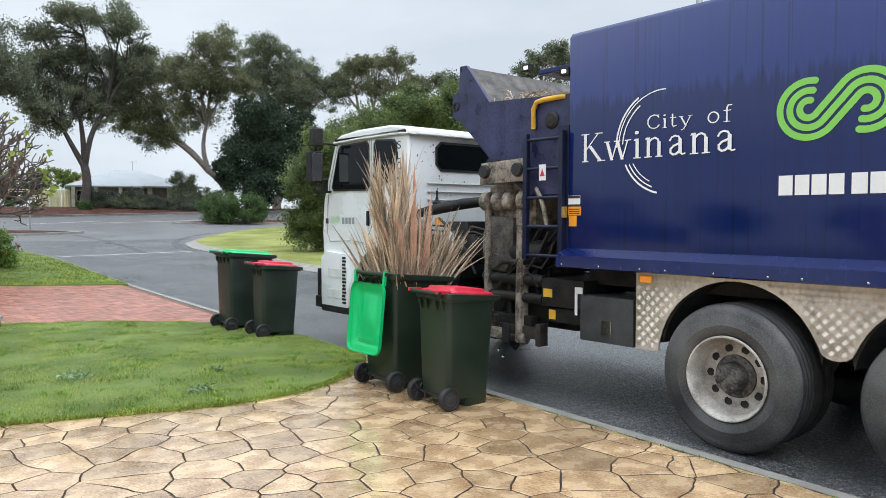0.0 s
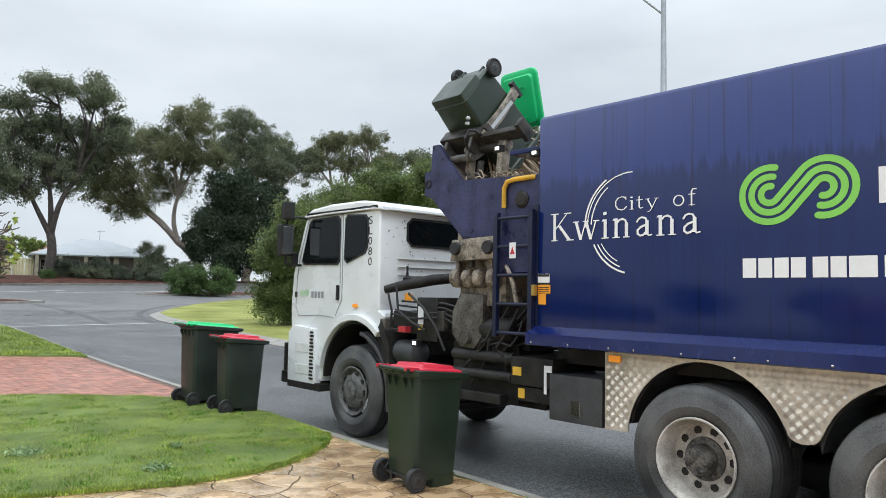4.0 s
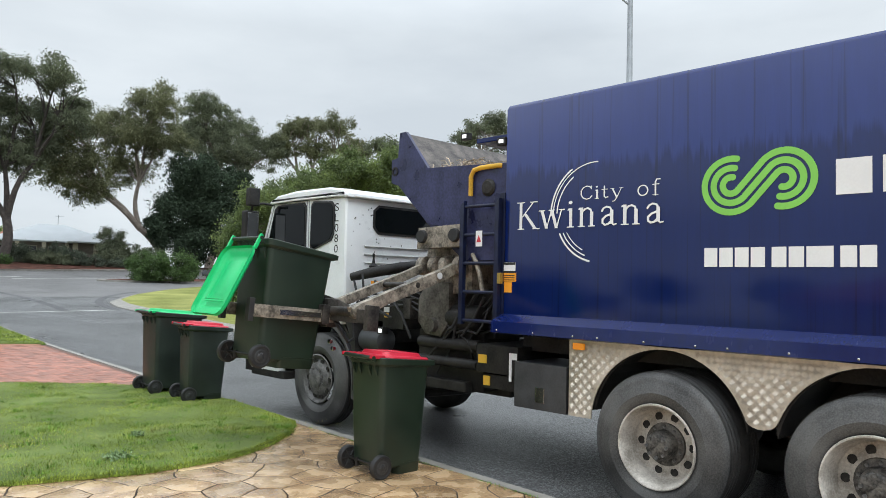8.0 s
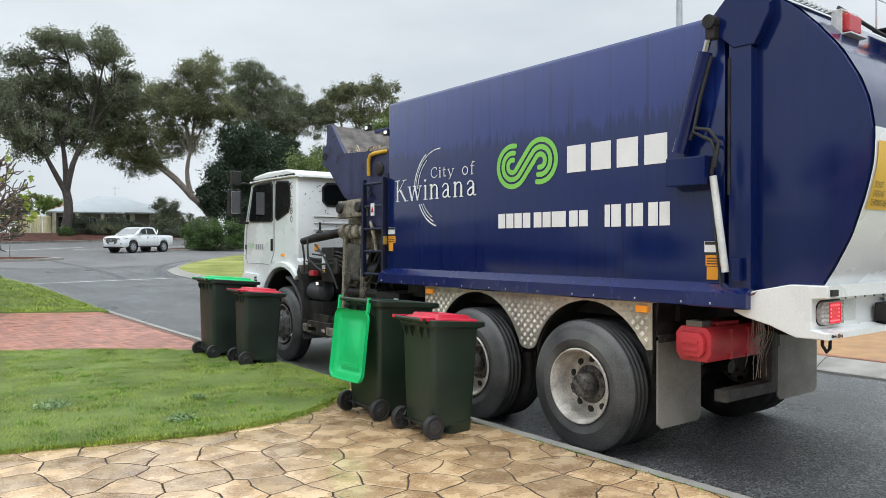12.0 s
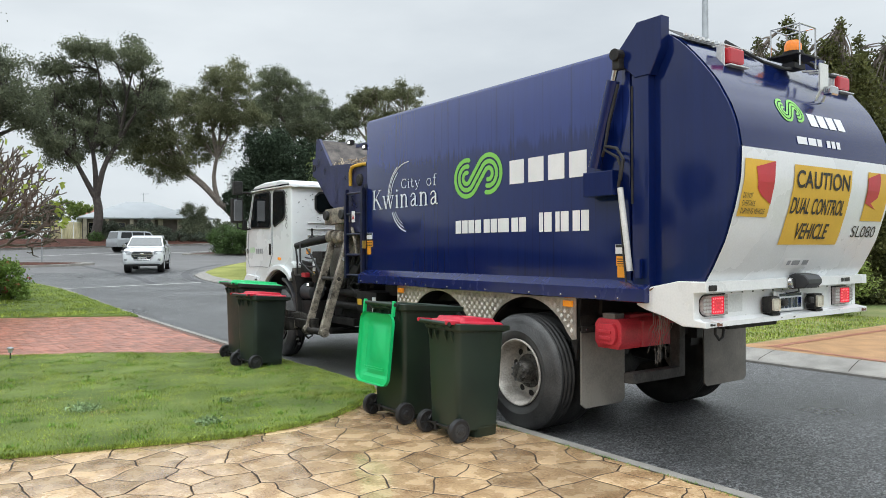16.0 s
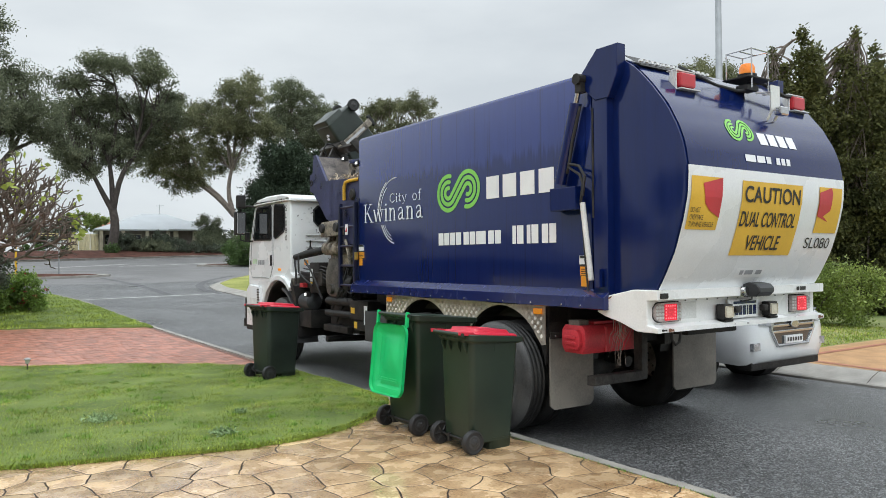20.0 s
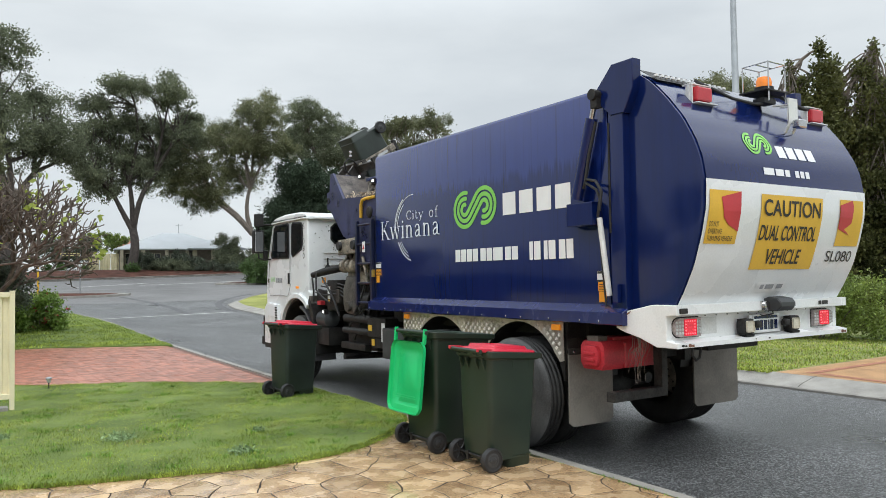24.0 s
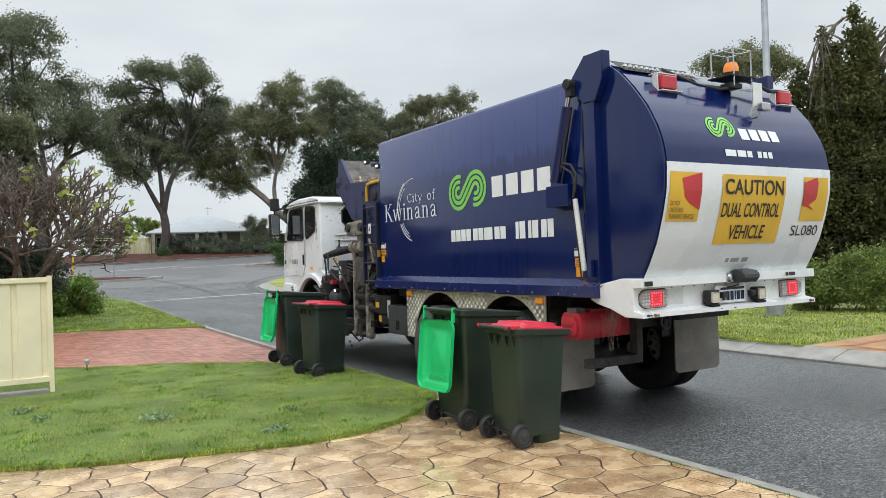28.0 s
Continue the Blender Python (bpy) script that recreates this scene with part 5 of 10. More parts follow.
def truck_front(tr):
    # hopper between container and cab
    bm = B()
    side = [(1.66, 1.92), (1.66, 2.84), (2.74, 2.89), (3.10, 3.32), (3.20, 3.32), (3.22, 3.05), (3.32, 3.03), (3.32, 2.78), (3.20, 2.74), (2.73, 2.31), (2.2, 2.22), (2.2, 1.92)]
    prism(bm, side, "x", 0.03, 0.07)
    part("hopper_wall", bm, BLUE_DIRTY, tr, "scuffed navy hopper wall", True)
    bm = B()
    prism(bm, [(1.66, 1.92), (1.66, 3.34), (3.20, 3.32), (3.20, 2.74), (2.73, 2.31), (2.2, 1.92)], "x", 2.34, 2.38)
    part("hopper_wall", bm, BLUE_DIRTY, tr)
    bm = B()
    prism(bm, [(3.20, 3.32), (3.24, 3.32), (3.24, 2.76), (2.77, 2.31), (2.2, 1.90), (2.16, 1.93), (2.70, 2.33), (3.16, 2.78)], "x", 0.07, 2.34)
    part("hopper_front", bm, BLUE_DIRTY, tr)
    bm = B()
    prism(bm, [(2.72, 2.86), (3.10, 3.30), (3.18, 3.30), (3.18, 2.80)], "x", 0.08, 2.33)
    prism(bm, [(1.68, 2.60), (2.72, 2.66), (2.72, 2.60), (1.68, 2.52)], "x", 0.08, 2.33)
    box(bm, (2.25, 1.7, 2.6), (2.33, 3.1, 3.30))
    part("hopper_lining", bm, HOPPER_IN, tr, "scraped grey-brown hopper lining")
    bm = B()
    box(bm, (0.5, 1.645, 2.62), (2.3, 1.66, 3.10))
    part("container_mouth", bm, CHASSIS, tr, "dark mouth of the container")
    bm = B()
    box(bm, (0.10, 1.62, 3.08), (2.34, 2.12, 3.13), 0.01)
    part("hopper_flap", bm, BLUE, tr, "navy flap over the hopper")
    bm = B()
    rng = random.Random(5)
    for k in range(60):
        x, y = rng.uniform(0.12, 2.2), rng.uniform(1.75, 2.8)
        r = rng.uniform(0.03, 0.10)
        lathe(bm, [(r, 0), (r * 0.7, r * 0.5), (0.0, r * 0.7)], "z", (x, y, 2.64 + 0.1 * rng.random() + (0.10 if x < 0.4 else 0)), 6, cap=False)
    part("waste_crumbs", bm, WASTE, tr, "brown plant waste left on the hopper edge")
    bm = B()
    for k in range(70):
        a = Vector((rng.uniform(0.05, 0.5), rng.uniform(2.1, 2.75), 2.87 + rng.random() * 0.05))
        d = Vector((rng.uniform(-0.04, 0.10), rng.uniform(-0.22, 0.22), rng.uniform(-0.06, 0.10)))
        tube(bm, [a, a + d * 0.5 + Vector((0, 0, 0.03)), a + d], 0.005, 4, cap=False)
    part("straw", bm, FROND, tr, "straw caught on the hopper edge")
    for x, y, z in ((0.10, 2.26, 3.17), (0.02, 1.70, 3.04)):
        bm = B()
        box(bm, (x - 0.03, y - 0.05, z - 0.035), (x + 0.03, y + 0.05, z + 0.035), 0.008)
        lp = part("work_lamp", bm, CHASSIS, tr, "lit work lamp on the hopper")
        bm = B()
        box(bm, (x - 0.036, y - 0.025, z - 0.016), (x - 0.028, y + 0.025, z + 0.016))
        part("lens", bm, LAMP_ON, lp)
    bm = B()
    tube(bm, [(0.0, 2.09, 2.55), (0.0, 2.09, 2.74), (0.0, 2.05, 2.80), (0.0, 1.95, 2.815), (0.02, 1.76, 2.82), (0.04, 1.72, 2.82)], 0.024, 10)
    part("grab_rail", bm, M("yellow_rail", (0.62, 0.36, 0.03), 0.5, var=0.2), tr, "yellow tubular grab rail", True)
    bm = B()
    lathe(bm, [(0.085, 0.03), (0.085, -0.01), (0.06, -0.03), (0.03, -0.03), (0.0, -0.035)], "x", (0.03, 1.88, 2.62), 18)
    part("round_cover", bm, CHASSIS, tr, "round black cover", True)
    bm = B()
    lathe(bm, [(0.05, 0.03), (0.05, 0.0), (0.03, 0.0), (0.03, 0.02)], "x", (0.02, 3.26, 2.9), 16)
    part("lifting_eye", bm, CHASSIS, tr)
    # ladder
    for s in (1.70, 2.15):
        bm = B()
        prism(bm, [(s - 0.025, 1.30), (s + 0.025, 1.30), (s + 0.022, 2.45), (s - 0.03, 2.50)], "x", -0.06, -0.01, 0.006)
        part("ladder_rail", bm, LADDER_BLUE, tr, "navy ladder side", True)
    for k in range(5):
        bm = B()
        h = 1.34 + 0.275 * k
        tube(bm, [(-0.035, 1.72, h), (-0.035, 2.14, h)], 0.017, 10)
        part("ladder_rung", bm, LADDER_BLUE, tr, "", True)
    bm = B()
    box(bm, (-0.006, 1.642, 1.30), (0.05, 1.70, 2.55), 0.003)
    part("container_edge", bm, LADDER_BLUE, tr)
    bm = B()
    box(bm, (-0.055, 1.88, 2.05), (-0.05, 1.96, 2.20))
    st = part("danger_sticker", bm, DECAL, tr, "small white and red sticker")
    bm = B()
    prism(bm, [(1.89, 2.09), (1.95, 2.09), (1.92, 2.16)], "x", -0.057, -0.0545)
    part("red_triangle", bm, RED_DECAL, st)
    bm = B()
    box(bm, (-0.06, 1.64, 1.70), (-0.02, 1.68, 1.80), 0.005)
    part("latch", bm, M("brass", (0.45, 0.33, 0.08), 0.4, 0.6), tr, "brass latch")
    bm = B()
    tube(bm, [(-0.0, 2.05, 1.98), (-0.02, 1.98, 1.9), (-0.02, 1.93, 1.78), (-0.01, 1.90, 1.62)], 0.022, 7)
    part("grey_strap", bm, STEEL, tr)
    # lifter mount
    bm = B()
    prism(bm, [(2.20, 1.95), (2.18, 2.24), (2.72, 2.30), (2.86, 2.10), (2.86, 1.62), (2.70, 1.55), (2.20, 1.62)], "x", 0.16, 0.55, 0.012)
    box(bm, (-0.02, 2.22, 2.10), (0.20, 2.75, 2.20), 0.015)
    part("lifter_head", bm, STEEL, tr, "worn greasy steel lifter head", True)
    for s in (2.26, 2.73):
        bm = B()
        lathe(bm, [(0.062, -0.05), (0.07, -0.03), (0.07, 0.12)], "x", (-0.02, s, 2.17), 16)
        part("roller", bm, RUBBER_CLEAN, tr, "black rubber roller", True)
    for s in (2.30, 2.50, 2.66, 2.84):
        bm = B()
        lathe(bm, [(0.085, s - 0.05), (0.10, s - 0.04), (0.10, s + 0.04), (0.085, s + 0.05)], "y", (0.11, 0, 1.87), 16)
        part("knuckle", bm, STEEL, tr, "", True)
    bm = B()
    prism(bm, [(2.46, 1.70), (2.80, 1.72), (2.92, 1.52), (2.92, 1.28), (2.80, 1.16), (2.58, 1.14), (2.46, 1.3)], "x", 0.10, 0.42, 0.03)
    part("lifter_housing", bm, STEEL_MID, tr, "dark cast lifter housing", True)
    bm = B()
    lathe(bm, [(0.075, 0.02), (0.075, 0.12), (0.04, 0.12), (0.04, 0.05)], "x", (0.02, 2.68, 1.26), 16)
    part("pin_boss", bm, STEEL_MID, tr, "", True)
    for name, lo, hi in (("lifter_slide", (0.25, 2.10, 0.62), (0.80, 3.05, 1.2)), ("valve_block", (0.30, 2.0, 1.15), (0.85, 2.45, 1.60)), ("slide_rail", (0.10, 2.2, 0.62), (0.2, 3.0, 0.72))):
        bm = B()
        box(bm, lo, hi, 0.015)
        part(name, bm, CHASSIS, tr, "black steel lifter gear")
    for name, prof, c in (("slide_motor", [(0.12, 2.1), (0.13, 2.15), (0.13, 2.5), (0.10, 2.55)], (0.22, 0, 1.35)), ("slide_bar", [(0.06, 2.05), (0.06, 2.9)], (0.14, 0, 1.08)), ("slide_bar", [(0.05, 2.05), (0.05, 2.9)], (0.12, 0, 0.90))):
        bm = B()
        lathe(bm, prof, "y", c, 14)
        part(name, bm, CHASSIS, tr, "greasy black lifter slide gear", True)
    bm = B()
    prism(bm, [(2.16, 2.06), (2.82, 2.04), (2.80, 2.26), (2.20, 2.28)], "x", -0.03, 0.10, 0.01)
    part("dirt_shelf", bm, STEEL, tr, "mud-caked steel shelf over the arm pivots", True)
    rng = random.Random(9)
    for k in range(12):
        bm = B()
        a = Vector((rng.uniform(0.12, 0.3), rng.uniform(1.95, 2.5), rng.uniform(1.35, 1.75)))
        b = Vector((rng.uniform(0.1, 0.3), rng.uniform(2.0, 3.4), rng.uniform(0.75, 1.3)))
        m = (a + b) / 2 + Vector((-0.06, rng.uniform(-0.2, 0.2), -0.12))
        tube(bm, [a, a.lerp(m, 0.5) + Vector((0, 0, -0.04)), m, m.lerp(b, 0.5) + Vector((0, 0, 0.03)), b], 0.014, 6)
        part("hose", bm, RUBBER_CLEAN, tr, "black hydraulic hose", True)
    # lockers and tanks under the container
    bm = B()
    box(bm, (0.0, 0.92, 0.59), (0.62, 1.50, 1.0), 0.02)
    lk = part("tool_locker", bm, M("locker_grey", (0.05, 0.052, 0.055), 0.5, var=0.25, scale=6), tr, "dark grey steel tool locker", True)
    bm = B()
    box(bm, (-0.008, 1.15, 0.66), (0.0, 1.25, 0.79), 0.003)
    part("latch", bm, CHROME, lk, "recessed steel latch")
    bm = B()
    box(bm, (0.05, 1.50, 0.85), (0.7, 2.02, 1.12), 0.02)
    box(bm, (0.08, 1.50, 0.70), (0.65, 1.95, 0.84), 0.02)
    tk = part("hydraulic_tank", bm, CHASSIS, tr, "black hydraulic tank with labels", True)
    bm = B()
    box(bm, (0.044, 1.88, 0.94), (0.049, 1.99, 1.02))
    part("yellow_label", bm, YELLOW_DECAL, tk)
    bm = B()
    box(bm, (0.07, 1.86, 0.73), (0.079, 1.94, 0.82))
    part("yellow_label", bm, YELLOW_DECAL, tk)
    bm = B()
    box(bm, (0.044, 1.51, 1.0), (0.049, 1.60, 1.06))
    box(bm, (0.044, 1.57, 0.80), (0.049, 1.60, 1.0))
    part("white_label", bm, DECAL, tk)
    # mudflaps, red box, rear frame
    for x0, fw in ((0.02, 0.58), (1.84, 0.76)):
        bm = B()
        prism(bm, [(x0, 0.94), (x0 + fw, 0.94), (x0 + fw, 0.28), (x0 + fw - 0.05, 0.24), (x0 + 0.05, 0.24), (x0, 0.28)], "y", -2.16, -2.14, 0.006)
        mf = part("mudflap", bm, MUDFLAP, tr, "dusty grey-brown rubber mudflap")
        bm = B()
        box(bm, (x0 - 0.005, -2.175, 0.925), (x0 + fw, -2.158, 0.985), 0.004)
        box(bm, (x0 - 0.005, -2.158, 0.97), (x0 + fw, -2.12, 0.985))
        part("flap_angle", bm, STEEL_SHADED, mf, "steel angle that holds the flap, coloured dark for the shade there")
        bm = B()
        box(bm, (x0, -2.15, 0.985), (x0 + fw, -2.135, 1.25))
        part("splash_panel", bm, STEEL_SHADED, tr, "steel splash panel over the flap, coloured dark for the shade there")
        for k in range(3):
            bm = B()
            lathe(bm, [(0.012, -2.174), (0.012, -2.182), (0.007, -2.185)], "y", (x0 + 0.05 + (fw - 0.1) * k / 2, 0, 0.955), 8)
            part("bolt", bm, CHROME, mf)
    # unseen dark gear along the frame, added to keep daylight from the underside
    bm = B()
    prism(bm, [(1.62, 0.50), (1.68, 0.44), (2.26, 0.44), (2.32, 0.50), (2.32, 1.06), (1.62, 1.06)], "y", 0.95, 3.55, 0.03)
    part("dark_filler", bm, CHASSIS, tr, "black block on the road side, added to keep the underside dark")
    bm = B()
    box(bm, (0.85, -3.10, 0.98), (1.60, -2.35, 1.26), 0.02)
    part("rear_filler", bm, CHASSIS, tr, "black rear block, added to keep the underside dark")
    for y in (-0.62, -2.05):
        bm = B()
        tube(bm, [(1.24, y, 0.60), (1.24, y + 0.9 if y > -1 else y + 0.3, 0.62)], 0.06, 10)
        part("shaft_filler", bm, CHASSIS, tr, "dark shaft added to fill the underside", True)
    bm = B()
    prism(bm, [(-2.36, 0.82), (-2.32, 0.88), (-2.32, 1.03), (-2.36, 1.08), (-2.58, 1.08), (-2.62, 1.03), (-2.62, 0.88), (-2.58, 0.82)], "x", 0.02, 0.80, 0.015)
    rb = part("extinguisher_box", bm, RED_PLASTIC, tr, "red plastic extinguisher box", True)
    bm = B()
    box(bm, (0.2, -2.56, 1.07), (0.5, -2.38, 1.11), 0.01)
    part("lid", bm, RED_PLASTIC, rb)
    bm = B()
    prism(bm, [(-2.39, 0.86), (-2.36, 0.90), (-2.36, 1.0), (-2.39, 1.04), (-2.55, 1.04), (-2.58, 1.0), (-2.58, 0.90), (-2.55, 0.86)], "x", -0.02, 0.03, 0.018)
    part("end_cap", bm, RED_PLASTIC, rb, "ribbed red end cap", True)
    for z in (0.90, 0.955):
        bm = B()
        box(bm, (-0.03, -2.54, z), (-0.015, -2.40, z + 0.03), 0.006)
        part("rib", bm, RED_PLASTIC, rb)
    bm = B()
    box(bm, (0.03, -2.54, 1.075), (0.15, -2.40, 1.125), 0.008)
    part("clip", bm, MUDFLAP, rb, "dusty buckle of the strap")
    for x in (0.28, 0.52):
        bm = B()
        box(bm, (x, -2.625, 0.83), (x + 0.025, -2.60, 1.06), 0.006)
        part("rib", bm, RED_PLASTIC, rb)
    bm = B()
    box(bm, (0.30, -3.15, 1.26), (1.9, -2.75, 1.38))
    part("rear_frame", bm, CHASSIS, tr, "black rear underframe")
    bm = B()
    prism(bm, [(0.0, 0.555), (0.69, 0.555), (0.70, 0.60), (0.70, 1.02), (0.62, 1.02), (0.62, 0.64), (0.0, 0.64)], "y", -2.76, -2.66, 0.008)
    part("side_step", bm, STEEL_SHADED, tr, "black steel step below the red box, coloured dark for the shade there")
    bm = B()
    tube(bm, [(0.50, -3.20, 1.10), (0.48, -3.21, 0.98), (0.52, -3.22, 0.93), (0.57, -3.22, 0.95), (0.60, -3.21, 1.02), (0.59, -3.20, 1.10)], 0.012, 7)
    part("hose", bm, RUBBER_CLEAN, tr, "black cable loop under the bumper", True)
    bm = B()
    rng = random.Random(3)
    for k in range(22):
        x, y = rng.gauss(0.13, 0.028), rng.uniform(-3.0, -2.9)
        z = rng.choice((0.98, 0.92, 0.86, 0.74)) + rng.uniform(-0.04, 0.04)
        tube(bm, [(x, y, 1.2), (x + rng.uniform(-0.03, 0.03), y, 1.06), (x - 0.02 + rng.uniform(-0.03, 0.03), y + 0.02, (z + 1.06) / 2), (x - 0.03 + rng.uniform(-0.03, 0.03), y + 0.03, z)], 0.0017, 4, cap=False)
    part("straw", bm, BARK, tr, "grey-brown straw hanging under the tailgate")

    # ---- cab ----
    bm = B()
    prof = [(6.12, 0.95), (6.16, 1.5), (6.12, 1.95), (5.82, 2.70), (5.2, 2.71), (4.2, 2.70), (4.17, 2.66), (4.16, 1.50), (4.06, 1.46), (4.04, 1.42)]
    prof += [(4.60 + 0.74 * math.cos(radians(a)), 0.62 + 0.76 * math.sin(radians(a))) for a in range(128, 0, -8)] + [(5.36, 0.55), (6.05, 0.55)]
    prism(bm, prof, "x", 0.06, 2.36, 0.05, 3)
    cab = part("cab", bm, WHITE, tr, "white painted forward-control cab", True)
    bm = B()
    prism(bm, [(5.86, 2.69), (5.84, 2.73), (5.66, 2.80), (5.2, 2.835), (4.5, 2.83), (4.2, 2.79), (4.12, 2.73), (4.11, 2.69)], "x", 0.035, 2.385, 0.06, 3)
    part("roof", bm, WHITE, cab, "white domed cab roof", True)
    def pane(name, pts, x, depth, mat, label, bev=0.0):
        b_ = B()
        prism(b_, pts, "x", x, x - depth, bev, 1)
        p_ = part(name, b_, mat, cab, label, True)
        cs, ch = sum(q[0] for q in pts) / len(pts), sum(q[1] for q in pts) / len(pts)
        b_ = B()
        s_ = 1 if depth > 0 else -1
        prism(b_, [(cs + (q[0] - cs) * (1 + 0.028 / max(0.05, abs(q[0] - cs)) * 0.8), ch + (q[1] - ch) * (1 + 0.028 / max(0.05, abs(q[1] - ch)) * 0.8)) for q in pts], "x", x + 0.004 * s_, x - (depth - 0.006 * s_))
        part("window_rubber", b_, RUBBER_CLEAN, p_, "black window rubber")
        return p_
    for x, d in ((0.05, 0.02), (2.37, -0.02)):
        pane("door_window", [(5.86, 2.13), (5.69, 2.60), (5.62, 2.645), (5.06, 2.655), (5.01, 2.61), (5.00, 2.12), (5.05, 2.07), (5.82, 2.085)], x + d / 2, d, GLASS, "dark door window")
        pane("side_window", [(4.86, 2.13), (4.85, 2.61), (4.80, 2.655), (4.46, 2.63), (4.41, 2.58), (4.41, 2.28), (4.46, 2.20), (4.80, 2.085)], x + d / 2, d, GLASS, "dark side window")
    b_ = B()
    prism(b_, [(0.50, 2.36), (0.50, 2.55), (0.56, 2.60), (1.86, 2.60), (1.92, 2.55), (1.92, 2.36), (1.86, 2.30), (0.56, 2.30)], "y", 4.165, 4.150)
    rw_ = part("rear_window", b_, GLASS, cab, "dark rounded rear window")
    b_ = B()
    prism(b_, [(0.47, 2.35), (0.47, 2.56), (0.55, 2.63), (1.87, 2.63), (1.95, 2.56), (1.95, 2.35), (1.87, 2.27), (0.55, 2.27)], "y", 4.165, 4.156)
    part("window_rubber", b_, RUBBER_CLEAN, rw_, "black window rubber")
    b_ = B()
    for q in ([(5.95, 2.15), (5.73, 2.70), (4.97, 2.71), (4.97, 1.62)], [(5.12, 1.38), (5.40, 1.40), (5.95, 1.38), (6.02, 1.5), (6.0, 1.9), (5.95, 2.15)]):
        tube(b_, [(0.057, s, h) for s, h in q], 0.006, 4)
    tube(b_, [(0.057, 4.93, 2.70), (0.057, 4.92, 1.62), (0.057, 5.06, 1.40)], 0.006, 4)
    part("door_seam", b_, GREY_DECAL, cab, "dark door seams")
    b_ = B()
    box(b_, (0.035, 4.985, 1.60), (0.058, 5.03, 1.79), 0.008)
    part("door_handle", b_, CHASSIS, cab, "black door handle")
    b_ = B()
    box(b_, (0.045, 5.98, 1.62), (0.06, 6.04, 1.70), 0.006)
    part("key_lock", b_, CHROME, cab)
    b_ = B()
    box(b_, (0.035, 4.58, 1.52), (0.06, 4.66, 1.56), 0.006)
    part("indicator", b_, AMBER, cab, "orange side indicator")
    for k, ch in enumerate("SL080"):
        part("fleet_letter", side_mesh(letters(ch, 0.095, BLACK_DECAL, "fleet_letter", 0.075), 4.385, 2.53 - 0.125 * k, 0.0575), None, cab)
    b_ = swirl(0.18, lambda u, v: (0.0565, 5.92 - u * 1.2, 1.60 + v * 0.9))
    part("company_mark", b_, M("green_decal_faded", (0.45, 0.68, 0.40), 0.5), cab, "faded green company mark")
    b_ = B()
    bars(b_, [(0, .06), (.08, .06), (.16, .06), (.24, .06)], -5.64, 1.62, 0.085, lambda u, v: (0.0565, -u, v))
    part("company_bars", b_, GREY_DECAL, cab)
    # roof gutter and ribs
    b_ = B()
    tube(b_, [(0.035, 5.80, 2.705), (0.035, 5.2, 2.715), (0.035, 4.3, 2.71), (0.04, 4.14, 2.70), (0.2, 4.11, 2.70), (2.2, 4.11, 2.70)], 0.013, 6)
    part("roof_gutter", b_, WHITE_DIRTY, cab, "", True)
    b_ = B()
    for h in (1.80, 1.90, 2.0):
        tube(b_, [(0.34, 4.157, h + 0.12), (2.08, 4.157, h + 0.12)], 0.010, 5)
    part("pressed_ribs", b_, WHITE_DIRTY, cab, "", True)
    b_ = B()
    rng = random.Random(2)
    for k in range(34):
        s, h = rng.uniform(3.3, 4.4), rng.uniform(1.7, 2.6)
        lathe(b_, [(rng.uniform(0.004, 0.012), 0.0), (0.0, -0.002)], "y", (0.12 + (s - 3.3) * 0.8, 4.158, h), 5, cap=False)
    tagged(part("mud_specks", b_, CHASSIS, cab, "specks of mud"), kind="stuff")
    # windscreen
    b_ = B()
    q = [(0.16, 6.125, 1.98), (2.26, 6.125, 1.98), (2.20, 5.83, 2.69), (0.22, 5.83, 2.69)]
    vs = [b_.verts.new(p) for p in q]
    b_.faces.new(vs)
    r = bmesh.ops.extrude_face_region(b_, geom=b_.faces[:])
    bmesh.ops.translate(b_, verts=[v for v in r["geom"] if isinstance(v, bmesh.types.BMVert)], vec=(0, 0.015, 0.006))
    part("windscreen", b_, GLASS, cab, "dark windscreen")
    # wheel arch flare, steps, bumper, mirrors
    b_ = B()
    fl = [(4.60 + 0.80 * math.cos(radians(a)), 0.62 + 0.82 * math.sin(radians(a))) for a in range(10, 131, 8)] + [(4.60 + 0.72 * math.cos(radians(a)), 0.62 + 0.74 * math.sin(radians(a))) for a in range(130, 9, -8)]
    prism(b_, fl, "x", 0.0, 0.12, 0.008, 1)
    part("wheel_arch", b_, WHITE, cab, "white wheel arch lip", True)
    b_ = B()
    ml = [(4.60 + 0.71 * math.cos(radians(a)), 0.62 + 0.73 * math.sin(radians(a))) for a in range(0, 185, 8)] + [(4.60 + 0.68 * math.cos(radians(a)), 0.62 + 0.70 * math.sin(radians(a))) for a in range(184, -1, -8)]
    prism(b_, ml, "x", 0.06, 0.60)
    prism(b_, [(3.86, 0.45), (3.90, 1.1), (4.06, 1.38), (4.12, 1.30), (3.96, 1.0), (3.92, 0.45)], "x", 0.03, 0.55)
    part("mudguard", b_, CHASSIS, cab, "dark plastic mudguard", True)
    b_ = B()
    prism(b_, [(5.42, 0.50), (5.40, 0.75), (5.48, 1.22), (5.98, 1.25), (6.10, 1.15), (6.10, 0.50)], "x", 0.0, 0.10, 0.02)
    stp = part("step_panel", b_, WHITE, cab, "white cab step panel", True)
    b_ = B()
    for h in (0.62, 0.90):
        box(b_, (-0.008, 5.56, h), (0.0, 5.90, h + 0.12), 0.004)
    part("step_well", b_, WHITE_DIRTY, stp, "step recess")
    b_ = B()
    for k in range(14):
        h = 0.56 + 0.046 * k
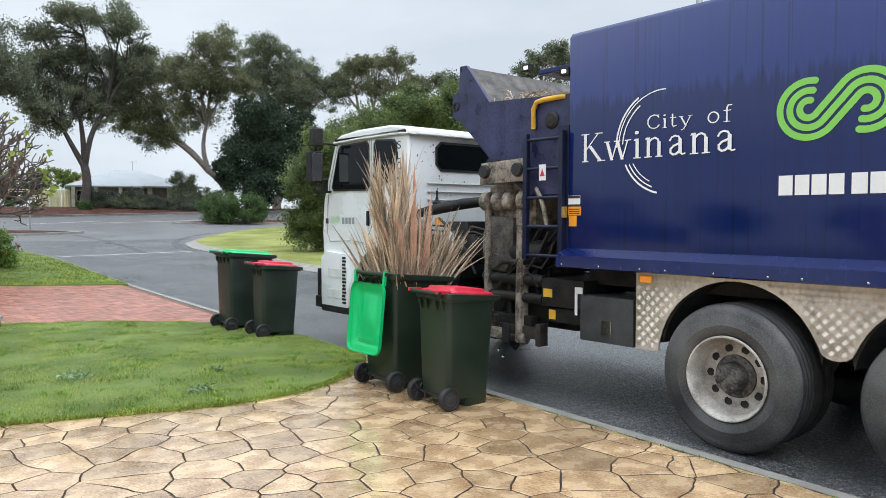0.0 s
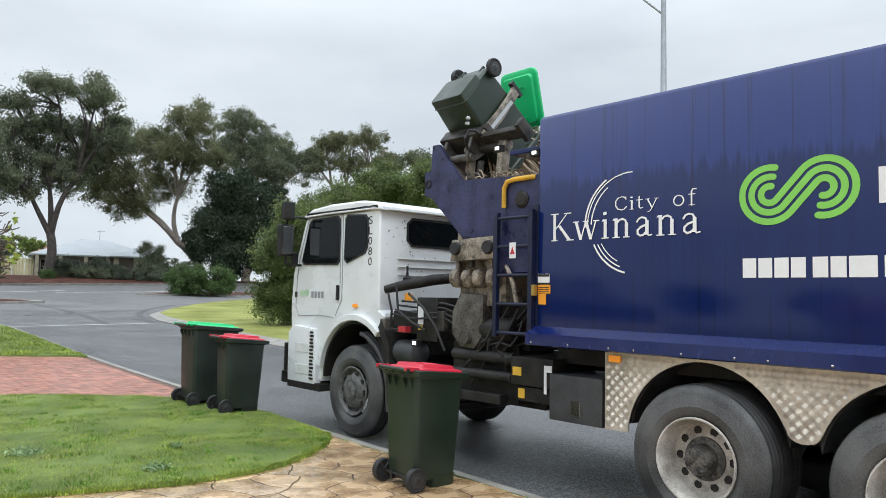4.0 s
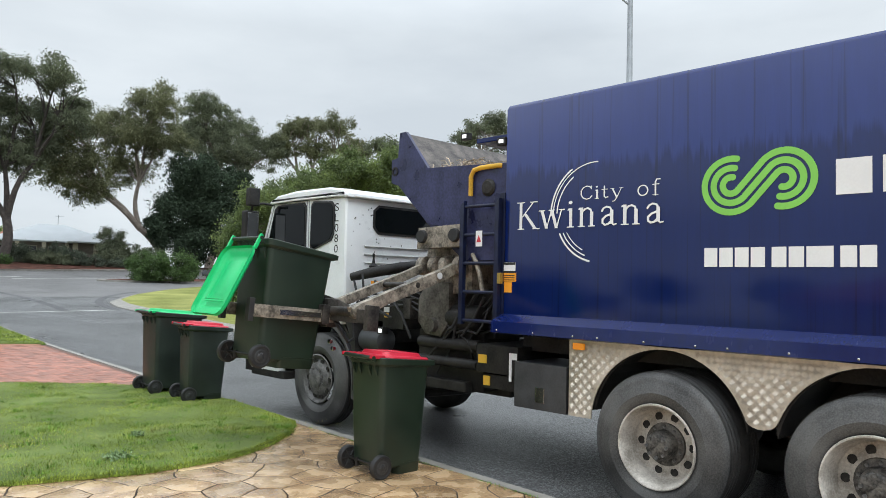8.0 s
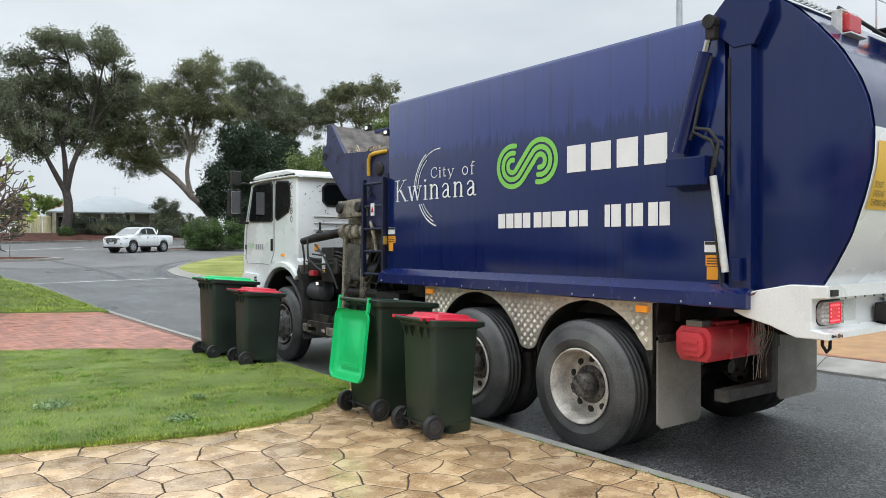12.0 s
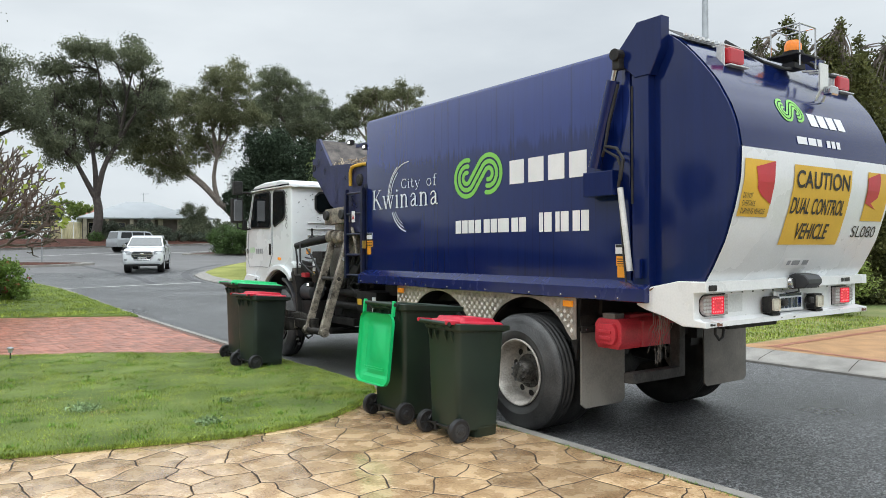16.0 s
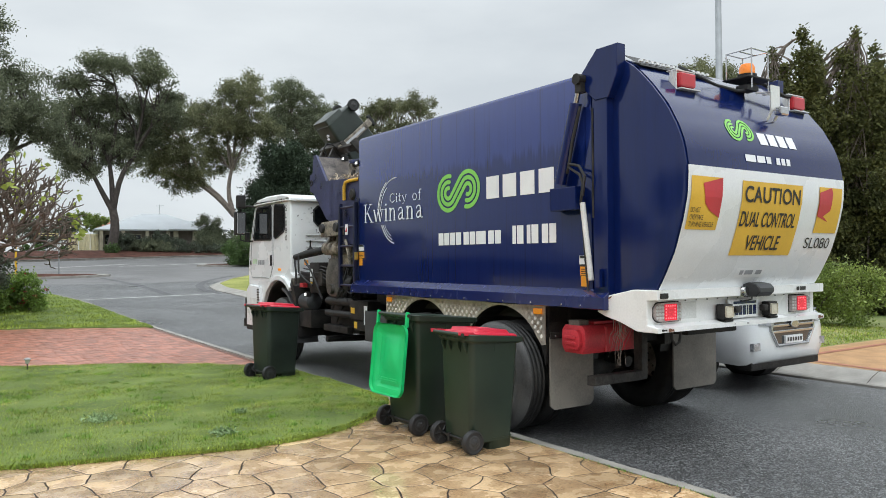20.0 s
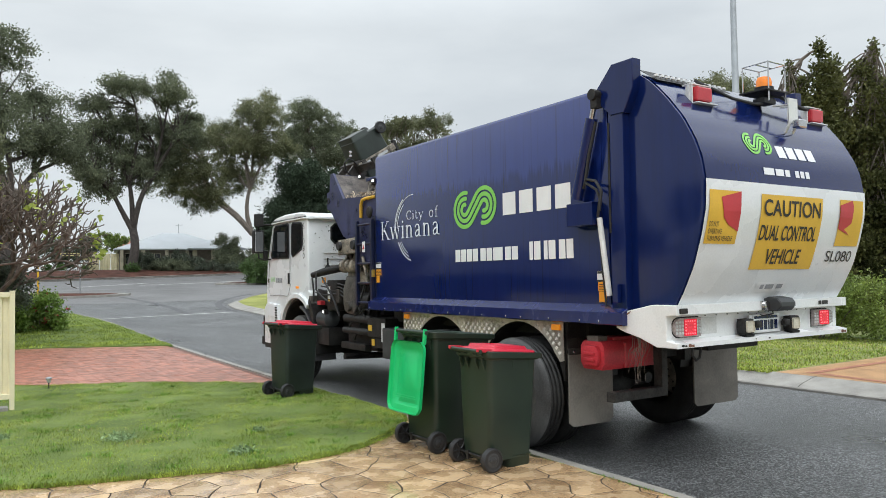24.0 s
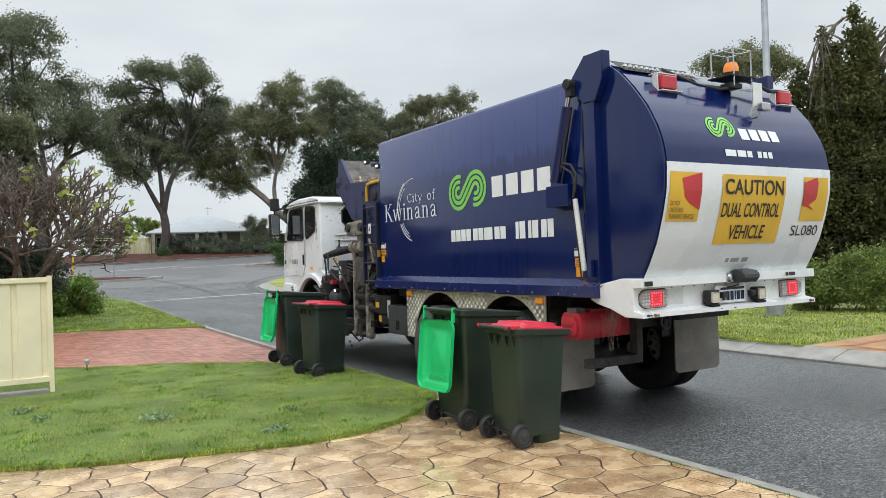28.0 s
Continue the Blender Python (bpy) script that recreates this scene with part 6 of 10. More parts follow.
        box(b_, (-0.012, 5.45 + 0.01 * (k % 3), h), (-0.002, 5.54, h + 0.026), 0.003)
    part("grip_strip", b_, CHASSIS, stp, "black perforated grip strip")
    b_ = B()
    box(b_, (0.0, 6.08, 0.46), (2.42, 6.26, 0.62), 0.02)
    box(b_, (0.02, 6.16, 0.62), (0.14, 6.24, 1.0), 0.02)
    box(b_, (2.28, 6.16, 0.62), (2.40, 6.24, 1.0), 0.02)
    box(b_, (0.0, 5.30, 0.42), (0.5, 6.1, 0.52), 0.02)
    part("front_bumper", b_, CHASSIS, cab, "black front bumper")
    for side, sx in ((-1, 0.0), (1, 2.42)):
        b_ = B()
        box(b_, (sx + side * 0.17 - 0.10, 5.90, 2.17), (sx + side * 0.17 + 0.10, 6.03, 2.60), 0.035, 3)
        mi = part("mirror", b_, CHASSIS, cab, "large black door mirror", True)
        b_ = B()
        box(b_, (sx + side * 0.18 - 0.08, 5.84, 2.66), (sx + side * 0.18 + 0.08, 5.95, 2.90), 0.03, 3)
        tube(b_, [(sx + side * 0.17, 5.95, 2.58), (sx + side * 0.17, 5.92, 2.68)], 0.016, 7)
        tube(b_, [(sx + side * 0.16, 5.90, 2.68), (sx + side * 0.06, 5.84, 2.70), (sx - side * 0.08, 5.78, 2.68)], 0.016, 7)
        part("small_mirror", b_, CHASSIS, mi, "", True)
        b_ = B()
        tube(b_, [(sx + side * 0.17, 5.95, 2.18), (sx + side * 0.16, 5.95, 2.08), (sx + side * 0.06, 5.94, 2.05), (sx - side * 0.08, 5.92, 2.06)], 0.016, 7)
        box(b_, (sx + side * 0.05 - 0.04, 5.88, 2.05), (sx + side * 0.05 + 0.04, 5.95, 2.22), 0.02)
        part("mirror_arm", b_, CHASSIS, mi, "", True)
        b_ = B()
        box(b_, (sx + side * 0.17 - 0.075, 5.892, 2.20), (sx + side * 0.17 + 0.075, 5.903, 2.57), 0.003)
        part("mirror_glass", b_, M("mirror_glass", (0.7, 0.7, 0.7), 0.05, 1.0), mi, "mirror glass")
    # gear behind the cab
    b_ = B()
    tube(b_, [(0.10, 4.08, 1.74), (0.22, 3.85, 1.80), (0.42, 3.6, 1.86), (0.62, 3.3, 1.90)], [0.05, 0.065, 0.065, 0.06], 10)
    lathe(b_, [(0.05, 0), (0.055, 0.02), (0.02, 0.05), (0.012, 0.10), (0.016, 0.16), (0.0, 0.17)], "z", (0.32, 3.95, 1.86), 10)
    part("air_duct", b_, CHASSIS, tr, "black rubber air duct behind the cab", True)
    for name, lo, hi in (("pump_box", (0.10, 3.15, 1.18), (0.60, 3.50, 1.66)), ("cab_stay", (0.35, 3.55, 1.0), (1.9, 3.75, 1.62)), ("air_tank", (0.5, 3.78, 1.12), (1.9, 4.08, 1.5)), ("valve_box", (0.12, 3.50, 1.25), (0.5, 3.95, 1.50))):
        b_ = B()
        box(b_, lo, hi, 0.02)
        part(name, b_, CHASSIS, tr, "black gear behind the cab", True)
    for q in ([(0.04, 3.95, 1.70), (0.02, 3.85, 1.5), (0.03, 3.88, 1.3), (0.06, 3.7, 1.28)], [(0.04, 3.80, 1.78), (0.01, 3.72, 1.5), (0.03, 3.5, 1.38), (0.06, 3.3, 1.3)], [(0.06, 3.6, 1.7), (0.02, 3.3, 1.55), (0.03, 3.1, 1.35), (0.08, 3.0, 1.1)]):
        b_ = B()
        tube(b_, q, 0.015, 6)
        part("hose", b_, RUBBER_CLEAN, tr, "black air hose", True)
    b_ = B()
    box(b_, (0.094, 3.38, 1.36), (0.099, 3.47, 1.56))
    part("white_label", b_, DECAL, tr)
    b_ = B()
    lathe(b_, [(0.0, 3.50), (0.10, 3.51), (0.135, 3.54), (0.14, 3.60), (0.14, 3.84), (0.135, 3.88), (0.10, 3.91), (0.0, 3.92)], "y", (0.20, 0, 1.03), 20, cap=False)
    part("air_receiver", b_, GUARD, tr, "dark grey steel air receiver", True)
    b_ = B()
    box(b_, (0.10, 3.45, 0.62), (0.6, 3.95, 0.90), 0.02)
    part("battery_box", b_, CHASSIS, tr, "black battery box", True)
    # dark mudguard behind the front wheel
    q = [(4.62 + 0.70 * math.cos(radians(a)), 0.52 + 0.72 * math.sin(radians(a))) for a in range(100, 184, 8)] + [(3.90, 0.34)]
    q += [(3.95, 0.34)] + [(4.62 + 0.655 * math.cos(radians(a)), 0.52 + 0.675 * math.sin(radians(a))) for a in range(180, 99, -8)]
    b_ = B()
    prism(b_, q, "x", 0.04, 0.44, 0.006, 1)
    for k in range(4):
        b = 0.10 + 0.085 * k
        prism(b_, [(4.62 + 0.712 * math.cos(radians(a)), 0.52 + 0.732 * math.sin(radians(a))) for a in range(104, 178, 9)] + [(4.62 + 0.69 * math.cos(radians(a)), 0.52 + 0.71 * math.sin(radians(a))) for a in range(176, 103, -9)], "x", b, b + 0.03)
    part("mudguard", b_, M("mudguard_grey", (0.055, 0.055, 0.06), 0.45, var=0.3, scale=5), tr, "ribbed dark grey plastic mudguard", True)
    for name, lo, hi, mat, lab in (("relay_box", (0.04, 4.00, 1.24), (0.16, 4.10, 1.40), MUDFLAP, "small grey-brown relay box"), ("hose_coupling", (0.04, 3.62, 1.26), (0.12, 3.76, 1.33), RED_PLASTIC, "dull red hose coupling"),
                                   ("orange_label", (0.118, 3.60, 1.62), (0.124, 3.74, 1.70), ORANGE_DECAL, "orange label"), ("yellow_tag", (0.092, 3.39, 1.30), (0.098, 3.46, 1.35), YELLOW_DECAL, "yellow tag"),
                                   ("pipe_clamp", (0.08, 3.02, 1.30), (0.24, 3.14, 1.52), STEEL_DARK, "greasy pipe clamp")):
        b_ = B()
        box(b_, lo, hi, min(0.012, (hi[0] - lo[0]) * 0.3))
        part(name, b_, mat, tr, lab)
    for k in range(4):
        b_ = B()
        tube(b_, [(0.10 + 0.05 * k, 3.95, 1.46 + 0.05 * k), (0.06 + 0.05 * k, 3.5, 1.42 + 0.06 * k), (0.10, 3.05, 1.45 + 0.05 * k), (0.16, 2.75, 1.30 + 0.08 * k)], 0.012, 6)
        part("hose", b_, RUBBER_CLEAN, tr, "black air hose", True)
    b_ = B()
    box(b_, (-0.02, 3.34, 1.12), (0.05, 3.44, 1.20), 0.01)
    lp = part("work_lamp", b_, CHASSIS, tr, "lit work lamp behind the cab")
    b_ = B()
    box(b_, (-0.028, 3.365, 1.14), (-0.018, 3.415, 1.18))
    part("lens", b_, LAMP_ON, lp)
    b_ = B()
    tube(b_, [(0.3, 3.3, 0.45), (1.2, 3.3, 0.42), (2.1, 3.3, 0.45)], 0.05, 8)
    box(b_, (0.55, 2.0, 0.55), (1.8, 5.2, 0.80), 0.02)
    part("engine_underside", b_, CHASSIS, tr, "dark engine underside")


truck_front(TRUCK)

# ---- lifting arm: swings out and up about a long axis on the truck's kerb side ----
SHOULDER = (0.11, 2.58, 1.87)
ARM = 1.38


def make_arm():
    bm = B()
    for y, w, d in ((-0.24, 0.075, 0.055), (0.24, 0.06, 0.045)):
        prism(bm, [(-d, 0.05), (d, 0.05), (d * 1.25, -0.45), (d, -1.0), (d * 1.1, -ARM - 0.04), (-d * 1.1, -ARM - 0.04), (-d, -0.9), (-d * 0.8, -0.3)], "y", y - w / 2, y + w / 2, 0.01)
    arm = part("lifting_arm", bm, STEEL, TRUCK, "worn steel lifting arms", True, pose(*SHOULDER))
    bm = B()
    prism(bm, [(0.06, -0.10), (0.10, -0.10), (0.10, -1.22), (0.06, -1.22)], "y", -0.03, 0.03, 0.006)
    lathe(bm, [(0.045, -0.28), (0.045, 0.28)], "y", (0, 0, -ARM), 12)
    lathe(bm, [(0.028, -0.28), (0.028, 0.28)], "y", (0.0, 0, -0.62), 10)
    part("link_bar", bm, STEEL_DARK, arm, "dark link bar and cross tubes", True)
    for y in (-0.285, 0.275):
        bm = B()
        lathe(bm, [(0.075, y - 0.02), (0.085, y - 0.01), (0.085, y + 0.02), (0.04, y + 0.035)], "y", (0, 0, 0), 16)
        part("pivot_boss", bm, STEEL, arm, "", True)
        bm = B()
        lathe(bm, [(0.06, y - 0.02), (0.065, y + 0.02)], "y", (0, 0, -ARM), 14)
        part("pivot_boss", bm, STEEL, arm, "", True)
    bm = B()
    lathe(bm, [(0.034, -0.294), (0.034, -0.288)], "y", (0.0, 0, -0.33), 14)
    part("round_sticker", bm, DECAL, arm, "round white sticker")
    return arm


def make_gripper():
    """Carrier on the arm's end; its x points away from the held bin's back, z along the bin."""
    bm = B()
    box(bm, (-0.06, -0.30, -0.16), (0.06, 0.30, 0.10), 0.02)
    box(bm, (-0.13, -0.34, -0.14), (-0.05, 0.34, 0.04), 0.015)
    prism(bm, [(-0.10, -0.16), (0.05, -0.14), (0.03, 0.12), (-0.10, 0.14)], "y", -0.22, 0.22, 0.01)
    grip = part("gripper", bm, STEEL_DARK, TRUCK, "greasy steel bin gripper", True)
    for y in (-0.20, 0.20):
        bm = B()
        prism(bm, [(0.02, -0.15), (0.10, -0.12), (0.27, -0.05), (0.30, 0.0), (0.27, 0.05), (0.12, 0.10), (0.02, 0.12)], "y", y - 0.022, y + 0.022, 0.006, 1)
        part("wrist_plate", bm, STEEL_MID, grip, "oily steel wrist plate", True)
    bm = B()
    lathe(bm, [(0.04, -0.26), (0.045, -0.25), (0.045, 0.25), (0.04, 0.26)], "y", (0.23, 0, 0.0), 14)
    part("wrist_pin", bm, STEEL_MID, grip, "", True)
    bm = B()
    box(bm, (-0.03, -0.86, -0.10), (0.05, -0.28, 0.02), 0.012)
    box(bm, (-0.05, -0.90, -0.16), (0.07, -0.84, 0.06), 0.01)
    part("carriage_beam", bm, STEEL_DARK, grip, "dark sliding beam beside the gripper", True)
    bm = B()
    for y in (-0.33, -0.27):
        bm = B()
        lathe(bm, [(0.018, y), (0.022, y + 0.01), (0.022, y + 0.03)], "y", (0.04, 0, -0.02 + y), 10)
        part("grip_bolt", bm, CHROME, grip)
    bm = B()
    tube(bm, [(0.03, -0.3, -0.1), (0.10, -0.36, -0.22), (0.16, -0.36, -0.28), (0.24, -0.33, -0.25), (0.26, -0.28, -0.12), (0.2, -0.25, 0.0)], 0.014, 7)
    part("hose", bm, RUBBER_CLEAN, grip, "", True)
    fingers = []
    for side in (-1, 1):
        bm = B()
        y = 0.0
        prism(bm, [(0.03, -0.05 * side), (0.03, 0.02 * side), (-0.35, 0.035 * side), (-0.74, 0.0), (-0.78, -0.05 * side), (-0.74, -0.065 * side), (-0.70, -0.03 * side), (-0.35, -0.01 * side)], "z", -0.06, 0.05, 0.008)
        f = part("grip_finger", bm, STEEL, grip, "worn steel gripping finger", True, pose(-0.02, 0.295 * side, -0.06))
        bm = B()
        box(bm, (-0.81, -0.05 * side - 0.03, -0.10), (-0.76, -0.05 * side + 0.03, 0.10), 0.008)
        part("finger_pad", bm, RUBBER_CLEAN, f)
        bm = B()
        prism(bm, [(-0.12, 0.025 * side), (-0.55, 0.045 * side), (-0.55, 0.05 * side), (-0.12, 0.032 * side)], "z", -0.025, 0.02)
        part("finger_face", bm, CHROME, f, "bright rubbed strip")
        fingers.append(f)
    return grip, fingers


ARM_OB = make_arm()
GRIP, FINGERS = make_gripper()

# ---- wheeled bins ----
def rrect(x0, x1, w, r, n=4):
    out = []
    for cx, cy, a0 in ((x1 - r, w / 2 - r, 0), (x0 + r, w / 2 - r, 90), (x0 + r, -w / 2 + r, 180), (x1 - r, -w / 2 + r, 270)):
        out += [(cx + r * math.cos(radians(a0 + 90 * k / n)), cy + r * math.sin(radians(a0 + 90 * k / n))) for k in range(n + 1)]
    return out


def loft(bm, rings, cap0=True, cap1=True):
    vs = [[bm.verts.new(p) for p in ring] for ring in rings]
    n = len(vs[0])
    for a, b in zip(vs, vs[1:]):
        for i in range(n):
            bm.faces.new([a[i], a[(i + 1) % n], b[(i + 1) % n], b[i]])
    if cap0:
        bm.faces.new(vs[0][::-1])
    if cap1:
        bm.faces.new(vs[-1])


def make_bin(m, big, lid_mat, body_mat, label, lid_open, tall=None):
    """b0, b1, bw: back, front and width of the foot; r0, r1, rw: the same at the rim."""
    b = thing("wheelie_bin", m, label, "wheelie bin", "bins at the kerb")
    if big:
        H, b0, b1, bw, r0, r1, rw = 1.08, -0.315, 0.25, 0.52, -0.335, 0.335, 0.58
    else:
        H, b0, b1, bw, r0, r1, rw = 0.97, -0.235, 0.205, 0.43, -0.25, 0.27, 0.495
    H = tall or H

    def ring(f, z, grow=0.0, rad=0.05, nose=0.0):
        return [(x, y, z - 0.085 * x * max(0.0, (z / H - 0.8) * 5)) for x, y in rrect(b0 + (r0 - b0) * f - grow, b1 + (r1 - b1) * f + grow + nose, bw + (rw - bw) * f + 2 * grow - 0.03, rad)]
    bm = B()
    rings = [ring(0.0, 0.055, -0.03), ring(0.0, 0.062, -0.012), ring(0.01, 0.075), ring(0.22, 0.25 * H, 0.001), ring(0.43, 0.46 * H, 0.002), ring(0.62, 0.66 * H, 0.002), ring(0.80, 0.84 * H, 0.002), ring(0.93, H - 0.066),
             ring(0.93, H - 0.064, 0.012), ring(0.93, H - 0.05, 0.020, 0.05, 0.025), ring(0.94, H - 0.046, 0.026, 0.055, 0.035), ring(0.96, H - 0.004, 0.027, 0.055, 0.035), ring(0.96, H + 0.002, 0.022, 0.055, 0.030), ring(0.96, H + 0.002, 0.010),
             ring(0.96, H - 0.01, -0.008), ring(0.9, H - 0.08, -0.012), ring(0.1, 0.12, -0.02)]
    loft(bm, rings)
    body = part("bin_body", bm, body_mat, b, "dark green moulded bin body", True)
    # the stepped foot under the front, and the raised frame round each side
    bm = B()
    foot = [[(x, y, z) for x, y in rrect(b0 + 0.20, b1 - 0.004 + g, bw - 0.036 + g, 0.035)] for z, g in ((0.0, -0.006), (0.006, 0.0), (0.088, 0.006), (0.096, 0.016))]
    loft(bm, foot)
    part("foot", bm, body_mat, body, "stepped foot of the bin", True)
    # ribs under the rim
    bm = B()
    prism(bm, [(-0.03, 0.0), (0.012, 0.0), (0.012, -0.10), (0.002, -0.10), (-0.03, -0.03)], "y", -0.007, 0.007, 0.002, 1)
    rib = mesh_of(bm, "rim_rib", body_mat)
    for y in (-rw / 2 + 0.085, -0.07, 0.07, rw / 2 - 0.085):
        part("rim_rib", rib, None, body, at=pose(r0 + 0.0, y, H - 0.045))
    bm = B()
    box(bm, (-0.004, -0.006, -0.075), (0.004, 0.006, 0.0))
    rib2 = mesh_of(bm, "rim_rib", body_mat)
    for x in (0.0, r1 - 0.10):
        for sy in (-1, 1):
            part("rim_rib", rib2, None, body, at=pose(x, sy * (rw / 2 - 0.022), H - 0.055 - 0.085 * x))
    # handle bar at the back
    bm = B()
    hx = r0 - 0.085
    HB = H + 0.03
    tube(bm, [(hx, -rw / 2 + 0.02, HB - 0.005), (hx, rw / 2 - 0.02, HB - 0.003)], 0.017, 10)
    for y in (-rw / 2 + 0.085, -0.07, 0.07, rw / 2 - 0.085):
        prism(bm, [(hx - 0.012, HB + 0.004), (hx + 0.01, HB + 0.008), (r0 + 0.02, HB - 0.02), (r0 + 0.02, HB - 0.075), (hx + 0.03, HB - 0.035), (hx - 0.012, HB - 0.015)], "y", y - 0.010, y + 0.010, 0.003, 1)
    part("handle_bar", bm, body_mat, b, "dark handle bar", True)
    # axle, wheels
    wr = 0.10
    ax = b0 - 0.012
    bm = B()
    tube(bm, [(ax, -bw / 2 - 0.02, wr), (ax, bw / 2 + 0.02, wr)], 0.010, 8)
    box(bm, (ax - 0.012, -bw / 2 + 0.10, 0.05), (b0 + 0.06, -bw / 2 + 0.13, wr + 0.02), 0.004)
    box(bm, (ax - 0.012, bw / 2 - 0.13, 0.05), (b0 + 0.06, bw / 2 - 0.10, wr + 0.02), 0.004)
    part("axle", bm, CHASSIS, b)
    for sy in (-1, 1):
        bm = B()
        y0 = sy * (bw / 2 - 0.004)
        lathe(bm, [(0.05, sy * 0.008), (0.088, 0), (wr, sy * 0.010), (wr, sy * 0.046), (0.094, sy * 0.054), (0.083, sy * 0.056), (0.080, sy * 0.051), (0.05, sy * 0.049)], "y", (ax, y0, wr), 28, cap=False)
        w = part("wheel", bm, RUBBER_CLEAN, b, "black rubber wheel", True)
        bm = B()
        lathe(bm, [(0.06, sy * 0.049), (0.052, sy * 0.053), (0.034, sy * 0.050), (0.026, sy * 0.056), (0.012, sy * 0.058), (0.0, sy * 0.058)], "y", (ax, y0, wr), 20, cap=False)
        lathe(bm, [(0.06, sy * 0.006), (0.04, sy * 0.012), (0.0, sy * 0.004)], "y", (ax, y0, wr), 20, cap=False)
        for k in range(6):
            a = 2 * math.pi * k / 6
            c, q = math.cos(a), math.sin(a)
            tube(bm, [(ax + 0.015 * c, y0 + sy * 0.056, wr + 0.015 * q), (ax + 0.034 * c, y0 + sy * 0.053, wr + 0.034 * q)], 0.004, 5)
            tube(bm, [(ax + 0.02 * c, y0 + sy * 0.002, wr + 0.02 * q), (ax + 0.075 * c, y0 + sy * 0.002, wr + 0.075 * q)], 0.006, 5)
        part("wheel_disc", bm, BIN_HUB, w, "moulded black wheel disc", True)
    # number as bars near the rim, on the side and the front
    bm = B()
    z = H - 0.17
    n = 6 if big else 4
    sz = 0.03 if big else 0.018
    yy = -(rw / 2 - 0.028) if big else -(rw / 2 - 0.026)
    for k in range(n):
        u = 0.02 + k * sz * 0.82
        bm = B()
        box(bm, (u, yy - 0.004, z), (u + sz * 0.6, yy + 0.01, z + sz))
        part("number_bar", bm, DECAL, body, "small white withheld number bar")
    if not big:
        for k in range(7):
            bm = B()
            box(bm, (r1 - 0.022, -0.10 + 0.012 * k, z - 0.02), (r1 - 0.006, -0.092 + 0.012 * k, z))
            part("number_bar", bm, DECAL, body, "small white withheld number bar")
    # lid: a shallow tray with a raised rim and panel, hinged at the handle
    L, LW = r1 - hx + 0.012, rw - 0.012
    def lr(x0, x1, w, z, rad):
        return [(x, y, z) for x, y in rrect(x0, x1, w, rad)]
    bm = B()
    loft(bm, [lr(0.10, L, LW, -0.025, 0.085), lr(0.10, L, LW, 0.0, 0.085), lr(0.11, L - 0.012, LW - 0.024, 0.012, 0.08), lr(0.14, L - 0.06, LW - 0.10, 0.016, 0.06), lr(0.155, L - 0.08, LW - 0.13, 0.042, 0.05),
              lr(0.22, L - 0.2, LW - 0.30, 0.048, 0.05), lr(0.225, L - 0.21, LW - 0.31, 0.036, 0.05)], cap0=False)
    loft(bm, [lr(0.105, L - 0.005, LW - 0.01, -0.025, 0.082), lr(0.11, L - 0.012, LW - 0.024, 0.002, 0.08), lr(0.145, L - 0.065, LW - 0.11, 0.006, 0.05), lr(0.17, L - 0.09, LW - 0.15, 0.032, 0.05),
              lr(0.215, L - 0.19, LW - 0.29, 0.038, 0.05), lr(0.23, L - 0.215, LW - 0.32, 0.028, 0.05)], cap0=False)
    for y in (-LW / 2 + 0.035, LW / 2 - 0.035):
        box(bm, (-0.022, y - 0.014, -0.016), (0.12, y + 0.014, 0.013), 0.006)
    for x in (L - 0.16, L - 0.14):
        box(bm, (x, -LW / 2 + 0.12, -0.004), (x + 0.006, LW / 2 - 0.12, 0.006))
    bmesh.ops.recalc_face_normals(bm, faces=bm.faces[:])
    lid = part("lid", bm, lid_mat, b, ("bright green" if lid_mat == LID_GREEN else "red") + " plastic lid" + (" hanging open" if lid_open else ""), True)
    lid.matrix_basis = pose(hx, 0, HB + 0.006, 0, -lid_open or 4.8, 0)
    return b, lid, (hx, HB + 0.006)


BIN_A0 = pose(4.0, 6.05, 0.0, 0, 0, 2)
BIN_A, LID_A, HINGE_A = make_bin(BIN_A0, True, LID_GREEN, BIN, "tall dark green bin with its bright green lid hanging open", 264)
BIN_B0 = pose(4.10, 10.53, 0.01, 0, 0, 1)
BIN_B, LID_B, HINGE_B = make_bin(BIN_B0, True, LID_GREEN, BIN_OLD, "tall faded dark bin with a green lid at the brick driveway", 0, 1.10)
RED_1, _, _ = make_bin(pose(3.935, 5.17, 0.0, 0, 0, 0), False, LID_RED, BIN, "smaller dark green bin with a red lid on the stamped driveway", 0)
RED_2, _, _ = make_bin(pose(4.13, 9.53, 0.015, 0, 0, -4), False, LID_RED, BIN_OLD, "smaller scuffed dark bin with a red lid on the lawn edge", 0)


